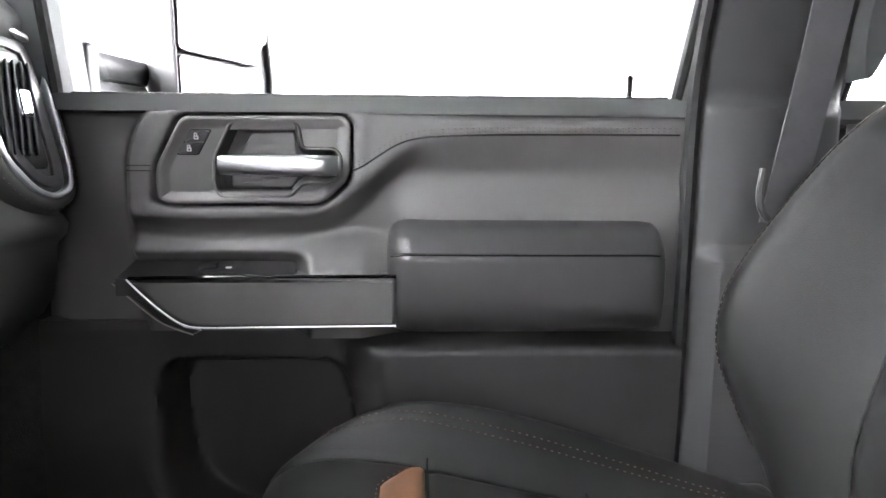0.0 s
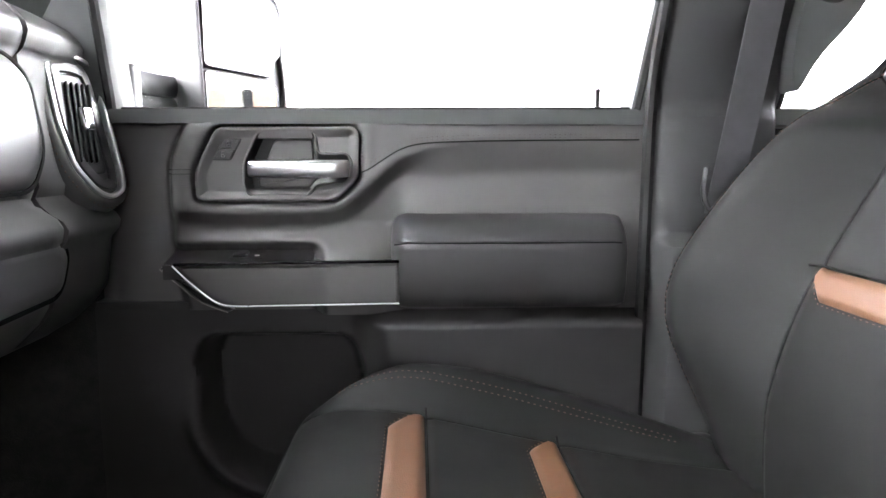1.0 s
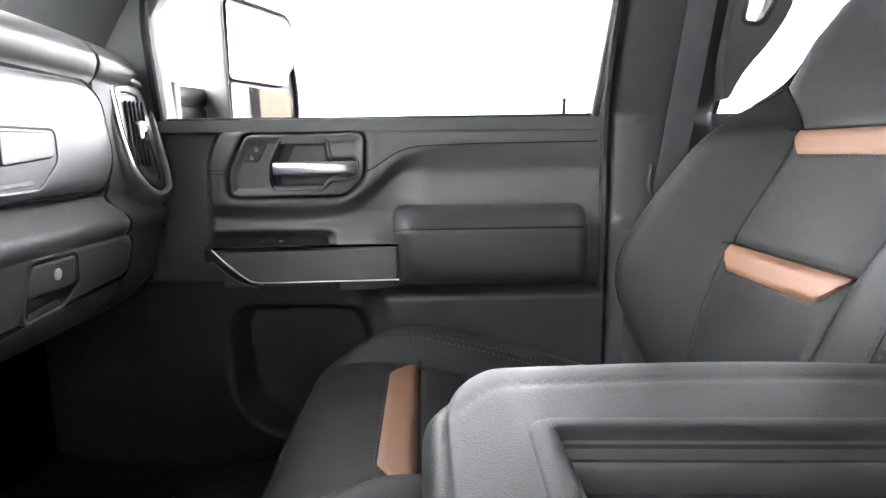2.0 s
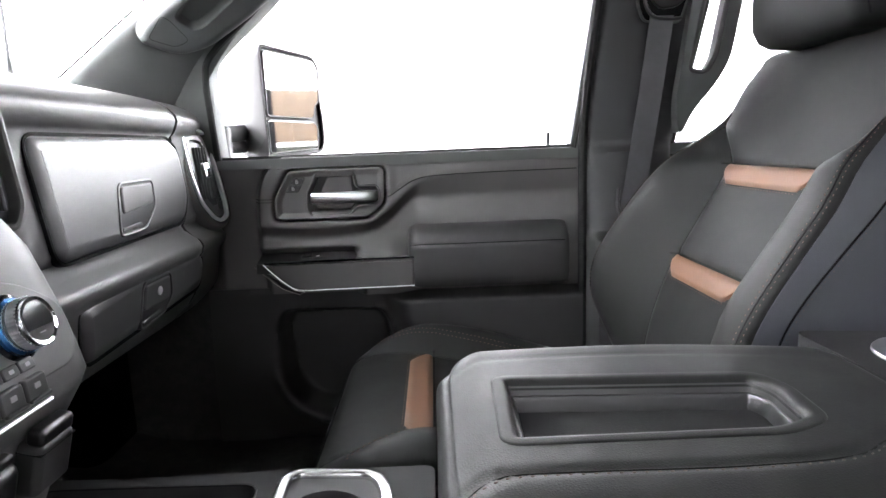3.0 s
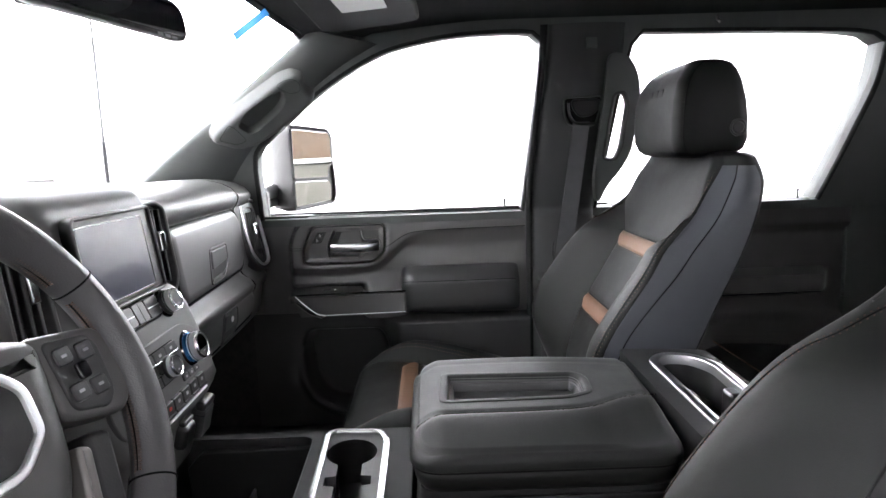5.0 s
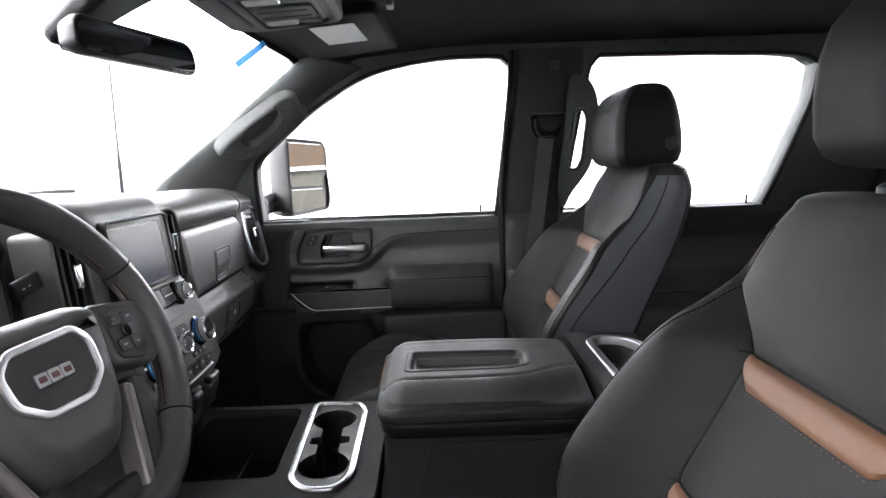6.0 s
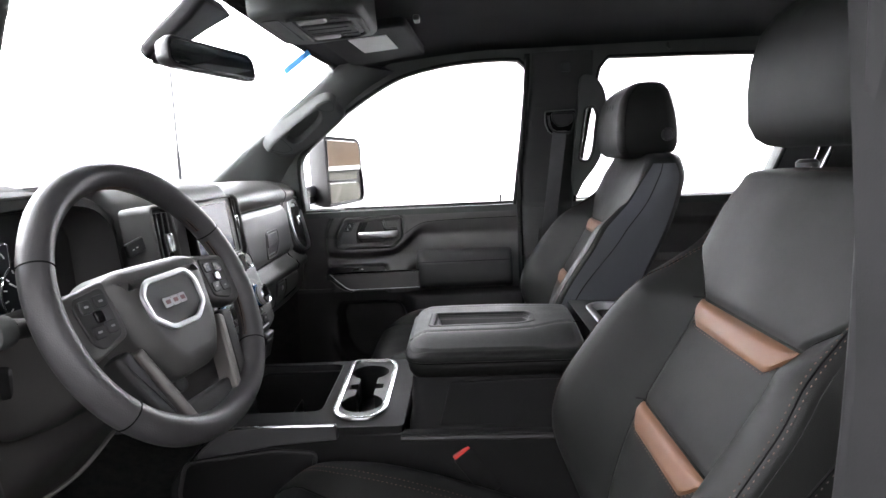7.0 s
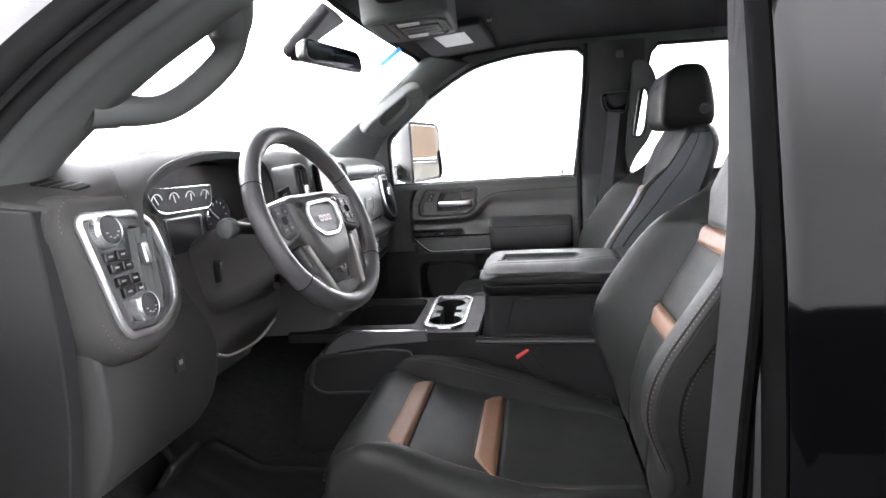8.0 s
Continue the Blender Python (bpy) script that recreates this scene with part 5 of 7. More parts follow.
ys = [0.10 + 0.03 * i for i in range(20)] + [0.690, 0.705, 0.715, 0.722] 
rings = []
for y in ys:
    k = smooth(0.69, 0.722, y)
    rings.append([V(x + (-0.02 * k if x > -0.5 else 0), y, z - 0.012 * k * (1 if z > 1.3 else -1)) for x, z in dash_section(y)])
part("passenger_section", loft(rings), SOFT, dash, "dark soft dash pad and shelf", angle=50)

rings = []
for y, k in ((0.70, 0), (0.78, 0.03), (0.825, 0.10), (0.848, 0.22), (0.862, 0.42), (0.872, 0.8)):
    rings.append([V(x - 0.05 * k if x > -0.5 else x, y, z if z < 1.33 else 1.33 + (z - 1.33) * (1 - 0.1 * k)) for x, z in dash_section(y)])
part("end_section", loft(rings), SOFT, dash, "dark end of the dash pad", angle=50)

# glove box doors: pillowed panels set in a dark gap
def glove_door(name, pts, origin, tilt, label):
    f = frame_of(origin, (0, 1, 0), (-tilt, 0, 1))
    o = rpoly([(y, z - origin[2]) for y, z in pts], 0.022, 6)
    rings = [lift(o, f, -0.02), lift(o, f, -0.003), lift(inset(o, 0.0015), f, 0.0005), lift(inset(o, 0.004), f, 0.0028), lift(inset(o, 0.009), f, 0.0050), lift(inset(o, 0.015), f, 0.0064), lift(inset(o, 0.0185), f, 0.0068)]
    d = part(name, loft(rings), SATINPL, dash, label, angle=60)
    part("door_gap", collar(inset(o, -0.0045), f, 0.0045, 0.0008, 0.0003, 0.01), SEAM, d)
    return d, f


def latch(door, f, z0, outer, pull):
    lo = rpoly([(y, z - z0) for y, z in outer], 0.011, 5)
    l = part("latch", slab(lo, f, 0.0072, 0.0005), DARKPL, door, "recessed glove box latch")
    part("latch_rim", collar(inset(lo, -0.003), f, 0.004, 0.0090, 0.0015), SATINPL, l)
    part("latch_pull", slab(rpoly([(y, z - z0) for y, z in pull], 0.007, 4), f, 0.0105, 0.003), SATINPL, l, "satin latch pull")
    sc = [(outer[4][0] + 0.006, outer[4][1] + 0.005), (outer[3][0] - 0.008, outer[3][1] + 0.005), (outer[3][0] - 0.012, outer[3][1] + 0.011), (outer[4][0] + 0.008, outer[4][1] + 0.010)]
    part("latch_scoop", slab(rpoly([(y, z - z0) for y, z in sc], 0.002, 3), f, 0.0084, 0.001), SATINPL, l)
    return l


gd1, f1 = glove_door("glove_box_door", [(0.296, 1.468), (0.680, 1.470), (0.712, 1.448), (0.716, 1.366), (0.680, 1.322), (0.306, 1.314)], (-0.404, 0, 1.318), 0.105, "satin dark glove box door")
latch(gd1, f1, 1.318, [(0.468, 1.400), (0.574, 1.401), (0.568, 1.362), (0.522, 1.330), (0.446, 1.328)], [(0.470, 1.396), (0.566, 1.397), (0.558, 1.366), (0.462, 1.357)])
gd2, f2 = glove_door("lower_glove_box_door", [(0.316, 1.258), (0.45, 1.270), (0.690, 1.268), (0.722, 1.246), (0.708, 1.196), (0.322, 1.180)], (-0.402, 0, 1.178), -0.10, "dark lower glove box door")
lk = latch(gd2, f2, 1.178, [(0.470, 1.254), (0.562, 1.254), (0.568, 1.216), (0.534, 1.192), (0.458, 1.188)], [(0.473, 1.250), (0.556, 1.250), (0.552, 1.214), (0.466, 1.214)])
part("keyhole", lathe([(0.007, 0.010), (0.007, 0.012), (0.0055, 0.0128), (0, 0.0128)], f2 @ Matrix.Translation((0.516, 1.234 - 1.178, 0)), 20), KNOBMETAL, lk, "small metal key lock")
part("stitching", stitches([V(-0.4215, 0.20 + 0.01 * i, 1.5215) for i in range(54)]), GREYTHREAD, dash, "fine stitching along the dash pad")

# centre part behind the stack
rings = [[V(x - (0.05 if x > -0.46 else 0), y, z) for x, z in dash_section(y)] for y in (-0.26, -0.20, -0.1, 0, 0.06, 0.101)]
part("centre_section", loft(rings), SOFT, dash, "dark soft dash pad", angle=50)

# driver's section: pad, hood, lower panel
def drv_section(y, r=0.0):
    """Section of the driver's pad: domed over the gauges, sloping to the door at its end."""
    k = smooth(-0.64, -0.76, y)
    dome = 0.024 * smooth(-0.66, -0.40, y)
    mid = [(-1.0, 1.462), (-0.86, 1.512), (-0.74, 1.541 + dome * 0.8), (-0.66, 1.550 + dome), (-0.58, 1.548 + dome), (-0.52, 1.540 + 0.4 * dome), (-0.495, 1.530), (-0.490, 1.515), (-0.49, 1.34)]
    s = 0.23 * (y + 0.80)
    end = [(-1.0, 1.462), (-0.86, 1.505 + s), (-0.74, 1.530 + s), (-0.66, 1.538 + s), (-0.58, 1.530 + s), (-0.50, 1.517 + s), (-0.452, 1.508 + s), (-0.432, 1.494 + 0.6 * s), (-0.434, 1.34)]
    top = [(p[0] + (q[0] - p[0]) * k, p[1] + (q[1] - p[1]) * k - r) for p, q in zip(mid, end)]
    top = [(-1.0, top[0][1])] + [tuple(p) for p in spline(top[:-1], 4)[1:]] + [(top[-1][0] - r, top[-1][1])]
    return top + [(-0.60, 1.20), (-0.80, 1.10), (-1.0, 1.06)]


rings = [[V(x, y, z) for x, z in drv_section(y, r)] for y, r in [(-0.897, 0.016), (-0.8955, 0.009), (-0.892, 0.004), (-0.886, 0.0)] + [(-0.880 + 0.0125 * i, 0) for i in range(50)] + [(-0.259, 0)]]
part("driver_section", loft(rings), DIMMEDPAD, dash, "dark matte dash pad over the gauges", angle=60)
ARCH = spline([(-0.742, 1.430), (-0.738, 1.488), (-0.700, 1.520), (-0.629, 1.544), (-0.50, 1.558), (-0.37, 1.556), (-0.305, 1.540), (-0.268, 1.500), (-0.255, 1.43), (-0.252, 1.36)], 5)


def hood_pt(u, v):
    i = u * (len(ARCH) - 1)
    k = int(min(i, len(ARCH) - 2))
    q = ARCH[k].lerp(ARCH[k + 1], i - k)
    c = V(-0.49, 1.42)
    x = -0.405 - 0.20 * v
    r = q - c
    g = 1 + 0.05 * math.sin(math.pi * min(1, v * 1.4)) if v < 0.7 else 1.0
    if v < 0.06:
        g -= 0.02 * (1 - v / 0.06)
    q = c + r * g
    return (x, q.x, q.y)


part("gauge_hood", sheet(hood_pt, 60, 16, (0, 0.0, -0.012)), DIMMEDPAD, dash, "stitched soft hood over the gauges")


def shroud_pt(u, v):
    i = u * (len(ARCH) - 1)
    k = int(min(i, len(ARCH) - 2))
    q = ARCH[k].lerp(ARCH[k + 1], i - k)
    c = V(-0.49, 1.42)
    q = c + (q - c) * (0.965 - 0.07 * v)
    return (-0.408 - 0.075 * v, q.x, q.y)


part("gauge_shroud", sheet(shroud_pt, 60, 8, (0, 0, 0.006)), SOFT, dash, "black gauge shroud")

# gauges
cl = thing("instrument_cluster", (-0.47, -0.5, 1.36), "dark instrument cluster with chrome-rimmed gauges", "gauges")
CF = frame_of((-0.478, 0, 0), (0, 1, 0), (0, 0, 1))
part("face", slab(rpoly([(-0.70, 1.36), (-0.28, 1.36), (-0.285, 1.51), (-0.33, 1.535), (-0.62, 1.535), (-0.70, 1.50)], 0.02), CF, 0.004, 0.002, 0.01), HARD, cl, "dark gauge face")
strip = rpoly([(-0.640, 1.497), (-0.425, 1.497), (-0.425, 1.462), (-0.44, 1.450), (-0.588, 1.450), (-0.612, 1.458)], 0.008)
part("gauge_strip", slab(strip, CF, 0.009, 0.002), GAUGE, cl, "dark strip of small gauges")
part("strip_rim", collar(strip, CF, 0.0025, 0.012, 0.001), CHROME, cl, "chrome rim")
for i in range(4):
    cy = -0.605 + 0.052 * i
    cz = 1.475
    arc = [V(-0.4680, cy + 0.016 * math.cos(a), cz - 0.004 + 0.016 * math.sin(a)) for a in [radians(d) for d in range(20, 161, 10)]]
    part("gauge_scale", tube(arc, 0.0009, 5), WHITE, cl)
    part("needle", tube([V(-0.4675, cy + 0.002, cz - 0.006), V(-0.4675, cy - 0.008 + 0.005 * i, cz + 0.008)], 0.0010, 5), WHITE, cl, "white needle")
for cy, cz, r in ((-0.405, 1.425, 0.046), (-0.655, 1.415, 0.040)):
    gf = frame_of((-0.474, cy, cz), (0, 1, 0), (0, 0, 1))
    dial = part("dial", lathe([(r, 0), (r, 0.004), (r * 0.9, 0.006), (r * 0.88, 0.004), (0, 0.004)], gf, 40), GAUGE, cl, "round dark dial")
    part("dial_ring", collar([(r * math.cos(2 * math.pi * i / 40), r * math.sin(2 * math.pi * i / 40)) for i in range(40)], gf, 0.003, 0.008, 0.0015), CHROME, dial, "chrome ring")
    for d in range(-40, 221, 26):
        a = radians(d)
        part("tick", tube([gf @ V(r * 0.80 * math.cos(a), r * 0.80 * math.sin(a), 0.0046), gf @ V(r * 0.68 * math.cos(a), r * 0.68 * math.sin(a), 0.0046)], 0.0011, 5), WHITE, dial)
    part("needle", tube([gf @ V(0, 0, 0.006), gf @ V(-r * 0.55, r * 0.35, 0.006)], 0.0012, 5), WHITE, dial, "white needle")
part("display", slab(rpoly([(-0.585, 1.438), (-0.47, 1.438), (-0.47, 1.372), (-0.57, 1.372)], 0.006), CF, 0.007, 0.002), GAUGE, cl, "dark driver display")
part("display_rim", collar(rpoly([(-0.588, 1.441), (-0.467, 1.441), (-0.467, 1.369), (-0.573, 1.369)], 0.006), CF, 0.002, 0.009, 0.001), SATIN, cl)

# driver's lower panel, knee panel, end cap
def knee_pt(u, v):
    y = -0.66 + 0.44 * u
    z = 1.375 - 0.30 * v
    return (-0.470 + 0.030 * math.sin(math.pi * v) - 0.06 * smooth(0.6, 1.0, v), y, z)


part("knee_panel", sheet(knee_pt, 24, 24, (-0.03, 0, 0)), KNEELIT, dash, "dark plastic knee panel")


def kick_pt(u, v):
    """Fascia below and beside the end vent, wrapping round to the door jamb."""
    z = 1.455 - 0.41 * v
    yi = lerp_table([(1.04, -0.592), (1.06, -0.572), (1.10, -0.553), (1.16, -0.540), (1.21, -0.540), (1.26, -0.565), (1.31, -0.594), (1.37, -0.614), (1.46, -0.622)], z)[0]
    x = lerp_table([(1.04, -0.500), (1.055, -0.468), (1.075, -0.446), (1.12, -0.424), (1.20, -0.411), (1.27, -0.414), (1.34, -0.430), (1.46, -0.440)], z)[0]
    w = smooth(0.10, 0.0, u)
    return (x - 0.060 * w * w - 0.022 * smooth(0.90, 1.0, u) ** 2, -0.886 + (yi + 0.886) * u, z)


part("outer_lower_panel", sheet(kick_pt, 48, 60, (-0.03, 0, 0)), LOWERPL, dash, "dark plastic lower panel beside the door", angle=60)
part("panel_joint", tube([Vector(kick_pt(u / 20, 0.3555 - 0.087 * (u / 20 - 0.6))) + V(0.0003, 0, 0) for u in range(12, 21)], 0.0011, 6), SEAM, dash)
COLF = frame_of((-0.372, -0.492, 0.0), (0, 1, 0), (-0.18, 0, 1))
cc = rpoly([(-0.112, 1.40), (-0.100, 1.27), (-0.074, 1.212), (0.060, 1.196), (0.098, 1.25), (0.108, 1.40)], 0.03, 6)
part("column_opening", loft([lift(inset(cc, d), COLF, w) for d, w in ((0.0, -0.10), (0.0, -0.02), (0.004, -0.008), (0.012, -0.002), (0.026, 0.0))]), KNEELIT, dash, "dark rounded cover below the column", angle=60)
part("knee_edge", tube(spline([V(-0.400, -0.586, 1.192), V(-0.392, -0.552, 1.180), V(-0.380, -0.47, 1.182), V(-0.375, -0.39, 1.205)], 5), 0.0030, 8), BRUSHED, dash, "satin edge of the knee bolster")
part("end_cap", slab(rpoly([(-0.95, 0.90), (-0.535, 0.84), (-0.482, 0.96), (-0.452, 1.06), (-0.430, 1.20), (-0.426, 1.30), (-0.430, 1.40), (-0.437, 1.483), (-0.56, 1.497), (-0.95, 1.46)], 0.006, 3), frame_of((0, -0.897, 0), (1, 0, 0), (0, 0, 1)), 0.010, 0.004, 0.014), JAMB, dash, "dark plastic end cap", angle=30)
sw = part("lamp_switch", rbox(0.024, 0.026, 0.006, frame_of((-0.409, -0.690, 1.212), (0, 1, 0), (0, 0, 1)), 0.002), DARKPL, dash, "small black switch")
part("switch_mark", rbox(0.010, 0.008, 0.001, frame_of((-0.4055, -0.690, 1.214), (0, 1, 0), (0, 0, 1)), 0.0003), GREYPRINT, sw)
DFR = frame_of((-0.482, -0.800, 1.5142), (1, 0.12, -0.16), (0, 0.95, 0.22))
dw = part("defrost_grille", slab(rpoly([(-0.038, -0.014), (0.032, -0.018), (0.038, 0.012), (-0.032, 0.018)], 0.006, 4), DFR, 0.0010, 0.001, 0.02), SEAM, dash, "side window defroster grille")
for i in range(3):
    part("defrost_slat", rbox(0.036, 0.004, 0.002, frame_of(DFR @ V(-0.017 + 0.017 * i, 0, 0.0010), DFR.to_3x3() @ V(0.35, 1, 0), DFR.to_3x3() @ V(1, -0.35, 0)), 0.0015), HARD, dw)


# ---- air vents at both ends ----
PODF = frame_of((-0.41, 0, 1.41), (0, 1, 0), (-0.196, 0, 0.98))


def pod(name, ring, PODF, label, margin=0.026, round_=0.028):
    """End vent: padded surround, chrome ring, slats. ring: outline in the frame PODF."""
    ring = list(ring)
    if area2(ring) < 0:
        ring = ring[::-1]
    o = rpoly(ring, round_, 6)
    vent = thing(name, PODF @ V(sum(p[0] for p in ring) / len(ring), 0, 0), label, "air vent", "end vents of the dash")
    sur = inset(o, -margin)
    rings = [lift(inset(sur, -0.010), PODF, -0.10), lift(inset(sur, -0.006), PODF, -0.03), lift(sur, PODF, -0.010), lift(inset(sur, margin * 0.23), PODF, -0.001), lift(inset(sur, margin * 0.54), PODF, 0.004), lift(inset(sur, margin * 0.92), PODF, 0.005), lift(inset(sur, margin + 0.004), PODF, 0.0)]
    # Driver's surround takes the darker vinyl, shade put into its colour.
    part("surround", loft(rings), DIMMEDPAD if (PODF @ V(ring[0][0], 0, 0)).y < 0 else SOFT, vent, "padded dark surround", angle=60)
    part("chrome_ring", collar(o, PODF, margin * 0.42, 0.009, 0.003, 0.01), KNOBMETAL, vent, "chrome ring")
    part("inner_ring", collar(inset(o, 0.013), PODF, 0.012, 0.005, 0.002, 0.01), SATINPL, vent, "dark inner ring")
    part("stitching", stitches([p for p in lift(inset(sur, 0.004), PODF, 0.0012)], r=0.0007), THREAD, vent, "copper stitching")
    return vent, inset(o, 0.025)


def slats(vent, PODF, y0, y1, z0, z1, n, lean=0.0, turn=1):
    for i in range(n):
        y = y0 + (y1 - y0) * (i + 0.5) / n
        a = PODF @ V(y + lean * 0.03, z0, 0.002)
        b = PODF @ V(y - lean * 0.03, z1, 0.002)
        d = (b - a)
        f = frame_of((a + b) / 2, d, PODF.to_3x3() @ V(0.5 * turn, 0, 0.8))
        part("slat", rbox(d.length, 0.018, 0.0028, f, 0.0012), PILLAR, vent)


PODR = frame_of((-0.406, 0.808, 1.412), (0.22, 0.975, 0), (-0.18, 0.04, 0.98))
RIGHT_RING = [(0.022, 0.072), (-0.010, 0.080), (-0.042, 0.078), (-0.058, 0.062), (-0.060, -0.010), (-0.050, -0.068), (-0.022, -0.102), (0.004, -0.112), (0.032, -0.102), (0.037, -0.075), (0.031, 0.05)]
vent_r, inner = pod("end_vent", RIGHT_RING, PODR, "tall dash end vent with chrome ring and black slats", 0.016, 0.014)
part("vent_back", slab(inner, PODR, 0.001, 0.001, 0.03), SATINPL, vent_r, "dark satin face plate")
part("vent_throat", slab(rpoly([(-0.043, 0.046), (-0.013, 0.052), (0.007, 0.042), (0.010, -0.076), (-0.018, -0.076), (-0.040, -0.043)], 0.008), PODR, 0.002, 0.001), DARKPL, vent_r, "black vent throat")
slats(vent_r, PODR, -0.038, 0.008, -0.062, 0.040, 5, -0.25, -1)
part("vent_handle", rbox(0.016, 0.030, 0.010, frame_of(PODR @ V(-0.013, -0.006, 0.010), PODR.to_3x3() @ V(1, 0, 0), PODR.to_3x3() @ V(0, 1, 0)), 0.003), CHROME, vent_r, "bright vent handle")

LEFT_RING = [(-0.868, 1.476), (-0.738, 1.470), (-0.706, 1.448), (-0.692, 1.370), (-0.706, 1.318), (-0.758, 1.286), (-0.832, 1.294), (-0.846, 1.318)]
vent_l, inner = pod("end_vent", [(y, (z - 1.41) / 0.98) for y, z in LEFT_RING], PODF, "tall dash end vent with chrome ring, knobs and buttons")
part("vent_back", slab(inner, PODF, 0.001, 0.001, 0.03), SATINPL, vent_l, "dark satin face plate")
part("vent_throat", slab(rpoly([(-0.786, 0.040), (-0.742, 0.040), (-0.728, -0.030), (-0.742, -0.100), (-0.766, -0.100)], 0.010), PODF, 0.002, 0.001), DARKPL, vent_l, "black vent throat")
slats(vent_l, PODF, -0.784, -0.732, -0.092, 0.034, 4, -0.45, 1)
part("vent_handle", rbox(0.014, 0.032, 0.012, frame_of(PODF @ V(-0.757, -0.006, 0.012), (0, 1, 0), (-0.196, 0, 0.98)), 0.003), SATIN, vent_l, "bright vent handle")
for ky, cz, r in ((-0.820, 0.036, 0.024), (-0.790, -0.080, 0.022)):
    kf = frame_of(PODF @ V(ky, cz, 0.001), (0, 1, 0), (-0.196, 0, 0.98))
    kn = part("knob", knurled(r, 0.0, 0.014, kf), KNOBMETAL, vent_l, "satin metal rotary knob")
    part("knob_rim", lathe([(r * 0.98, 0.012), (r * 0.98, 0.016), (r * 0.90, 0.019), (r * 0.84, 0.017)], kf, 36), KNOBMETAL, kn)
    part("knob_cap", lathe([(r * 0.83, 0.015), (r * 0.82, 0.0185), (r * 0.74, 0.0195), (0, 0.0195)], kf, 32), CAPS, kn, "dark knob face")
    for k in range(5):
        a = radians(200 + 35 * k)
        part("knob_mark", rbox(0.005, 0.002, 0.0006, frame_of(kf @ V(r * 0.5 * math.cos(a), r * 0.5 * math.sin(a), 0.0198), (0, 1, 0), (-0.196, 0, 0.98)), 0.0002), GREYPRINT, kn)
for r_ in range(4):
    for c_ in range(2):
        cy, cz = -0.824 + 0.025 * c_ + 0.0052 * r_, 0.000 - 0.0165 * r_ - (0.004 if r_ > 1 else 0)
        b = part("button", rbox(0.021, 0.0145, 0.008, frame_of(PODF @ V(cy, cz, 0.005), (0, 1, 0), (-0.196, 0, 0.98)), 0.002), DARKPL, vent_l, "black push button")
        part("button_mark", rbox(0.009, 0.003, 0.0006, frame_of(PODF @ V(cy, cz, 0.0092), (0, 1, 0), (-0.196, 0, 0.98)), 0.0002), GREYPRINT, b)

# ---- centre stack ----
stack = thing("center_stack", (-0.4, 0, 1.12), "dark centre stack with knobs and push buttons", "control panel")
STACK = [(1.568, -0.46, 0.10, -0.02), (1.563, -0.400, 0.132, -0.022), (1.550, -0.376, 0.146, -0.022), (1.530, -0.364, 0.150, -0.022), (1.47, -0.358, 0.152, -0.02), (1.405, -0.353, 0.154, -0.012),
         (1.388, -0.342, 0.164, -0.004), (1.36, -0.330, 0.172, 0), (1.30, -0.314, 0.180, 0.002), (1.265, -0.304, 0.180, 0.003), (1.238, -0.295, 0.176, 0.003), (1.226, -0.299, 0.172, 0.003), (1.200, -0.314, 0.168, 0.003), (1.150, -0.328, 0.165, 0.003), (1.105, -0.345, 0.16, 0.003)]


def stack_ring(z, xf, hw, cy):
    pts = rpoly([(xf, cy - hw), (xf, cy + hw), (xf - 0.22, cy + hw + 0.035), (xf - 0.22, cy - hw - 0.035)], 0.045, 7)
    return [V(p[0], p[1], z) for p in pts]


part("body", loft([stack_ring(*r) for r in STACK]), SOFT, stack, "dark soft-touch stack body", angle=60)


def face_frame(y, z, out=0.0):
    xf = lerp_table([(r[0], r[1]) for r in STACK[::-1]], z)[0]
    x2 = lerp_table([(r[0], r[1]) for r in STACK[::-1]], z - 0.02)[0]
    n = V(0.02, 0, (x2 - xf)).normalized()
    return frame_of(V(xf, y, z) + n * out, (0, 1, 0), (-n.z, 0, n.x))


scr = thing("infotainment_screen", (-0.36, -0.03, 1.46), "dark touch screen, switched off, in a black bezel", "screen")
SF = frame_of((-0.347, -0.031, 1.4645), (0, 1, 0), (-0.13, 0, 1))
part("bezel", slab(rect(0.208, 0.128, 0.014, 5, 0.0125, 0.001), SF, 0.0022, 0.001, 0.03), HARD, scr, "dark screen bezel")
part("bezel_rim", collar(rect(0.208, 0.128, 0.014, 5, 0.0125, 0.001), SF, 0.0055, 0.0062, 0.002, 0.03), HARD, scr, "raised bezel edge", angle=60)
part("bezel_line", collar(rect(0.172, 0.104, 0.004, 3), SF, 0.0018, 0.0042, 0.0005), PIANO, scr)
part("glass", slab(rect(0.169, 0.101, 0.003, 3), SF, 0.0036, 0.0005), SCREEN, scr, "dark display glass")


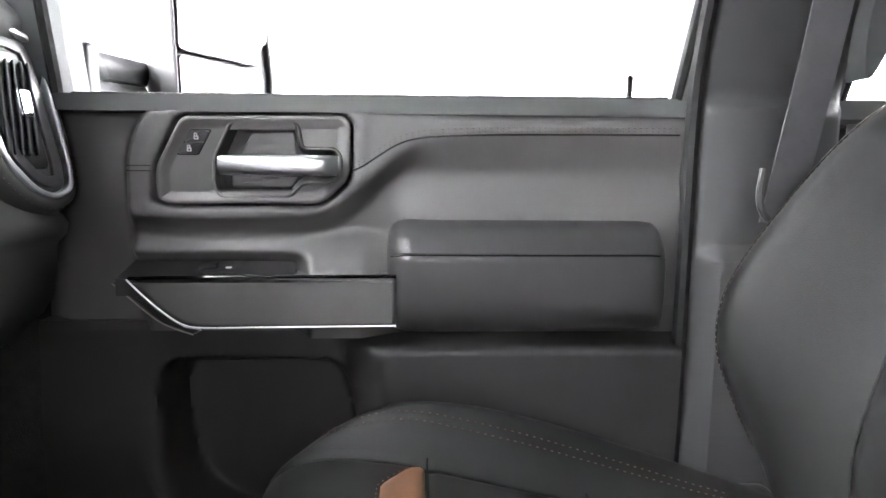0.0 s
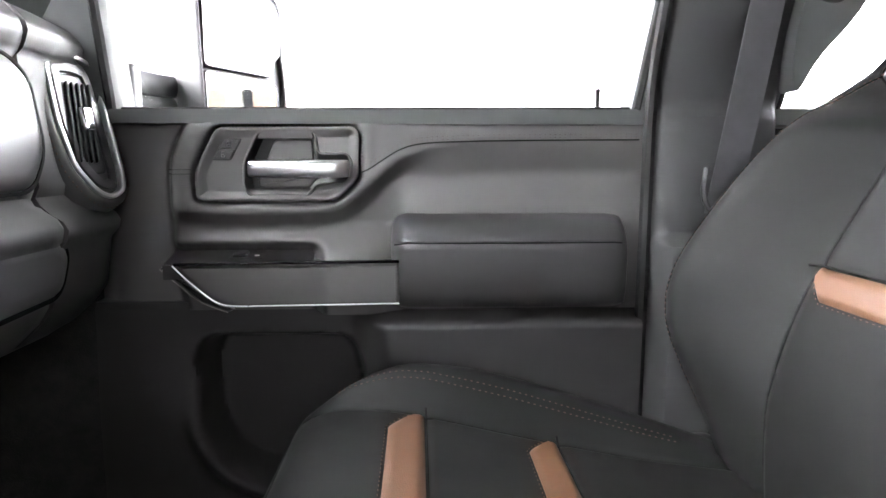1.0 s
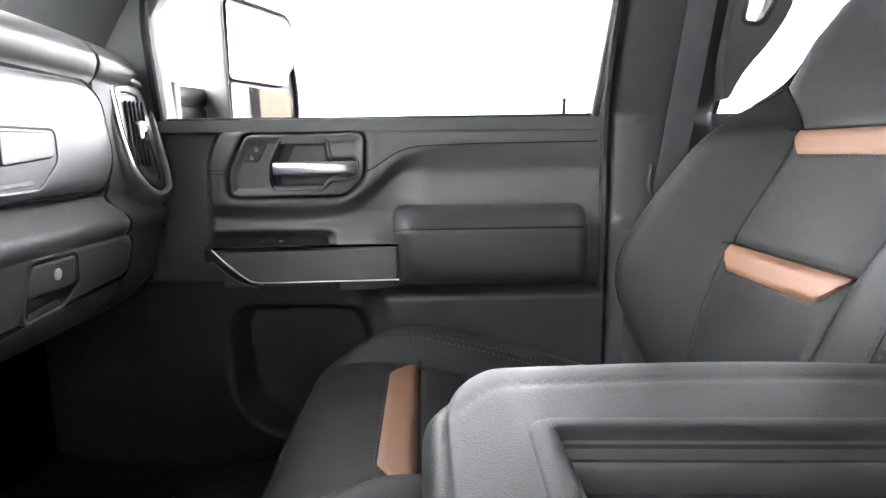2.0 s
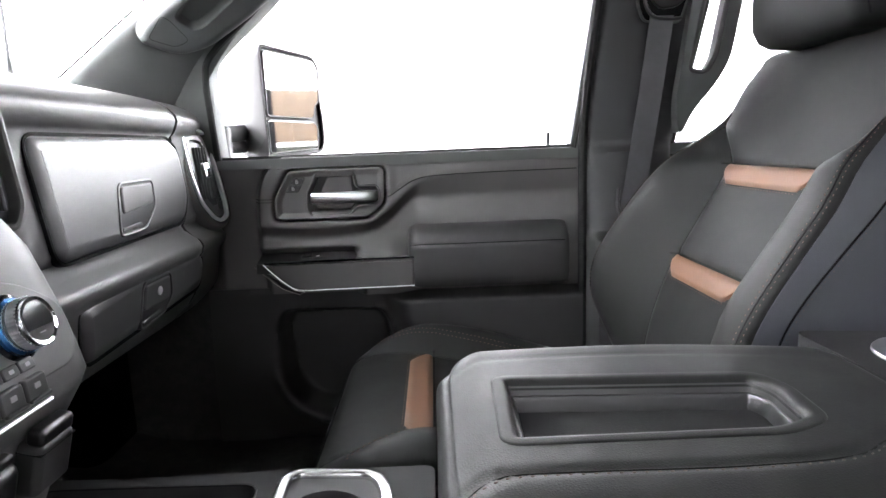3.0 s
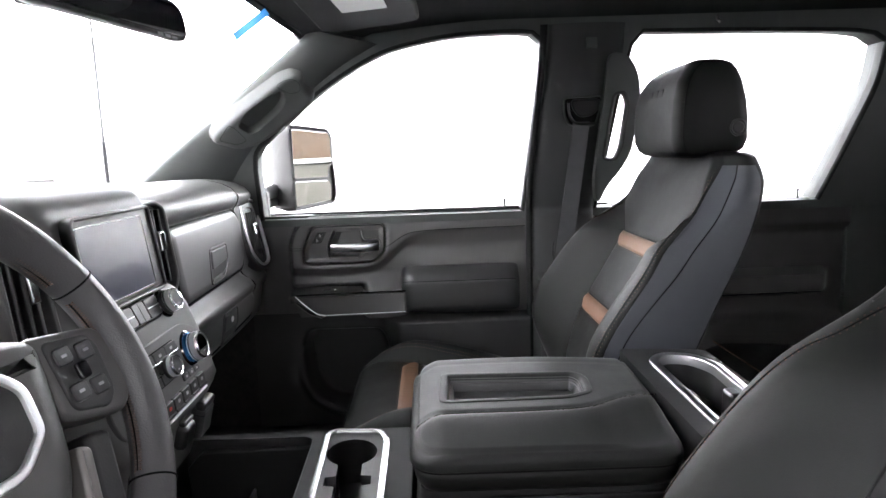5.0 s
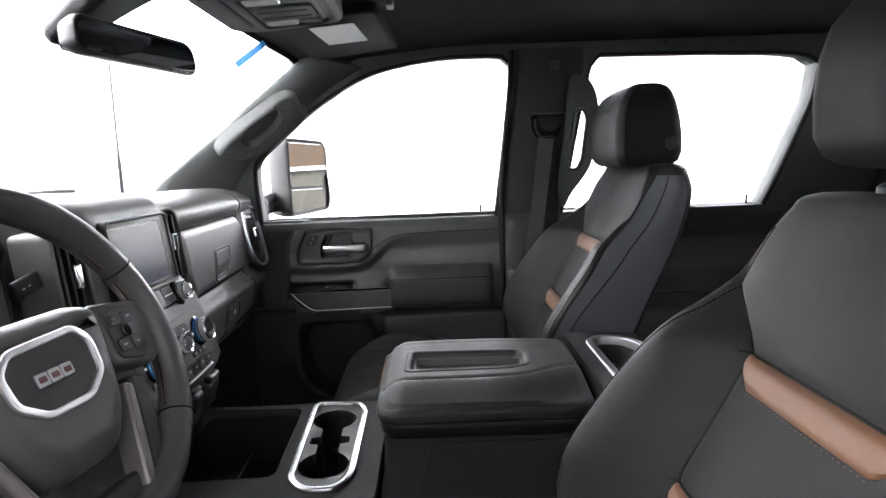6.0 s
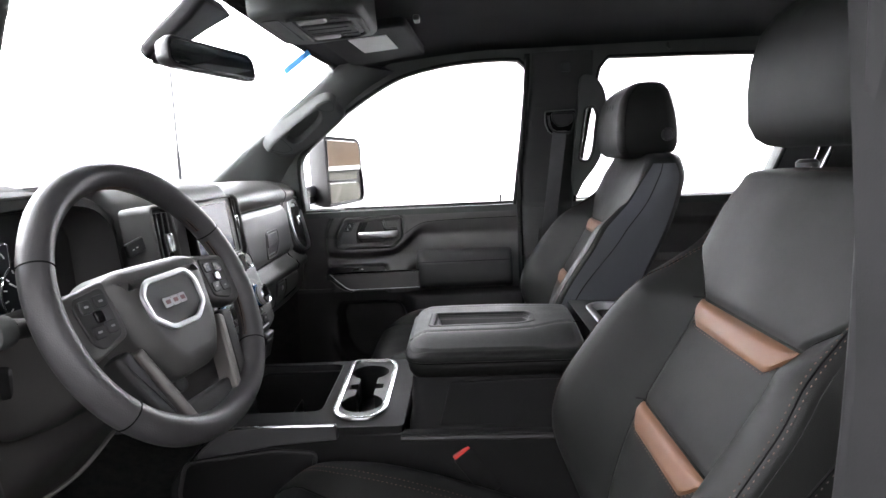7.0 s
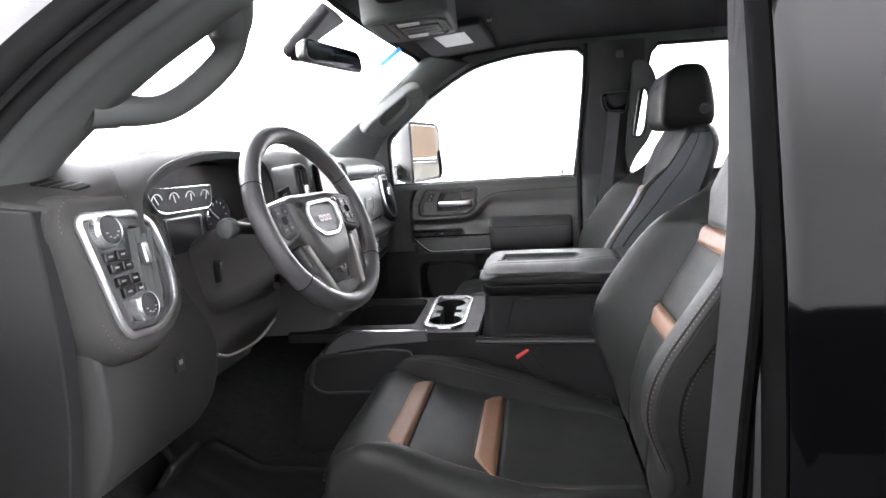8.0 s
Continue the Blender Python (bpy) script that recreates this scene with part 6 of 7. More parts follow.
def knob(parent, y, z, r, h, ring, cap, label, gloss=False):
    kf = face_frame(y, z, 0.001)
    part("knob_seat", lathe([(r * 1.30, 0), (r * 1.30, 0.002), (r * 1.15, 0.004), (r, 0.003)], kf, 36), PIANO, parent)
    k = part("knob", knurled(r, 0.003, h, kf), KNOBMETAL, parent, label)
    part("knob_ring", lathe([(r * 1.06, 0.003), (r * 1.11, 0.004), (r * 1.11, 0.007), (r * 1.03, 0.009)], kf, 36), ring, k)
    part("knob_waist", lathe([(r * 1.005, h * 0.48), (r * 1.012, h * 0.52), (r * 1.012, h * 0.56), (r * 1.005, h * 0.60)], kf, 36), CHROME, k)
    part("knob_rim", lathe([(r * 0.97, h - 0.002), (r * 0.97, h + 0.001), (r * 0.92, h + 0.003), (r * 0.82, h + 0.0025), (r * 0.80, h + 0.001)], kf, 36), CHROME, k)
    part("knob_face", lathe([(r * 0.81, h - 0.001), (r * 0.80, h + 0.0015), (0, h + 0.0015)], kf, 32), cap, k)
    if gloss:
        part("knob_window", slab([(r * 0.76 * math.cos(radians(a)), r * 0.76 * math.sin(radians(a))) for a in range(-20, 201, 11)], kf, h + 0.0021, 0.0002), PIANO, k, "gloss black readout")
    part("knob_mark", rbox(r * 0.34, 0.0012, 0.0006, kf @ Matrix.Translation((0, -r * 0.45, h + 0.0017)), 0.0002), GREYPRINT, k)
    return k


knob(stack, 0.070, 1.3780, 0.0175, 0.020, DARKPL, CAPS, "knurled metal tuning knob")
knob(stack, -0.102, 1.3755, 0.0185, 0.020, DARKPL, CAPS, "knurled metal volume knob")
kfr = rpoly([(-0.054, -0.016), (-0.058, 0.004), (-0.046, 0.0165), (0.058, 0.0165), (0.060, 0.002), (0.052, -0.016)], 0.008, 5)
RKF = face_frame(-0.004, 1.3815, 0.0)
part("key_frame", collar(inset(kfr, -0.003), RKF, 0.0032, 0.0022, 0.0008, 0.004), SEAM, stack)
for y0, y1, line in ((-0.055, -0.0185, True), (-0.0165, 0.0165, False), (0.0185, 0.057, True)):
    r_ = part("rocker_key", slab(rpoly([(y0, -0.0145), (y1, -0.0145), (y1, 0.0155), (y0, 0.0155)], 0.004 if not line else 0.006, 4), RKF, 0.0042, 0.0014, 0.004), HARD, stack, "dark rocker key")
    if line:
        part("key_line", rbox(y1 - y0 - 0.005, 0.0016, 0.001, RKF @ Matrix.Translation(((y0 + y1) / 2, 0.0005, 0.0042)), 0.0003), WHITE, r_)
        part("key_mark", rbox(0.008, 0.0020, 0.0006, RKF @ Matrix.Translation(((y0 + y1) / 2, -0.0075, 0.0043)), 0.0002), CAPS, r_)
    else:
        part("key_split", rbox(0.0010, 0.028, 0.0008, RKF @ Matrix.Translation((0, 0, 0.0042)), 0.0003), SEAM, r_)
cp = thing("climate_panel", (-0.31, 0, 1.24), "climate control panel with two dials and black keys", "control panel")
part("plate", slab(rpoly([(-0.150, -0.045), (-0.160, 0.010), (-0.10, 0.048), (0.10, 0.048), (0.158, 0.010), (0.150, -0.045)], 0.03, 6), face_frame(0.0, 1.295), 0.003, 0.002, 0.01), SOFT, cp, "dark plate")
knob(cp, 0.087, 1.300, 0.0225, 0.022, RING_BLUE, CAPS, "satin metal temperature dial with a blue ring", True)
knob(cp, -0.100, 1.297, 0.0225, 0.022, RING_BLUE, CAPS, "satin metal temperature dial with a blue ring", True)
knob(cp, 0.001, 1.2985, 0.0155, 0.017, DARKPL, CAPS, "knurled metal fan knob")
KPF = face_frame(-0.006, 1.3035, 0.003)
part("key_frame", collar(rpoly([(-0.058, -0.0255), (-0.060, 0.014), (-0.046, 0.0255), (0.050, 0.0255), (0.056, 0.016), (0.052, -0.0255)], 0.007, 5), KPF, 0.0016, 0.0012, 0.0005, 0.004), SEAM, cp)
for row, (z0, z1) in enumerate(((0.0095, 0.0235), (-0.0075, 0.0075), (-0.0235, -0.0090))):
    for col in range(3):
        y0 = -0.0565 + 0.0365 * col
        k = part("key", slab(rpoly([(y0, z0), (y0 + 0.0352, z0), (y0 + 0.0352, z1), (y0, z1)], 0.002 if col != row else 0.003, 3), KPF, 0.0030, 0.0010, 0.004), HARD, cp, "black key")
        if row == 0 or col == 0:
            part("key_mark", slab(rect(0.0075, 0.0040, 0.001, 2, y0 + 0.0176, (z0 + z1) / 2), KPF, 0.0034, 0.0002), GREYPRINT, k)
part("silver_line", rbox(0.109, 0.0014, 0.0016, KPF @ Matrix.Translation((-0.002, 0.0085, 0.0030)), 0.0004), CHROME, cp, "thin bright line")
for y in (0.060, -0.100):
    for i in range(3):
        f = face_frame(y + 0.0195 * (i - 1), 1.2695, 0.002)
        k = part("seat_key", slab(rect(0.0185, 0.0105, 0.003), f, 0.004, 0.0015), HARD, cp, "small black key")
        part("key_mark", slab(rect(0.006, 0.0035, 0.001, 2), f, 0.0044, 0.0002), GREYPRINT, k)
row = thing("switch_row", (-0.30, 0, 1.20), "row of black toggle switches over a chrome strip", "switches")
for i in range(7):
    f = face_frame(-0.098 + 0.0292 * i, 1.2510, 0.001)
    k = part("switch", slab(rect(0.0272, 0.021, 0.003), f, 0.0055, 0.0022), HARD, row, "black rocker switch")
    part("switch_lip", rbox(0.0262, 0.0030, 0.0030, f @ Matrix.Translation((0, -0.0085, 0.0062)), 0.0010), CAPS, k)
    part("switch_mark", slab(rect(0.0075, 0.0048, 0.001, 2, 0, 0.002), f, 0.0060, 0.0002), RED if i == 2 else GREYPRINT, k)
part("chrome_strip", tube([face_frame(-0.128 + 0.01 * i, 1.2370, 0.003).translation for i in range(23)], 0.0020, 8), KNOBMETAL, row, "thin chrome strip")
pn = thing("port_panel", (-0.32, 0, 1.13), "lower port panel with socket covers", "control panel")
f = face_frame(0.0, 1.190, 0.0)
part("plate", slab(rpoly([(-0.13, 0.030), (0.125, 0.030), (0.115, -0.045), (-0.12, -0.045)], 0.010), f, 0.004, 0.002, 0.01), SOFT, pn, "dark plate")
part("port_block", slab(rpoly([(-0.066, 0.014), (0.000, 0.014), (0.004, -0.018), (-0.058, -0.022)], 0.006), f, 0.007, 0.002), DARKPL, pn, "black port block")
for dx, w_ in ((-0.042, 0.007), (-0.022, 0.011)):
    part("port", collar(rect(w_, 0.0055, 0.001, 2, dx, -0.003), f, 0.0010, 0.0078, 0.0003), WHITE, pn, "white-lined port")
sc_ = part("socket_cover", rbox(0.040, 0.040, 0.022, f @ Matrix.Translation((0.030, -0.004, 0.010)), 0.009), DARKPL, pn, "black socket cover")
part("cover_hinge", rbox(0.034, 0.009, 0.010, f @ Matrix.Translation((0.030, 0.019, 0.010)), 0.003), HARD, sc_)
fl = thing("ashtray_flap", (-0.30, 0.09, 1.13), "black flap with a hinged lid on the stack's flank", "socket cover")
FLF = f @ Matrix.Translation((0.090, -0.006, 0.012))
part("flap", rbox(0.050, 0.050, 0.026, FLF, 0.007), HARD, fl)
part("flap_lid", rbox(0.046, 0.016, 0.016, FLF @ Matrix.Translation((0, 0.030, 0.004)), 0.005), DARKPL, fl)
part("flap_joint", rbox(0.0502, 0.0010, 0.0262, FLF @ Matrix.Translation((0, 0.017, 0.0)), 0.0003), SEAM, fl)


# ---- upright centre vents ----
def centre_vent(y0, lean, label):
    vf = frame_of((-0.388 if y0 > 0 else -0.366, y0, 1.452), (lean, 1, 0), (-0.10, 0, 1))
    v = thing("center_vent", (-0.388, y0, 1.38), label, "air vent", "centre vents of the dash")
    o = rpoly([(-0.034, -0.072), (0.022, -0.085), (0.036, -0.060), (0.030, 0.065), (0.010, 0.078), (-0.034, 0.075)], 0.012, 5)
    part("frame", collar(o, vf, 0.008, 0.010, 0.004, 0.05), SOFT, v, "dark vent frame")
    part("throat", slab(inset(o, 0.006), vf, -0.004, 0.001, 0.03), DARKPL, v)
    for i in range(3):
        part("slat", rbox(0.004, 0.124, 0.016, frame_of(vf @ V(-0.016 + 0.015 * i, 0, 0.002), vf.to_3x3() @ V(1, 0, 0.5), vf.to_3x3() @ V(0, 1, 0)), 0.0015), DARKPL, v)
    part("vent_handle", rbox(0.014, 0.034, 0.010, frame_of(vf @ V(0.004, 0.008, 0.010), vf.to_3x3() @ V(1, 0, 0), vf.to_3x3() @ V(0, 1, 0)), 0.003), CHROME, v, "bright vent handle")
    return v


centre_vent(0.178, 0.25, "upright vent beside the screen with black slats")
centre_vent(-0.196, 0.12, "upright vent beside the gauges with black slats")
bp_ = thing("brake_switch", (-0.40, -0.285, 1.44), "small black plus and minus switch on the dash", "switch")
part("keys", rbox(0.042, 0.024, 0.008, frame_of((-0.384, -0.258, 1.463), (0.2, 1, 0.25), (-0.1, -0.25, 1)), 0.003), DARKPL, bp_)
for dx in (-0.009, 0.0, 0.009):
    part("key_mark", rbox(0.004, 0.0014, 0.001, frame_of((-0.3795, -0.258 + dx * 1.3, 1.463 + dx * 0.26), (0.2, 1, 0.25), (-0.1, -0.25, 1)), 0.0003), WHITE, bp_)

# ---- steering wheel and column ----
az, tl = radians(-9), radians(23)
WN = V(math.cos(tl) * math.cos(az), math.cos(tl) * math.sin(az), math.sin(tl))
WL = V(-math.sin(az), math.cos(az), 0)
WF = frame_of((-0.224, -0.492, 1.425), WL, WN.cross(WL))
wheel = thing("steering_wheel", WF.translation, "black leather steering wheel with copper stitching and satin spokes", "steering wheel")
RR = 0.1695


def rim_ring(a, n=16):
    c, s = math.cos(a), math.sin(a)
    fat = 1.0 + 0.10 * math.exp(-((abs(math.degrees(math.atan2(s, c))) - 60) / 22) ** 2) + 0.10 * math.exp(-((abs(math.degrees(math.atan2(s, c))) - 120) / 22) ** 2)
    out = []
    for k in range(n):
        q = 2 * math.pi * k / n
        rr = RR + 0.0165 * fat * math.cos(q)
        out.append(WF @ V(rr * c, rr * s, 0.0175 * fat * math.sin(q)))
    return out


part("rim", loft([rim_ring(2 * math.pi * i / 96) for i in range(96)], loop=True), RIMLEATHER, wheel, "black leather rim", angle=60)
for d in (25, 155, 218, 322):
    a = radians(d)
    part("rim_joint", tube([p + (p - WF @ V(RR * math.cos(a), RR * math.sin(a), 0)) * 0.015 for p in rim_ring(a, 20)], 0.0009, 5, closed=True), SEAM, wheel)
for d0, d1 in ((30, 150), (-36, 22), (158, 216)):
    n = int(abs(d1 - d0) * 1.15)
    for flip in (0, 1):
        line = []
        for i in range(n + 1):
            a, dw = radians(d0 + (d1 - d0) * i / n), 0.0036 * (1 if (i + flip) % 2 else -1)
            line.append(WF @ V((RR - 0.0163) * math.cos(a), (RR - 0.0163) * math.sin(a), dw))
        part("stitching", tube(line, 0.00075, 5), THREAD, wheel, "copper cross stitching")
    part("seam", tube([WF @ V((RR - 0.0164) * math.cos(radians(d0 + (d1 - d0) * i / 60)), (RR - 0.0164) * math.sin(radians(d0 + (d1 - d0) * i / 60)), 0) for i in range(61)], 0.0010, 5), SEAM, wheel)
cover = rpoly([(-0.092, 0.040), (-0.066, 0.050), (0.066, 0.050), (0.092, 0.040), (0.086, 0.0), (0.072, -0.058), (0.040, -0.100), (-0.040, -0.100), (-0.072, -0.058), (-0.086, 0.0)], 0.02, 5)
rings = []
for w, d in ((-0.040, -0.004), (-0.004, 0.0), (0.004, 0.003), (0.010, 0.010), (0.0145, 0.018), (0.016, 0.027)):
    rings.append(lift(inset(cover, d), WF, w))
hub = part("airbag_cover", loft(rings), HUBSKIN, wheel, "dark grey centre pad", angle=60)
em = rpoly([(1.25 * x_, 1.25 * y_) for x_, y_ in ((-0.030, 0.028), (0.034, 0.030), (0.046, 0.016), (0.044, -0.012), (0.022, -0.028), (-0.020, -0.028), (-0.042, -0.012), (-0.044, 0.014))], 0.009, 4)
EF = WF @ Matrix.Translation((-0.004, -0.008, 0.0150))
part("emblem_ring", collar(em, EF, 0.0072, 0.0045, 0.002), KNOBMETAL, hub, "chrome emblem ring")
part("emblem_field", slab(inset(em, 0.004), EF, 0.0012, 0.0005), HARD, hub)
for dx in (-0.0145, 0.0, 0.0145):
    part("emblem_block", slab(rect(0.0135, 0.0125, 0.002, 2, dx, 0.0), EF, 0.0030, 0.0008), DULLMETAL, hub, "chrome-edged emblem block")
    part("emblem_block", slab(rect(0.0085, 0.0055, 0.0012, 2, dx, 0.0), EF, 0.0034, 0.0003), EMBLEMRED, hub, "dark red emblem block")
for s in (-1, 1):
    sp = rpoly([(s * 0.082, 0.044), (s * 0.150, 0.034), (s * 0.160, 0.020), (s * 0.156, -0.030), (s * 0.140, -0.042), (s * 0.082, -0.026)], 0.010, 4)
    sk = part("spoke", slab(sp, WF, 0.004, 0.005, 0.022), HUBSKIN, wheel, "dark spoke with buttons")
    padp = rpoly([(s * 0.092, 0.036), (s * 0.136, 0.030), (s * 0.142, 0.018), (s * 0.138, -0.022), (s * 0.126, -0.032), (s * 0.092, -0.022)], 0.008, 4)
    part("button_pad", slab(padp, WF, 0.006, 0.002), HARD, sk, "dark button pad")
    for bx, by in ((0.104, 0.020), (0.126, 0.018), (0.104, -0.010), (0.124, -0.012)):
        b = part("button", slab(rect(0.017, 0.015, 0.004, 3, s * bx, by), WF, 0.0078, 0.0015), DARKPL, sk, "black button")
        part("button_mark", slab(rect(0.006, 0.0025, 0.0008, 2, s * bx, by), WF, 0.0081, 0.0002), GREYPRINT, sk)
    part("button", slab(rect(0.012, 0.014, 0.004, 3, s * 0.115, 0.004), WF, 0.0092, 0.0015), PIANO, sk, "dark centre button")
    low = rpoly([(s * 0.090, -0.050), (s * 0.078, -0.044), (s * 0.057, -0.106), (s * 0.040, -0.160), (s * 0.053, -0.160), (s * 0.071, -0.110)], 0.005, 4)
    part("lower_spoke", slab(low, WF, 0.007, 0.004, 0.018), BRUSHED, wheel, "satin grey lower spoke")
    out = rpoly([(s * 0.118, -0.046), (s * 0.092, -0.040), (s * 0.072, -0.112), (s * 0.054, -0.160), (s * 0.072, -0.157), (s * 0.094, -0.128)], 0.008, 4)
    part("spoke_cover", slab(out, WF, 0.003, 0.006, 0.018), HARD, wheel, "dark plastic spoke cover", angle=60)
part("lower_bridge", slab(rpoly([(-0.09, -0.138), (-0.05, -0.128), (0.05, -0.128), (0.09, -0.138), (0.075, -0.160), (-0.075, -0.160)], 0.012), WF, -0.002, 0.006, 0.012), HARD, wheel, "dark plastic lower bridge", angle=60)

col = thing("steering_column", WF @ V(0, 0, -0.1), "dark plastic steering column shroud with stalk", "steering column")


def shroud(w, sx, sy):
    return lift(rect(sx, sy, min(sx, sy) * 0.3, 5, 0, -0.01), WF, w)


part("shroud", loft([shroud(-0.035, 0.08, 0.08), shroud(-0.045, 0.105, 0.11), shroud(-0.10, 0.12, 0.13), shroud(-0.20, 0.15, 0.16), shroud(-0.26, 0.15, 0.15)]), KNEELIT, col, "dark column shroud", angle=60)
st = part("stalk", tube([WF @ V(-0.045, 0.012, -0.075), WF @ V(-0.10, 0.022, -0.072), WF @ V(-0.150, 0.030, -0.068)], [0.008, 0.0095, 0.012], 12), DARKPL, col, "black control stalk")
part("stalk_knob", lathe([(0.008, 0), (0.017, 0.004), (0.018, 0.012), (0.016, 0.022), (0.010, 0.025), (0, 0.025)], frame_of(WF @ V(-0.150, 0.030, -0.068), WN, WN.cross(WL)), 24), PILLAR, st, "grey stalk end")
part("shift_lever", tube(spline([WF @ V(0.05, 0.02, -0.07), WF @ V(0.10, 0.03, -0.06), WF @ V(0.155, 0.01, -0.045)], 5), 0.010, 10), DARKPL, col, "black lever")
part("boot", slab(rect(0.10, 0.05, 0.012), frame_of((-0.415, -0.49, 1.335), (0, 1, 0), (0, 0, 1)), 0.02, 0.008), DARKPL, col)
part("tilt_lever", tube([WF @ V(-0.05, -0.07, -0.10), WF @ V(-0.085, -0.085, -0.085)], 0.006, 8), DARKPL, col)
part("column_pin", lathe([(0.010, 0), (0.010, 0.006), (0.007, 0.008), (0, 0.008)], WF @ Matrix.Translation((-0.022, -0.106, -0.020)), 20), HARD, col, "small dark bolt head")

# pedals and driver's mat
ped = thing("brake_pedal", (-0.62, -0.47, 0.90), "black ribbed brake pedal", "pedal")
part("pad", rbox(0.11, 0.07, 0.016, frame_of((-0.60, -0.45, 0.900), (0, 1, 0), (0.6, 0, 0.8)), 0.006), HARD, ped)
part("arm", tube([V(-0.608, -0.45, 0.902), V(-0.66, -0.45, 0.99), V(-0.74, -0.45, 1.10)], 0.008, 8), DARKPL, ped)
for i in range(4):
    part("rib", rbox(0.10, 0.006, 0.005, frame_of(V(-0.5938, -0.45, 0.9048) + V(0.6, 0, 0.8) * (0.012 * (i - 1.5)), (0, 1, 0), (0.6, 0, 0.8)), 0.002), HARD, ped)
mat_l = part("floor_mat", sheet(lambda u, v: (-0.62 + 0.50 * u, -0.74 + 0.46 * v, 0.812 + 0.06 * smooth(0.3, 0, u) + 0.001 * math.sin(60 * v) + (0.006 if min(u, v, 1 - u, 1 - v) < 0.05 else 0)), 40, 60, (0, 0, -0.006)), RUBBER)
tagged(mat_l, "black ribbed rubber mat on the driver's floor", "floor mat")

# ---- rear view mirror, overhead console, visor ----
rv = thing("rearview_mirror", (-0.33, 0.0, 1.80), "black framed rear view mirror on the windscreen", "mirror")
ex = V(0.049, 0.304, 0.005).normalized()
RF = frame_of((-0.318, -0.016, 1.797), ex, (-0.06, 0.03, 1))
mo = rpoly([(-0.145, 0.014), (-0.133, 0.026), (0.138, 0.030), (0.158, 0.018), (0.162, -0.016), (0.148, -0.027), (-0.130, -0.030), (-0.148, -0.018)], 0.012, 5)
rings = [lift(inset(mo, 0.018), RF, -0.034), lift(inset(mo, 0.006), RF, -0.026), lift(mo, RF, -0.010), lift(mo, RF, 0.002), lift(inset(mo, 0.002), RF, 0.004), lift(inset(mo, 0.005), RF, 0.0035)]
part("housing", loft(rings), DARKPL, rv, "black mirror housing", angle=50)
part("mirror_glass", slab(inset(mo, 0.006), RF, 0.0048, 0.0008), MIRRORDARK, rv, "mirror glass darkened for its dim reflection", angle=4)
for i in range(3):
    part("button", rbox(0.012, 0.004, 0.002, frame_of(RF @ V(0.085 + 0.018 * i, -0.026, 0.005), ex, RF.to_3x3() @ V(0, 1, 0)), 0.0008), GREYPRINT, rv)
part("mount", tube(spline([V(-0.345, -0.035, 1.798), V(-0.38, -0.045, 1.802), V(-0.415, -0.055, 1.808)], 4), [0.016] * 4 + [0.02] * 5, 12), DARKPL, rv, "black ball mount")
sc = thing("sensor_cover", (-0.45, -0.03, 1.82), "black plastic camera cover on the windscreen", "sensor cover")


def cov(t, w, h):
    c = V(-0.428, -0.060, 1.803).lerp(V(-0.315, 0.005, 1.912), t)
    f = frame_of(c, (0, 1, 0), (-0.55, 0, 0.83))
    return lift(rect(w, h, min(w, h) * 0.35, 4), f, 0)


part("shell", loft([cov(0, 0.03, 0.016), cov(0.06, 0.05, 0.026), cov(0.3, 0.07, 0.034), cov(0.7, 0.10, 0.036), cov(1.0, 0.14, 0.036)]), DARKPL, sc, angle=60)

oh = thing("overhead_console", (-0.11, 0.0, 1.90), "grey overhead console with map lamps and buttons", "overhead console")
OF = frame_of((-0.112, 0.008, 1.872), (0, 1, 0), (0.995, 0, 0.05))  # frame normal looks down
ob_ = rpoly([(-0.125, -0.105), (0.125, -0.105), (0.150, -0.05), (0.120, 0.105), (-0.120, 0.105), (-0.150, -0.05)], 0.03, 5)
part("body", slab(ob_, OF, 0.022, 0.012, 0.06), PILLAR, oh, "dark grey console shell")
strip = rect(0.188, 0.032, 0.007, 4, -0.006, -0.068)
part("front_key", slab(inset(strip, 0.0015), OF, 0.0235, 0.001), PILLAR, oh, "grey key at the front")
part("key_gap", collar(strip, OF, 0.0018, 0.0225, 0.0002, 0.004), SEAM, oh)
tray = rpoly([(-0.104, -0.042), (0.104, -0.042), (0.100, 0.062), (0.072, 0.094), (-0.072, 0.094), (-0.100, 0.062)], 0.018, 6)
part("tray_rim", collar(tray, OF, 0.010, 0.0275, 0.003, 0.01), PILLAR, oh, "raised grey rim", angle=60)
part("rim_line", collar(inset(tray, 0.010), OF, 0.0015, 0.0240, 0.0003), SEAM, oh)
part("tray_floor", slab(inset(tray, 0.009), OF, 0.0225, 0.0003), HARD, oh, "dark lamp tray")
part("lamp_keys", slab(rpoly([(-0.042, -0.026), (0.042, -0.026), (0.040, 0.072), (-0.040, 0.072)], 0.010, 4), OF, 0.0275, 0.003), PILLAR, oh, "grey block of lamp keys", angle=60)
for s in (-1, 1):
    part("key_slot", slab(rect(0.005, 0.080, 0.002, 3, s * 0.017, 0.022), OF, 0.0279, 0.0002), SEAM, oh)
    part("map_lamp", slab(rect(0.030, 0.056, 0.010, 4, s * 0.068, 0.002), OF, 0.0265, 0.003), LENS, oh, "clear map lamp lens")
    part("side_key", slab(rect(0.026, 0.034, 0.006, 4, s * 0.066, 0.054), OF, 0.0260, 0.002), PILLAR, oh, "grey key beside the lamp")

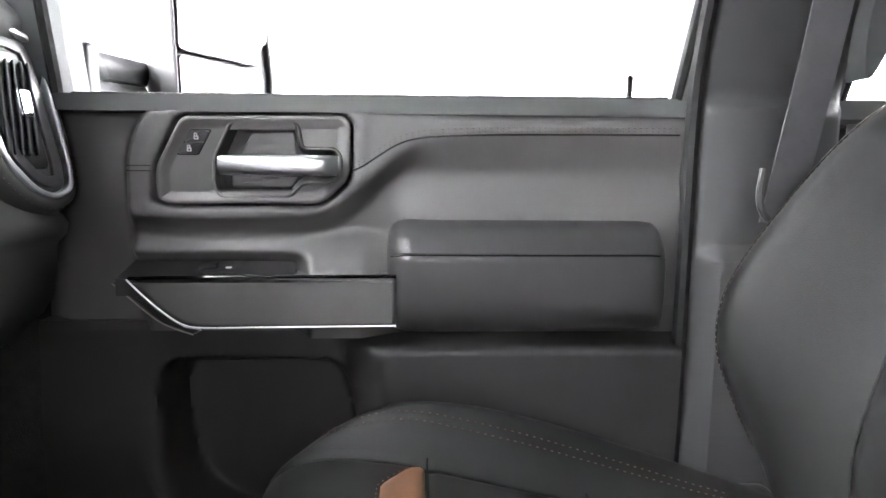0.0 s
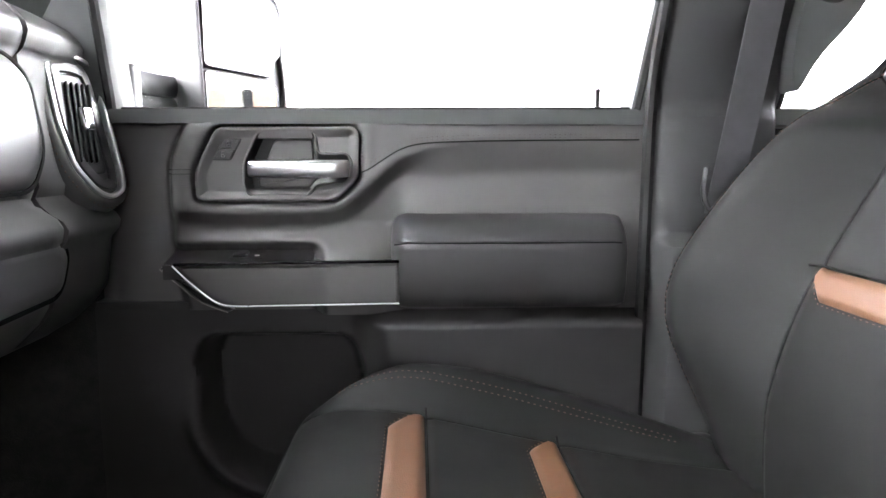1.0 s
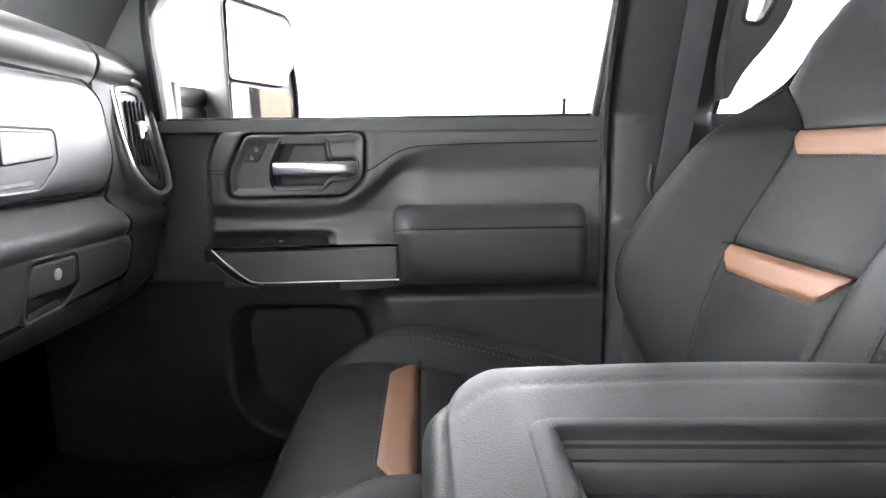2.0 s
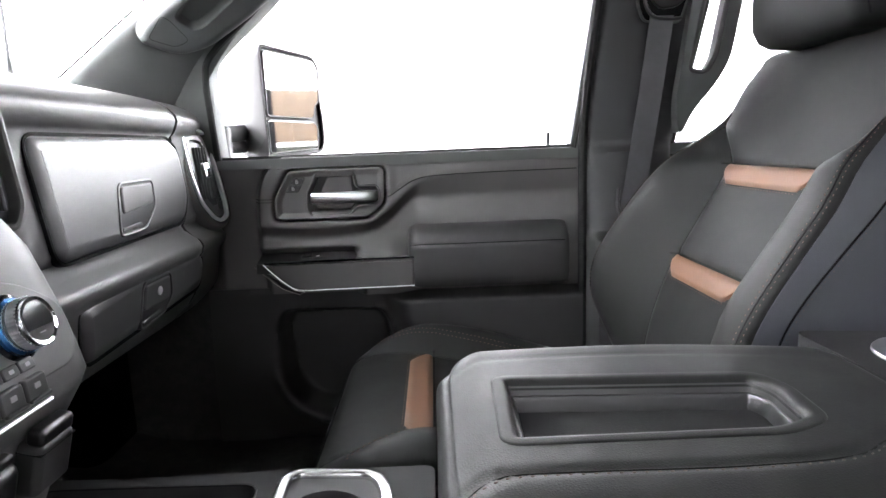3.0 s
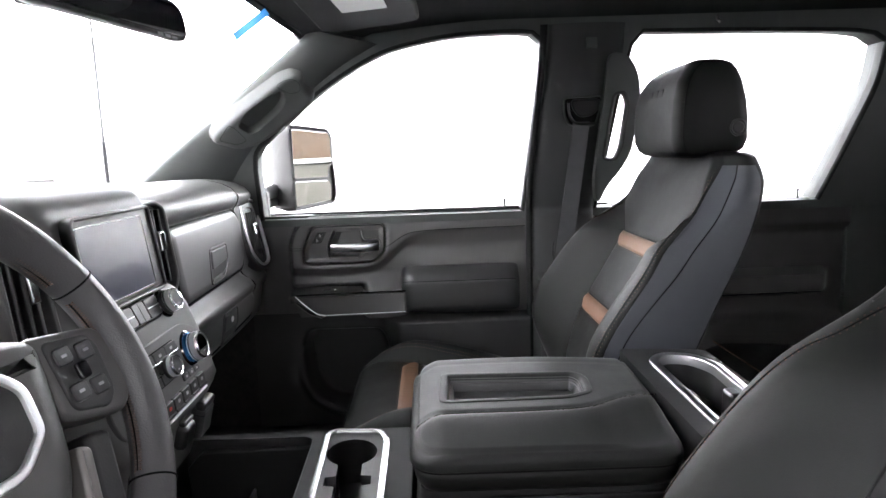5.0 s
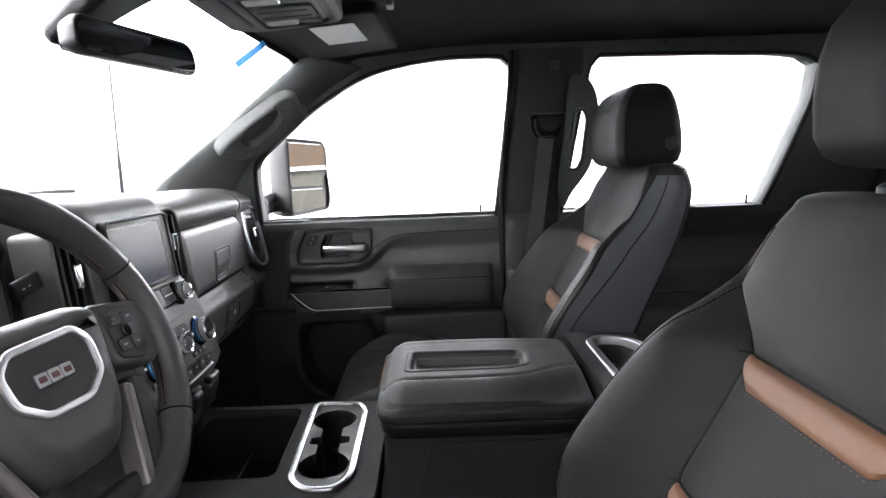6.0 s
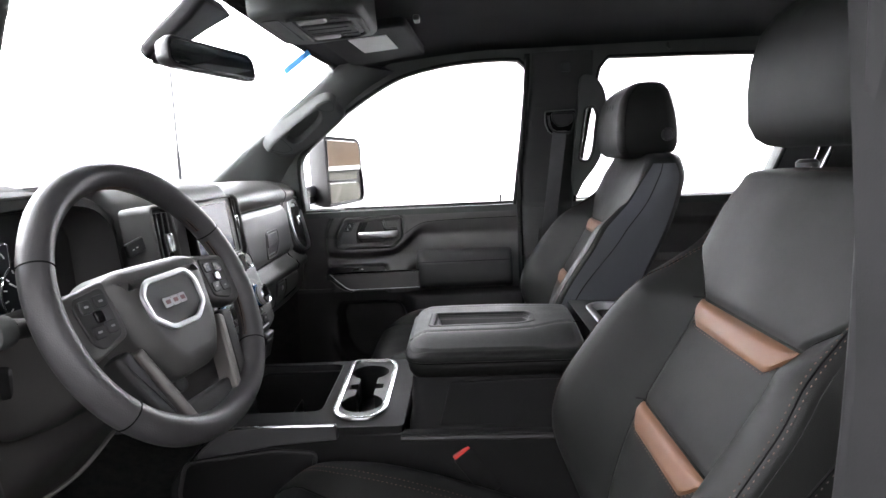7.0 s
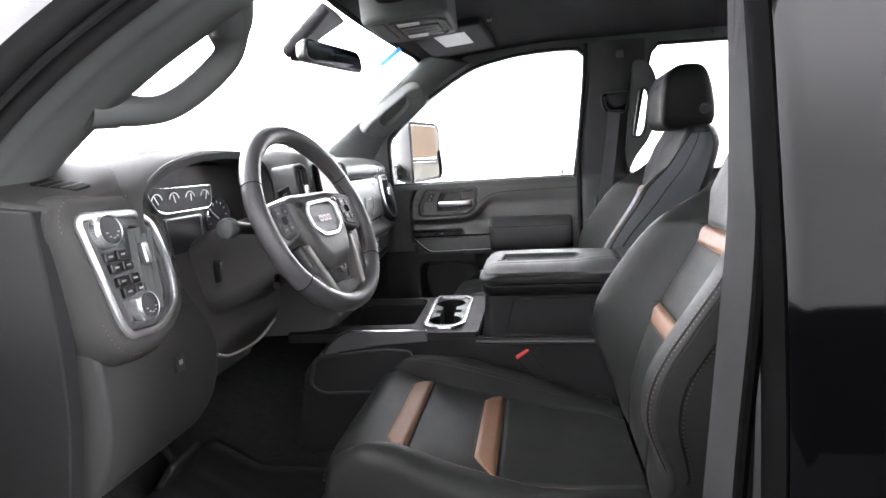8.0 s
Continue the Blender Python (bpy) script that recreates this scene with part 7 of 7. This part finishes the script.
vz = thing("sun_visor", (-0.04, 0.38, 1.89), "dark cloth sun visor folded up with a white card", "sun visor")
VF = frame_of((-0.045, 0.375, 1.884), (0.05, 1, 0.02), (0.99, -0.05, 0.07))
vo = rpoly([(-0.235, -0.100), (0.215, -0.120), (0.235, -0.09), (0.205, 0.105), (-0.225, 0.105)], 0.028, 5)
part("panel", slab(vo, VF, 0.010, 0.008, 0.010), CLOTH, vz, "dark cloth panel")
part("warning_card", slab(rect(0.190, 0.090, 0.004, 2, -0.060, 0.005), VF, 0.0115, 0.0005), WHITE, vz, "plain white card")
part("visor_clip", rbox(0.040, 0.014, 0.012, frame_of((0.075, 0.140, 1.888), (0, 1, 0), (1, 0, 0)), 0.004), HARD, vz, "grey plastic clip")
copy_thing(vz, pose(-0.04, -0.40, 1.89) @ Matrix.Diagonal((1, 1, 1, 1)))
tape = part("masking_tape", sheet(lambda u, v: V(-0.305, 0.465, 1.836).lerp(V(-0.235, 0.470, 1.886), u) + V(-0.004 - 0.009 * v, 0.004 * v, 0.013 * v), 8, 2, (0.001, 0, -0.001)), BLUE)
tagged(tape, "short strip of blue masking tape on the windscreen", "tape")
hook = part("coat_hook", tube([V(0.80, 0.70, 1.905), V(0.80, 0.695, 1.893), V(0.806, 0.69, 1.886)], 0.004, 8), HARD)
tagged(hook, "small grey coat hook on the headliner", "hook")

# grab handles on the windscreen pillars
GRAB_L = spline([V(-0.427, -0.800, 1.618), V(-0.411, -0.765, 1.617), V(-0.381, -0.745, 1.613), V(-0.348, -0.733, 1.617), V(-0.311, -0.722, 1.637), V(-0.275, -0.712, 1.667), V(-0.254, -0.710, 1.691), V(-0.247, -0.720, 1.722), V(-0.236, -0.740, 1.751), V(-0.224, -0.755, 1.772)], 5)
n = len(GRAB_L)
rad = [0.0205 + 0.008 * smooth(0.3, 0.0, i / (n - 1)) + 0.019 * smooth(0.62, 0.86, i / (n - 1)) for i in range(n)]
gh_ = part("pillar_grab_handle", tube(GRAB_L, rad, 16, flat=0.72), PILLAR, angle=60)
tagged(gh_, "dark grey moulded grab handle on the windscreen pillar", "grab handle", "pillar grab handles")
for a, b in ((0, 7), (n - 12, n)):
    part("handle_foot", tube(GRAB_L[a:b], [r + 0.0022 for r in rad[a:b]], 16, flat=0.72), PILLAR, gh_, angle=60)

BOSS = frame_of((-0.345, 0.735, 1.655), (0.752, -0.118, 0.649), (-0.600, -0.529, 0.600))
boss = rpoly([(-0.100, 0.074), (-0.074, 0.010), (-0.028, -0.018), (0.057, -0.034), (0.140, -0.042), (0.163, -0.032), (0.160, 0.0), (0.180, 0.026), (0.168, 0.044), (0.138, 0.056), (-0.02, 0.076), (-0.065, 0.080)], 0.022, 6)
SLOT = rpoly([(-0.026, 0.058), (-0.022, 0.022), (-0.002, 0.010), (0.070, 0.004), (0.104, 0.010), (0.122, 0.028), (0.120, 0.044), (0.080, 0.054), (0.016, 0.064)], 0.014, 5)
gr_ = part("pillar_grab_handle", dished(boss, [(-0.012, -0.060), (-0.008, -0.040), (-0.003, -0.020), (0.0, -0.010), (0.003, -0.004), (0.008, -0.0005), (0.013, 0.0)], inset(SLOT, -0.001), BOSS), PILLAR, angle=60)
tagged(gr_, "grey moulded grab handle with a finger slot on the windscreen pillar", "grab handle", "pillar grab handles")
part("finger_slot", loft([lift(inset(SLOT, d), BOSS, w) for d, w in ((-0.002, -0.0005), (0.0, 0.0004), (0.002, -0.001), (0.004, -0.005), (0.007, -0.022), (0.012, -0.030))], cap=False), PILLAR, gr_, "rounded finger slot", angle=60)
part("slot_floor", slab(inset(SLOT, 0.006), BOSS, -0.027, 0.001, 0.034), PILLAR, gr_)
part("cover_seam", collar(rpoly([(0.118, 0.058), (0.128, 0.018), (0.150, 0.004), (0.166, 0.022), (0.160, 0.042), (0.140, 0.054)], 0.010, 5), BOSS, 0.0008, 0.0003, 0.0002, 0.002), SEAM, gr_)
part("cover_seam", collar(rpoly([(-0.082, 0.066), (-0.062, 0.024), (-0.036, 0.014), (-0.030, 0.060), (-0.034, 0.074)], 0.010, 5), BOSS, 0.0008, 0.0003, 0.0002, 0.002), SEAM, gr_)

# ---- rear of the cab ----
def rear_depth(x, z):
    p = 0.018 * smooth(1.33, 1.36, z) - 0.03 * smooth(1.41, 1.432, z) ** 2
    p += 0.055 * smooth(1.150, 1.170, z) * smooth(1.232, 1.218, z) * smooth(0.66, 0.72, x) * smooth(1.24, 1.18, x)
    p += 0.02 * smooth(1.10, 1.07, z)
    return p


rd = thing("door_2", (0.95, 0.95, 0.82), "closed rear passenger door with dark vinyl trim", "door", kind="structure")
part("trim_panel", sheet(lambda u, v: (0.60 + 0.68 * u, 0.872 - rear_depth(0.60 + 0.68 * u, 0.815 + 0.617 * v), 0.815 + 0.617 * v), 50, 80, (0, 0.06, 0)), DOORSKIN, rd, "dark grey moulded vinyl trim panel")
part("rear_corner_trim", sheet(lambda u, v: (1.275 + 0.48 * u, 0.868 - 0.012 * math.sin(math.pi * v), 0.815 + 0.617 * v), 10, 20, (0, 0.06, 0)), PILLAR, rd, "dark corner trim behind the rear door")
part("door_handle", rbox(0.12, 0.022, 0.014, frame_of((0.80, 0.846, 1.335), (1, 0, 0), (0, 0, 1)), 0.005), SATIN, rd, "satin chrome inner handle")
part("chrome_strip", tube([V(0.70, 0.815, 1.165), V(1.18, 0.815, 1.168)], 0.002, 6), CHROME, rd)
part("lock_pin", lathe([(0.0038, 0), (0.0036, 0.020), (0.0042, 0.026), (0.001, 0.030)], frame_of((1.135, 0.878, 1.430), (1, 0, 0), (0, 1, 0)), 12), DARKPL, rd, "black lock pin")
part("outer_skin", rbox(0.90, 0.62, 0.05, frame_of((0.86, 0.985, 1.12), (1, 0, 0), (0, 0, 1)), 0.02), PAINT, rd, "gloss black painted outer skin")

rs = thing("rear_seat", (1.2, 0.0, 0.82), "black leather rear bench with brown piping", "car seat")
RC = [(0.800, 0.985, 0.93), (0.806, 1.010, 0.915), (0.83, 1.035, 0.90), (0.88, 1.050, 0.89), (1.0, 1.045, 0.89), (1.2, 1.020, 0.89), (1.36, 1.005, 0.90)]


def bench_ring(x, zt, zl):
    pts = []
    for i in range(41):
        y = -0.80 + 1.60 * i / 40
        q = abs(y) / 0.80
        dip = 0.012 * math.exp(-((abs(y) - 0.30) / 0.02) ** 2)
        pts.append(V(x, y, zt - dip - 0.03 * smooth(0.93, 1.0, q)))
    return pts + [V(x, 0.80, zl), V(x, 0.4, zl), V(x, -0.4, zl), V(x, -0.80, zl)]


part("cushion", loft([bench_ring(*r) for r in RC]), LEATHER, rs, "black leather bench cushion", angle=60)
part("piping", tube([V(0.858, -0.78 + 1.56 * i / 40, 1.0445 - 0.012 * math.exp(-((abs(-0.78 + 1.56 * i / 40) - 0.30) / 0.02) ** 2)) for i in range(41)], 0.0022, 6), THREAD, rs, "brown piping")
part("piping", tube([V(0.93 + 0.28 * i / 20, 0.52, 1.0515 - 0.034 * (i / 20) ** 1.4) for i in range(21)], 0.0022, 6), THREAD, rs, "brown piping")
RB = [(0.99, 1.34, 1.52), (1.05, 1.33, 1.54), (1.20, 1.36, 1.58), (1.40, 1.42, 1.62), (1.55, 1.47, 1.64), (1.62, 1.50, 1.645), (1.64, 1.53, 1.63)]
part("backrest", loft([[V(p[0], p[1], z) for p in rpoly([(x0, -0.78), (x1, -0.78), (x1, 0.78), (x0, 0.78)], 0.04, 5)] for z, x0, x1 in RB]), LEATHER, rs, "black leather bench backrest", angle=60)
part("bench_base", rbox(0.50, 1.50, 0.08, frame_of((1.10, 0, 0.85), (1, 0, 0), (0, 1, 0)), 0.01), DARKPL, rs)
for y in (-0.46, 0.0, 0.46):
    part("headrest", rbox(0.10, 0.26 if y else 0.20, 0.14, frame_of((1.57, y, 1.715), (1, 0, 0), (0, 1, 0)), 0.035), LEATHER, rs, "black leather headrest")
    for s in (-0.05, 0.05):
        part("headrest_post", tube([V(1.57, y + s, 1.62), V(1.57, y + s, 1.66)], 0.006, 8), CHROME, rs)

# ---- outside ----
mr = thing("door_mirror", (-0.42, 0.93, 1.43), "tall black tow mirror on the passenger door", "mirror")
MP1, MP2 = V(-0.369, 1.12, 0), V(-0.258, 1.32, 0)
mx = (MP2 - MP1).normalized()
MF = frame_of((MP1 + MP2) / 2 + V(0, 0, 1.560), mx, (-0.02, 0, 1))
shape = rpoly([(-0.112, -0.138), (0.100, -0.128), (0.116, -0.10), (0.116, -0.045), (0.108, 0.02), (0.112, 0.10), (0.092, 0.130), (-0.105, 0.140), (-0.114, 0.12)], 0.016, 4)
rings = [lift(inset(shape, 0.03), MF, -0.105), lift(inset(shape, 0.010), MF, -0.085), lift(inset(shape, -0.002), MF, -0.03), lift(shape, MF, 0.004), lift(inset(shape, 0.004), MF, 0.008), lift(inset(shape, 0.008), MF, 0.006), lift(inset(shape, 0.008), MF, -0.004)]
part("housing", loft(rings), HARD, mr, "dark textured mirror housing", angle=50)
main_o = rpoly([(-0.100, -0.032), (0.072, -0.034), (0.080, 0.0), (0.098, 0.012), (0.100, 0.095), (0.084, 0.116), (-0.096, 0.124)], 0.010, 4)
part("mirror_glass", slab(main_o, MF, 0.0065, 0.001, 0.004), MIRRORLOW, mr, "large flat mirror glass", angle=4)
part("glass_rim", collar(inset(main_o, -0.003), MF, 0.003, 0.008, 0.001), DARKPL, mr)
sml = rpoly([(-0.100, -0.124), (0.080, -0.115), (0.086, -0.060), (0.070, -0.046), (-0.100, -0.043)], 0.010, 4)
part("mirror_glass", slab(sml, MF, 0.0065, 0.001, 0.004), MIRRORLOW, mr, "small lower mirror glass", angle=4)
part("glass_rim", collar(inset(sml, -0.003), MF, 0.003, 0.008, 0.001), DARKPL, mr)
part("arm", tube([V(-0.435, 0.92, 1.47), V(-0.440, 1.02, 1.485), V(-0.430, 1.16, 1.49)], 0.022, 10, flat=0.7), DARKPL, mr, "black mirror arm")
part("arm", tube([V(-0.435, 0.92, 1.455), V(-0.445, 1.02, 1.450), V(-0.430, 1.16, 1.455)], 0.016, 10, flat=0.7), DARKPL, mr, "black mirror arm")
part("arm_foot", rbox(0.09, 0.10, 0.03, frame_of((-0.435, 0.935, 1.45), (1, 0, 0), (0, 0, 1)), 0.01), DARKPL, mr)

an = thing("antenna", (-0.88, 1.0, 1.36), "thin black whip antenna on the front wing", "antenna")
part("base", lathe([(0.020, 0), (0.018, 0.02), (0.009, 0.05), (0.007, 0.10), (0.0065, 0.29), (0.003, 0.32)], frame_of((-0.884, 1.0, 1.36), (1, 0, 0), (0, 1, 0)), 16), DARKPL, an)
part("mast", tube([V(-0.884, 1.0, 1.66), V(-0.880, 1.0, 2.12)], 0.0042, 6), DARKPL, an)

tb = thing("truck_body", (-1.4, 0, 0.4), "gloss black painted truck body around the cab", "truck")
part("front_wing", rbox(1.55, 0.32, 0.62, frame_of((-1.42, 0.86, 1.07), (1, 0, 0), (0, 1, 0)), 0.06), PAINT, tb, "gloss black front wing")
part("front_wing", rbox(1.55, 0.32, 0.62, frame_of((-1.42, -0.86, 1.07), (1, 0, 0), (0, 1, 0)), 0.06), PAINT, tb, "gloss black front wing")
part("bonnet", rbox(1.50, 1.50, 0.30, frame_of((-1.44, 0, 1.24), (1, 0, 0), (0, 1, 0)), 0.06), PAINT, tb, "gloss black bonnet")
part("sill", rbox(2.6, 0.14, 0.16, frame_of((0.55, -0.96, 0.74), (1, 0, 0), (0, 1, 0)), 0.03), PAINT, tb, "gloss black sill")
part("sill", rbox(2.6, 0.14, 0.16, frame_of((0.55, 0.96, 0.74), (1, 0, 0), (0, 1, 0)), 0.03), PAINT, tb, "gloss black sill")
for y in (-0.42, 0.42):
    part("frame_rail", rbox(4.9, 0.08, 0.16, frame_of((0.45, y, 0.62), (1, 0, 0), (0, 1, 0)), 0.012), DARKPL, tb, "black chassis rail")
for x in (-1.45, 2.35):
    part("axle", tube([V(x, -0.80, 0.40), V(x, 0.80, 0.40)], 0.045, 12), DARKPL, tb, "black axle")
    part("spring", rbox(0.90, 0.9, 0.07, frame_of((x, 0, 0.50), (1, 0, 0), (0, 1, 0)), 0.012), DARKPL, tb)
    for s in (-1, 1):
        wf = frame_of((x, s * 0.74, 0.40), (1, 0, 0), (0, 0, -s))
        ty = part("wheel", lathe([(0.22, 0.0), (0.36, 0.0), (0.395, 0.03), (0.40, 0.06), (0.40, 0.18), (0.395, 0.21), (0.36, 0.24), (0.24, 0.235), (0.22, 0.20)], wf, 40), RUBBER, tb, "black rubber tyre")
        part("rim", lathe([(0.225, 0.10), (0.225, 0.225), (0.20, 0.215), (0.17, 0.17), (0.08, 0.19), (0.07, 0.21), (0.0, 0.21)], wf, 40), SATIN, ty, "satin metal rim")
rdoor = thing("rear_door", (0.9, -1.0, 0.8), "closed gloss black rear door of the truck", "truck door")


def skin_pt(u, v, x0=0.390, x1=0.56):
    x = x0 + (x1 - x0) * u
    z = 0.80 + 1.14 * v
    y = -1.030 - 0.022 * math.sin(math.pi * min(1, max(0, (z - 0.80) / 0.66))) + 0.105 * (math.sqrt((z - 1.44) ** 2 + 0.0025) + z - 1.44)
    return (x, y + 0.006 * smooth(0.406, 0.390, x) ** 2, z)


part("door_frame_skin", sheet(skin_pt, 24, 70, (0, 0.04, 0)), PAINT, rdoor, "gloss black painted front edge of the door")
part("door_skin", sheet(lambda u, v: skin_pt(u, v * 0.555, 0.56, 1.384), 30, 50, (0, 0.05, 0)), PAINT, rdoor, "gloss black painted door skin")


def turned_in(u, v):
    p = Vector(skin_pt(0, v))
    return (0.3885 - 0.004 * math.sin(math.pi * u), p.y + 0.005 + 0.060 * u, p.z)


# Added strip that covers the skin's bright front edge.
part("door_edge", sheet(turned_in, 8, 60, (0.012, 0, 0)), NEARBLACK, rdoor, "black strip added to darken the door's edge")


def edge_pt(u, v):
    z = 0.80 + 1.14 * v
    x = 0.385 + (0.05 if z > 1.44 else 0.08) * (z - 1.44) + 0.022 * u
    return (x, -0.885 - 0.062 * u - 0.006 * math.sin(math.pi * u) ** 0.7 + 0.105 * (math.sqrt((z - 1.44) ** 2 + 0.0025) + z - 1.44), z)


part("pillar_edge", sheet(edge_pt, 12, 60, (0.02, 0.01, 0)), JAMB, tb, "dark grey textured pillar trim strip")
rw = [(p[0] + (0.02 if p[0] < 0.9 else 0), p[1]) for p in WIN_REAR]
up = rpoly([(0.45, 1.428), (1.70, 1.428), (1.62, 1.86), (1.45, 1.93), (0.47, 1.955), (0.465, 1.90)], 0.02, 4)
part("window_frame", mirror(fill_holes([tuple(p) for p in up], [rw], 0.985, 1.022, tumble)), PIANO, rdoor, "gloss black window frame", angle=25)
gp = part("window_pane", mirror(glass("g", grow(rw, 0.006), 0.990)), GLASS, rdoor, "dark clear rear glass")
gp.visible_shadow = False
part("rear_quarter", rbox(0.45, 0.06, 0.64, frame_of((1.62, -1.02, 1.12), (1, 0, 0), (0, 1, 0)), 0.025), PAINT, tb, "gloss black rear quarter")
part("jamb_flange", tube(spline([V(0.352, -0.975, 0.86), V(0.370, -0.982, 1.2), V(0.387, -0.978, 1.42), V(0.399, -0.935, 1.66), V(0.408, -0.895, 1.86)], 5), 0.007, 8), NEARBLACK, tb, "black rubber jamb strip")

# building behind the truck, seen in the door mirror
# Driver's door out of view, added open to block low light from the front.
dd = thing("driver_door", (-0.58, -1.02, 0.80), "open driver's door with dark vinyl trim and clear glass", "truck door")
DD = frame_of((-0.575, -1.000, 0.0), (-0.26, -0.965, 0), (0, 0, 1))  # runs outwards from the hinge


def dd_pt(u, v):
    z = 0.84 + 0.59 * v
    return DD @ V(0.03 + 0.97 * u, z, -0.02 - 0.03 * smooth(0.3, 0.5, v) * smooth(0.75, 0.6, v) * smooth(0.1, 0.3, u))


part("trim_panel", sheet(dd_pt, 24, 24, tuple(DD.to_3x3() @ V(0, 0, 0.05))), DOORSKIN, dd, "dark grey moulded vinyl trim panel")
part("door_skin", sheet(lambda u, v: DD @ V(0.0 + 1.02 * u, 0.80 + 0.63 * v, 0.10 + 0.02 * math.sin(math.pi * v)), 20, 20, tuple(DD.to_3x3() @ V(0, 0, -0.06))), PAINT, dd, "gloss black painted door skin")
part("window_frame", tube(spline([DD @ V(0.10, 1.43, 0.03), DD @ V(0.30, 1.68, 0.03), DD @ V(0.55, 1.86, 0.03), DD @ V(0.92, 1.88, 0.03), DD @ V(0.99, 1.80, 0.03), DD @ V(0.97, 1.43, 0.03)], 6), 0.022, 10), PAINT, dd, "gloss black window frame")
part("hinge", rbox(0.05, 0.03, 0.08, frame_of((-0.585, -0.985, 1.02), (1, 0, 0), (0, 1, 0)), 0.006), DARKPL, dd)
part("hinge", rbox(0.05, 0.03, 0.08, frame_of((-0.585, -0.985, 1.32), (1, 0, 0), (0, 1, 0)), 0.006), DARKPL, dd)

gw = thing("garage_building", (7.6, 4.0, 0.0), "beige garage wall with brown panels and pale frames", "building")
part("wall", rbox(0.20, 7.0, 2.60, frame_of((7.7, 3.0, 1.30), (1, 0, 0), (0, 1, 0)), 0.02), MORTAR, gw, "beige painted wall")
for y in even(0.4, 5.6, 4):
    part("panel", rbox(0.05, 1.02, 0.80, frame_of((7.585, y - 0.2, 2.18), (1, 0, 0), (0, 1, 0)), 0.01), BROWN, gw, "brown wooden panel")
    part("panel_rail", rbox(0.08, 1.12, 0.07, frame_of((7.575, y - 0.2, 1.74), (1, 0, 0), (0, 1, 0)), 0.01), CEILPAINT, gw, "pale rail")
    part("panel", rbox(0.05, 0.90, 0.70, frame_of((7.585, y, 0.60), (1, 0, 0), (0, 1, 0)), 0.01), BROWN, gw, "brown wooden panel")
    part("post", rbox(0.10, 0.12, 2.60, frame_of((7.56, y + 0.63, 1.30), (1, 0, 0), (0, 1, 0)), 0.01), DARKWALL, gw, "dark post")

# Unseen wall, added to dim the driver's side and grey the door's reflection.
dw = part("wall_booth", rbox(16.0, 0.2, 3.10, frame_of((1.0, -4.6, 2.85), (1, 0, 0), (0, 1, 0)), 0.02), BOOTHWALL)
# Its dark base turns the reflection in the lower door black.
part("wall_base", rbox(16.0, 0.24, 1.30, frame_of((1.0, -4.6, 0.65), (1, 0, 0), (0, 1, 0)), 0.02), DARKWALL, dw, "dark lower band added for dark reflections")
# White walls added past the windows, so that less light comes in low.
wf = part("wall_booth_front", rbox(0.2, 12.0, 3.2, frame_of((-7.0, 1.5, 1.6), (1, 0, 0), (0, 1, 0)), 0.02), WHITEWALL)
tagged(wf, "white wall added in front to weaken low light", "wall", kind="structure")
wside = part("wall_booth_side", rbox(16.0, 0.2, 3.2, frame_of((1.0, 7.5, 1.6), (1, 0, 0), (0, 1, 0)), 0.02), WHITEWALL)
tagged(wside, "white wall added beyond the passenger side to weaken low light", "wall", kind="structure")
# Unseen ceiling, added to hold back light from overhead.
bc = part("ceiling_booth", rbox(5.2, 9.2, 0.12, frame_of((0.9, 1.0, 3.6), (1, 0, 0), (0, 1, 0)), 0.02), CEILPAINT)
tagged(bc, "pale grey ceiling added out of view to hold back light", "ceiling", kind="structure")
tagged(dw, "grey wall added out of view beside the driver's door", "wall", kind="structure")
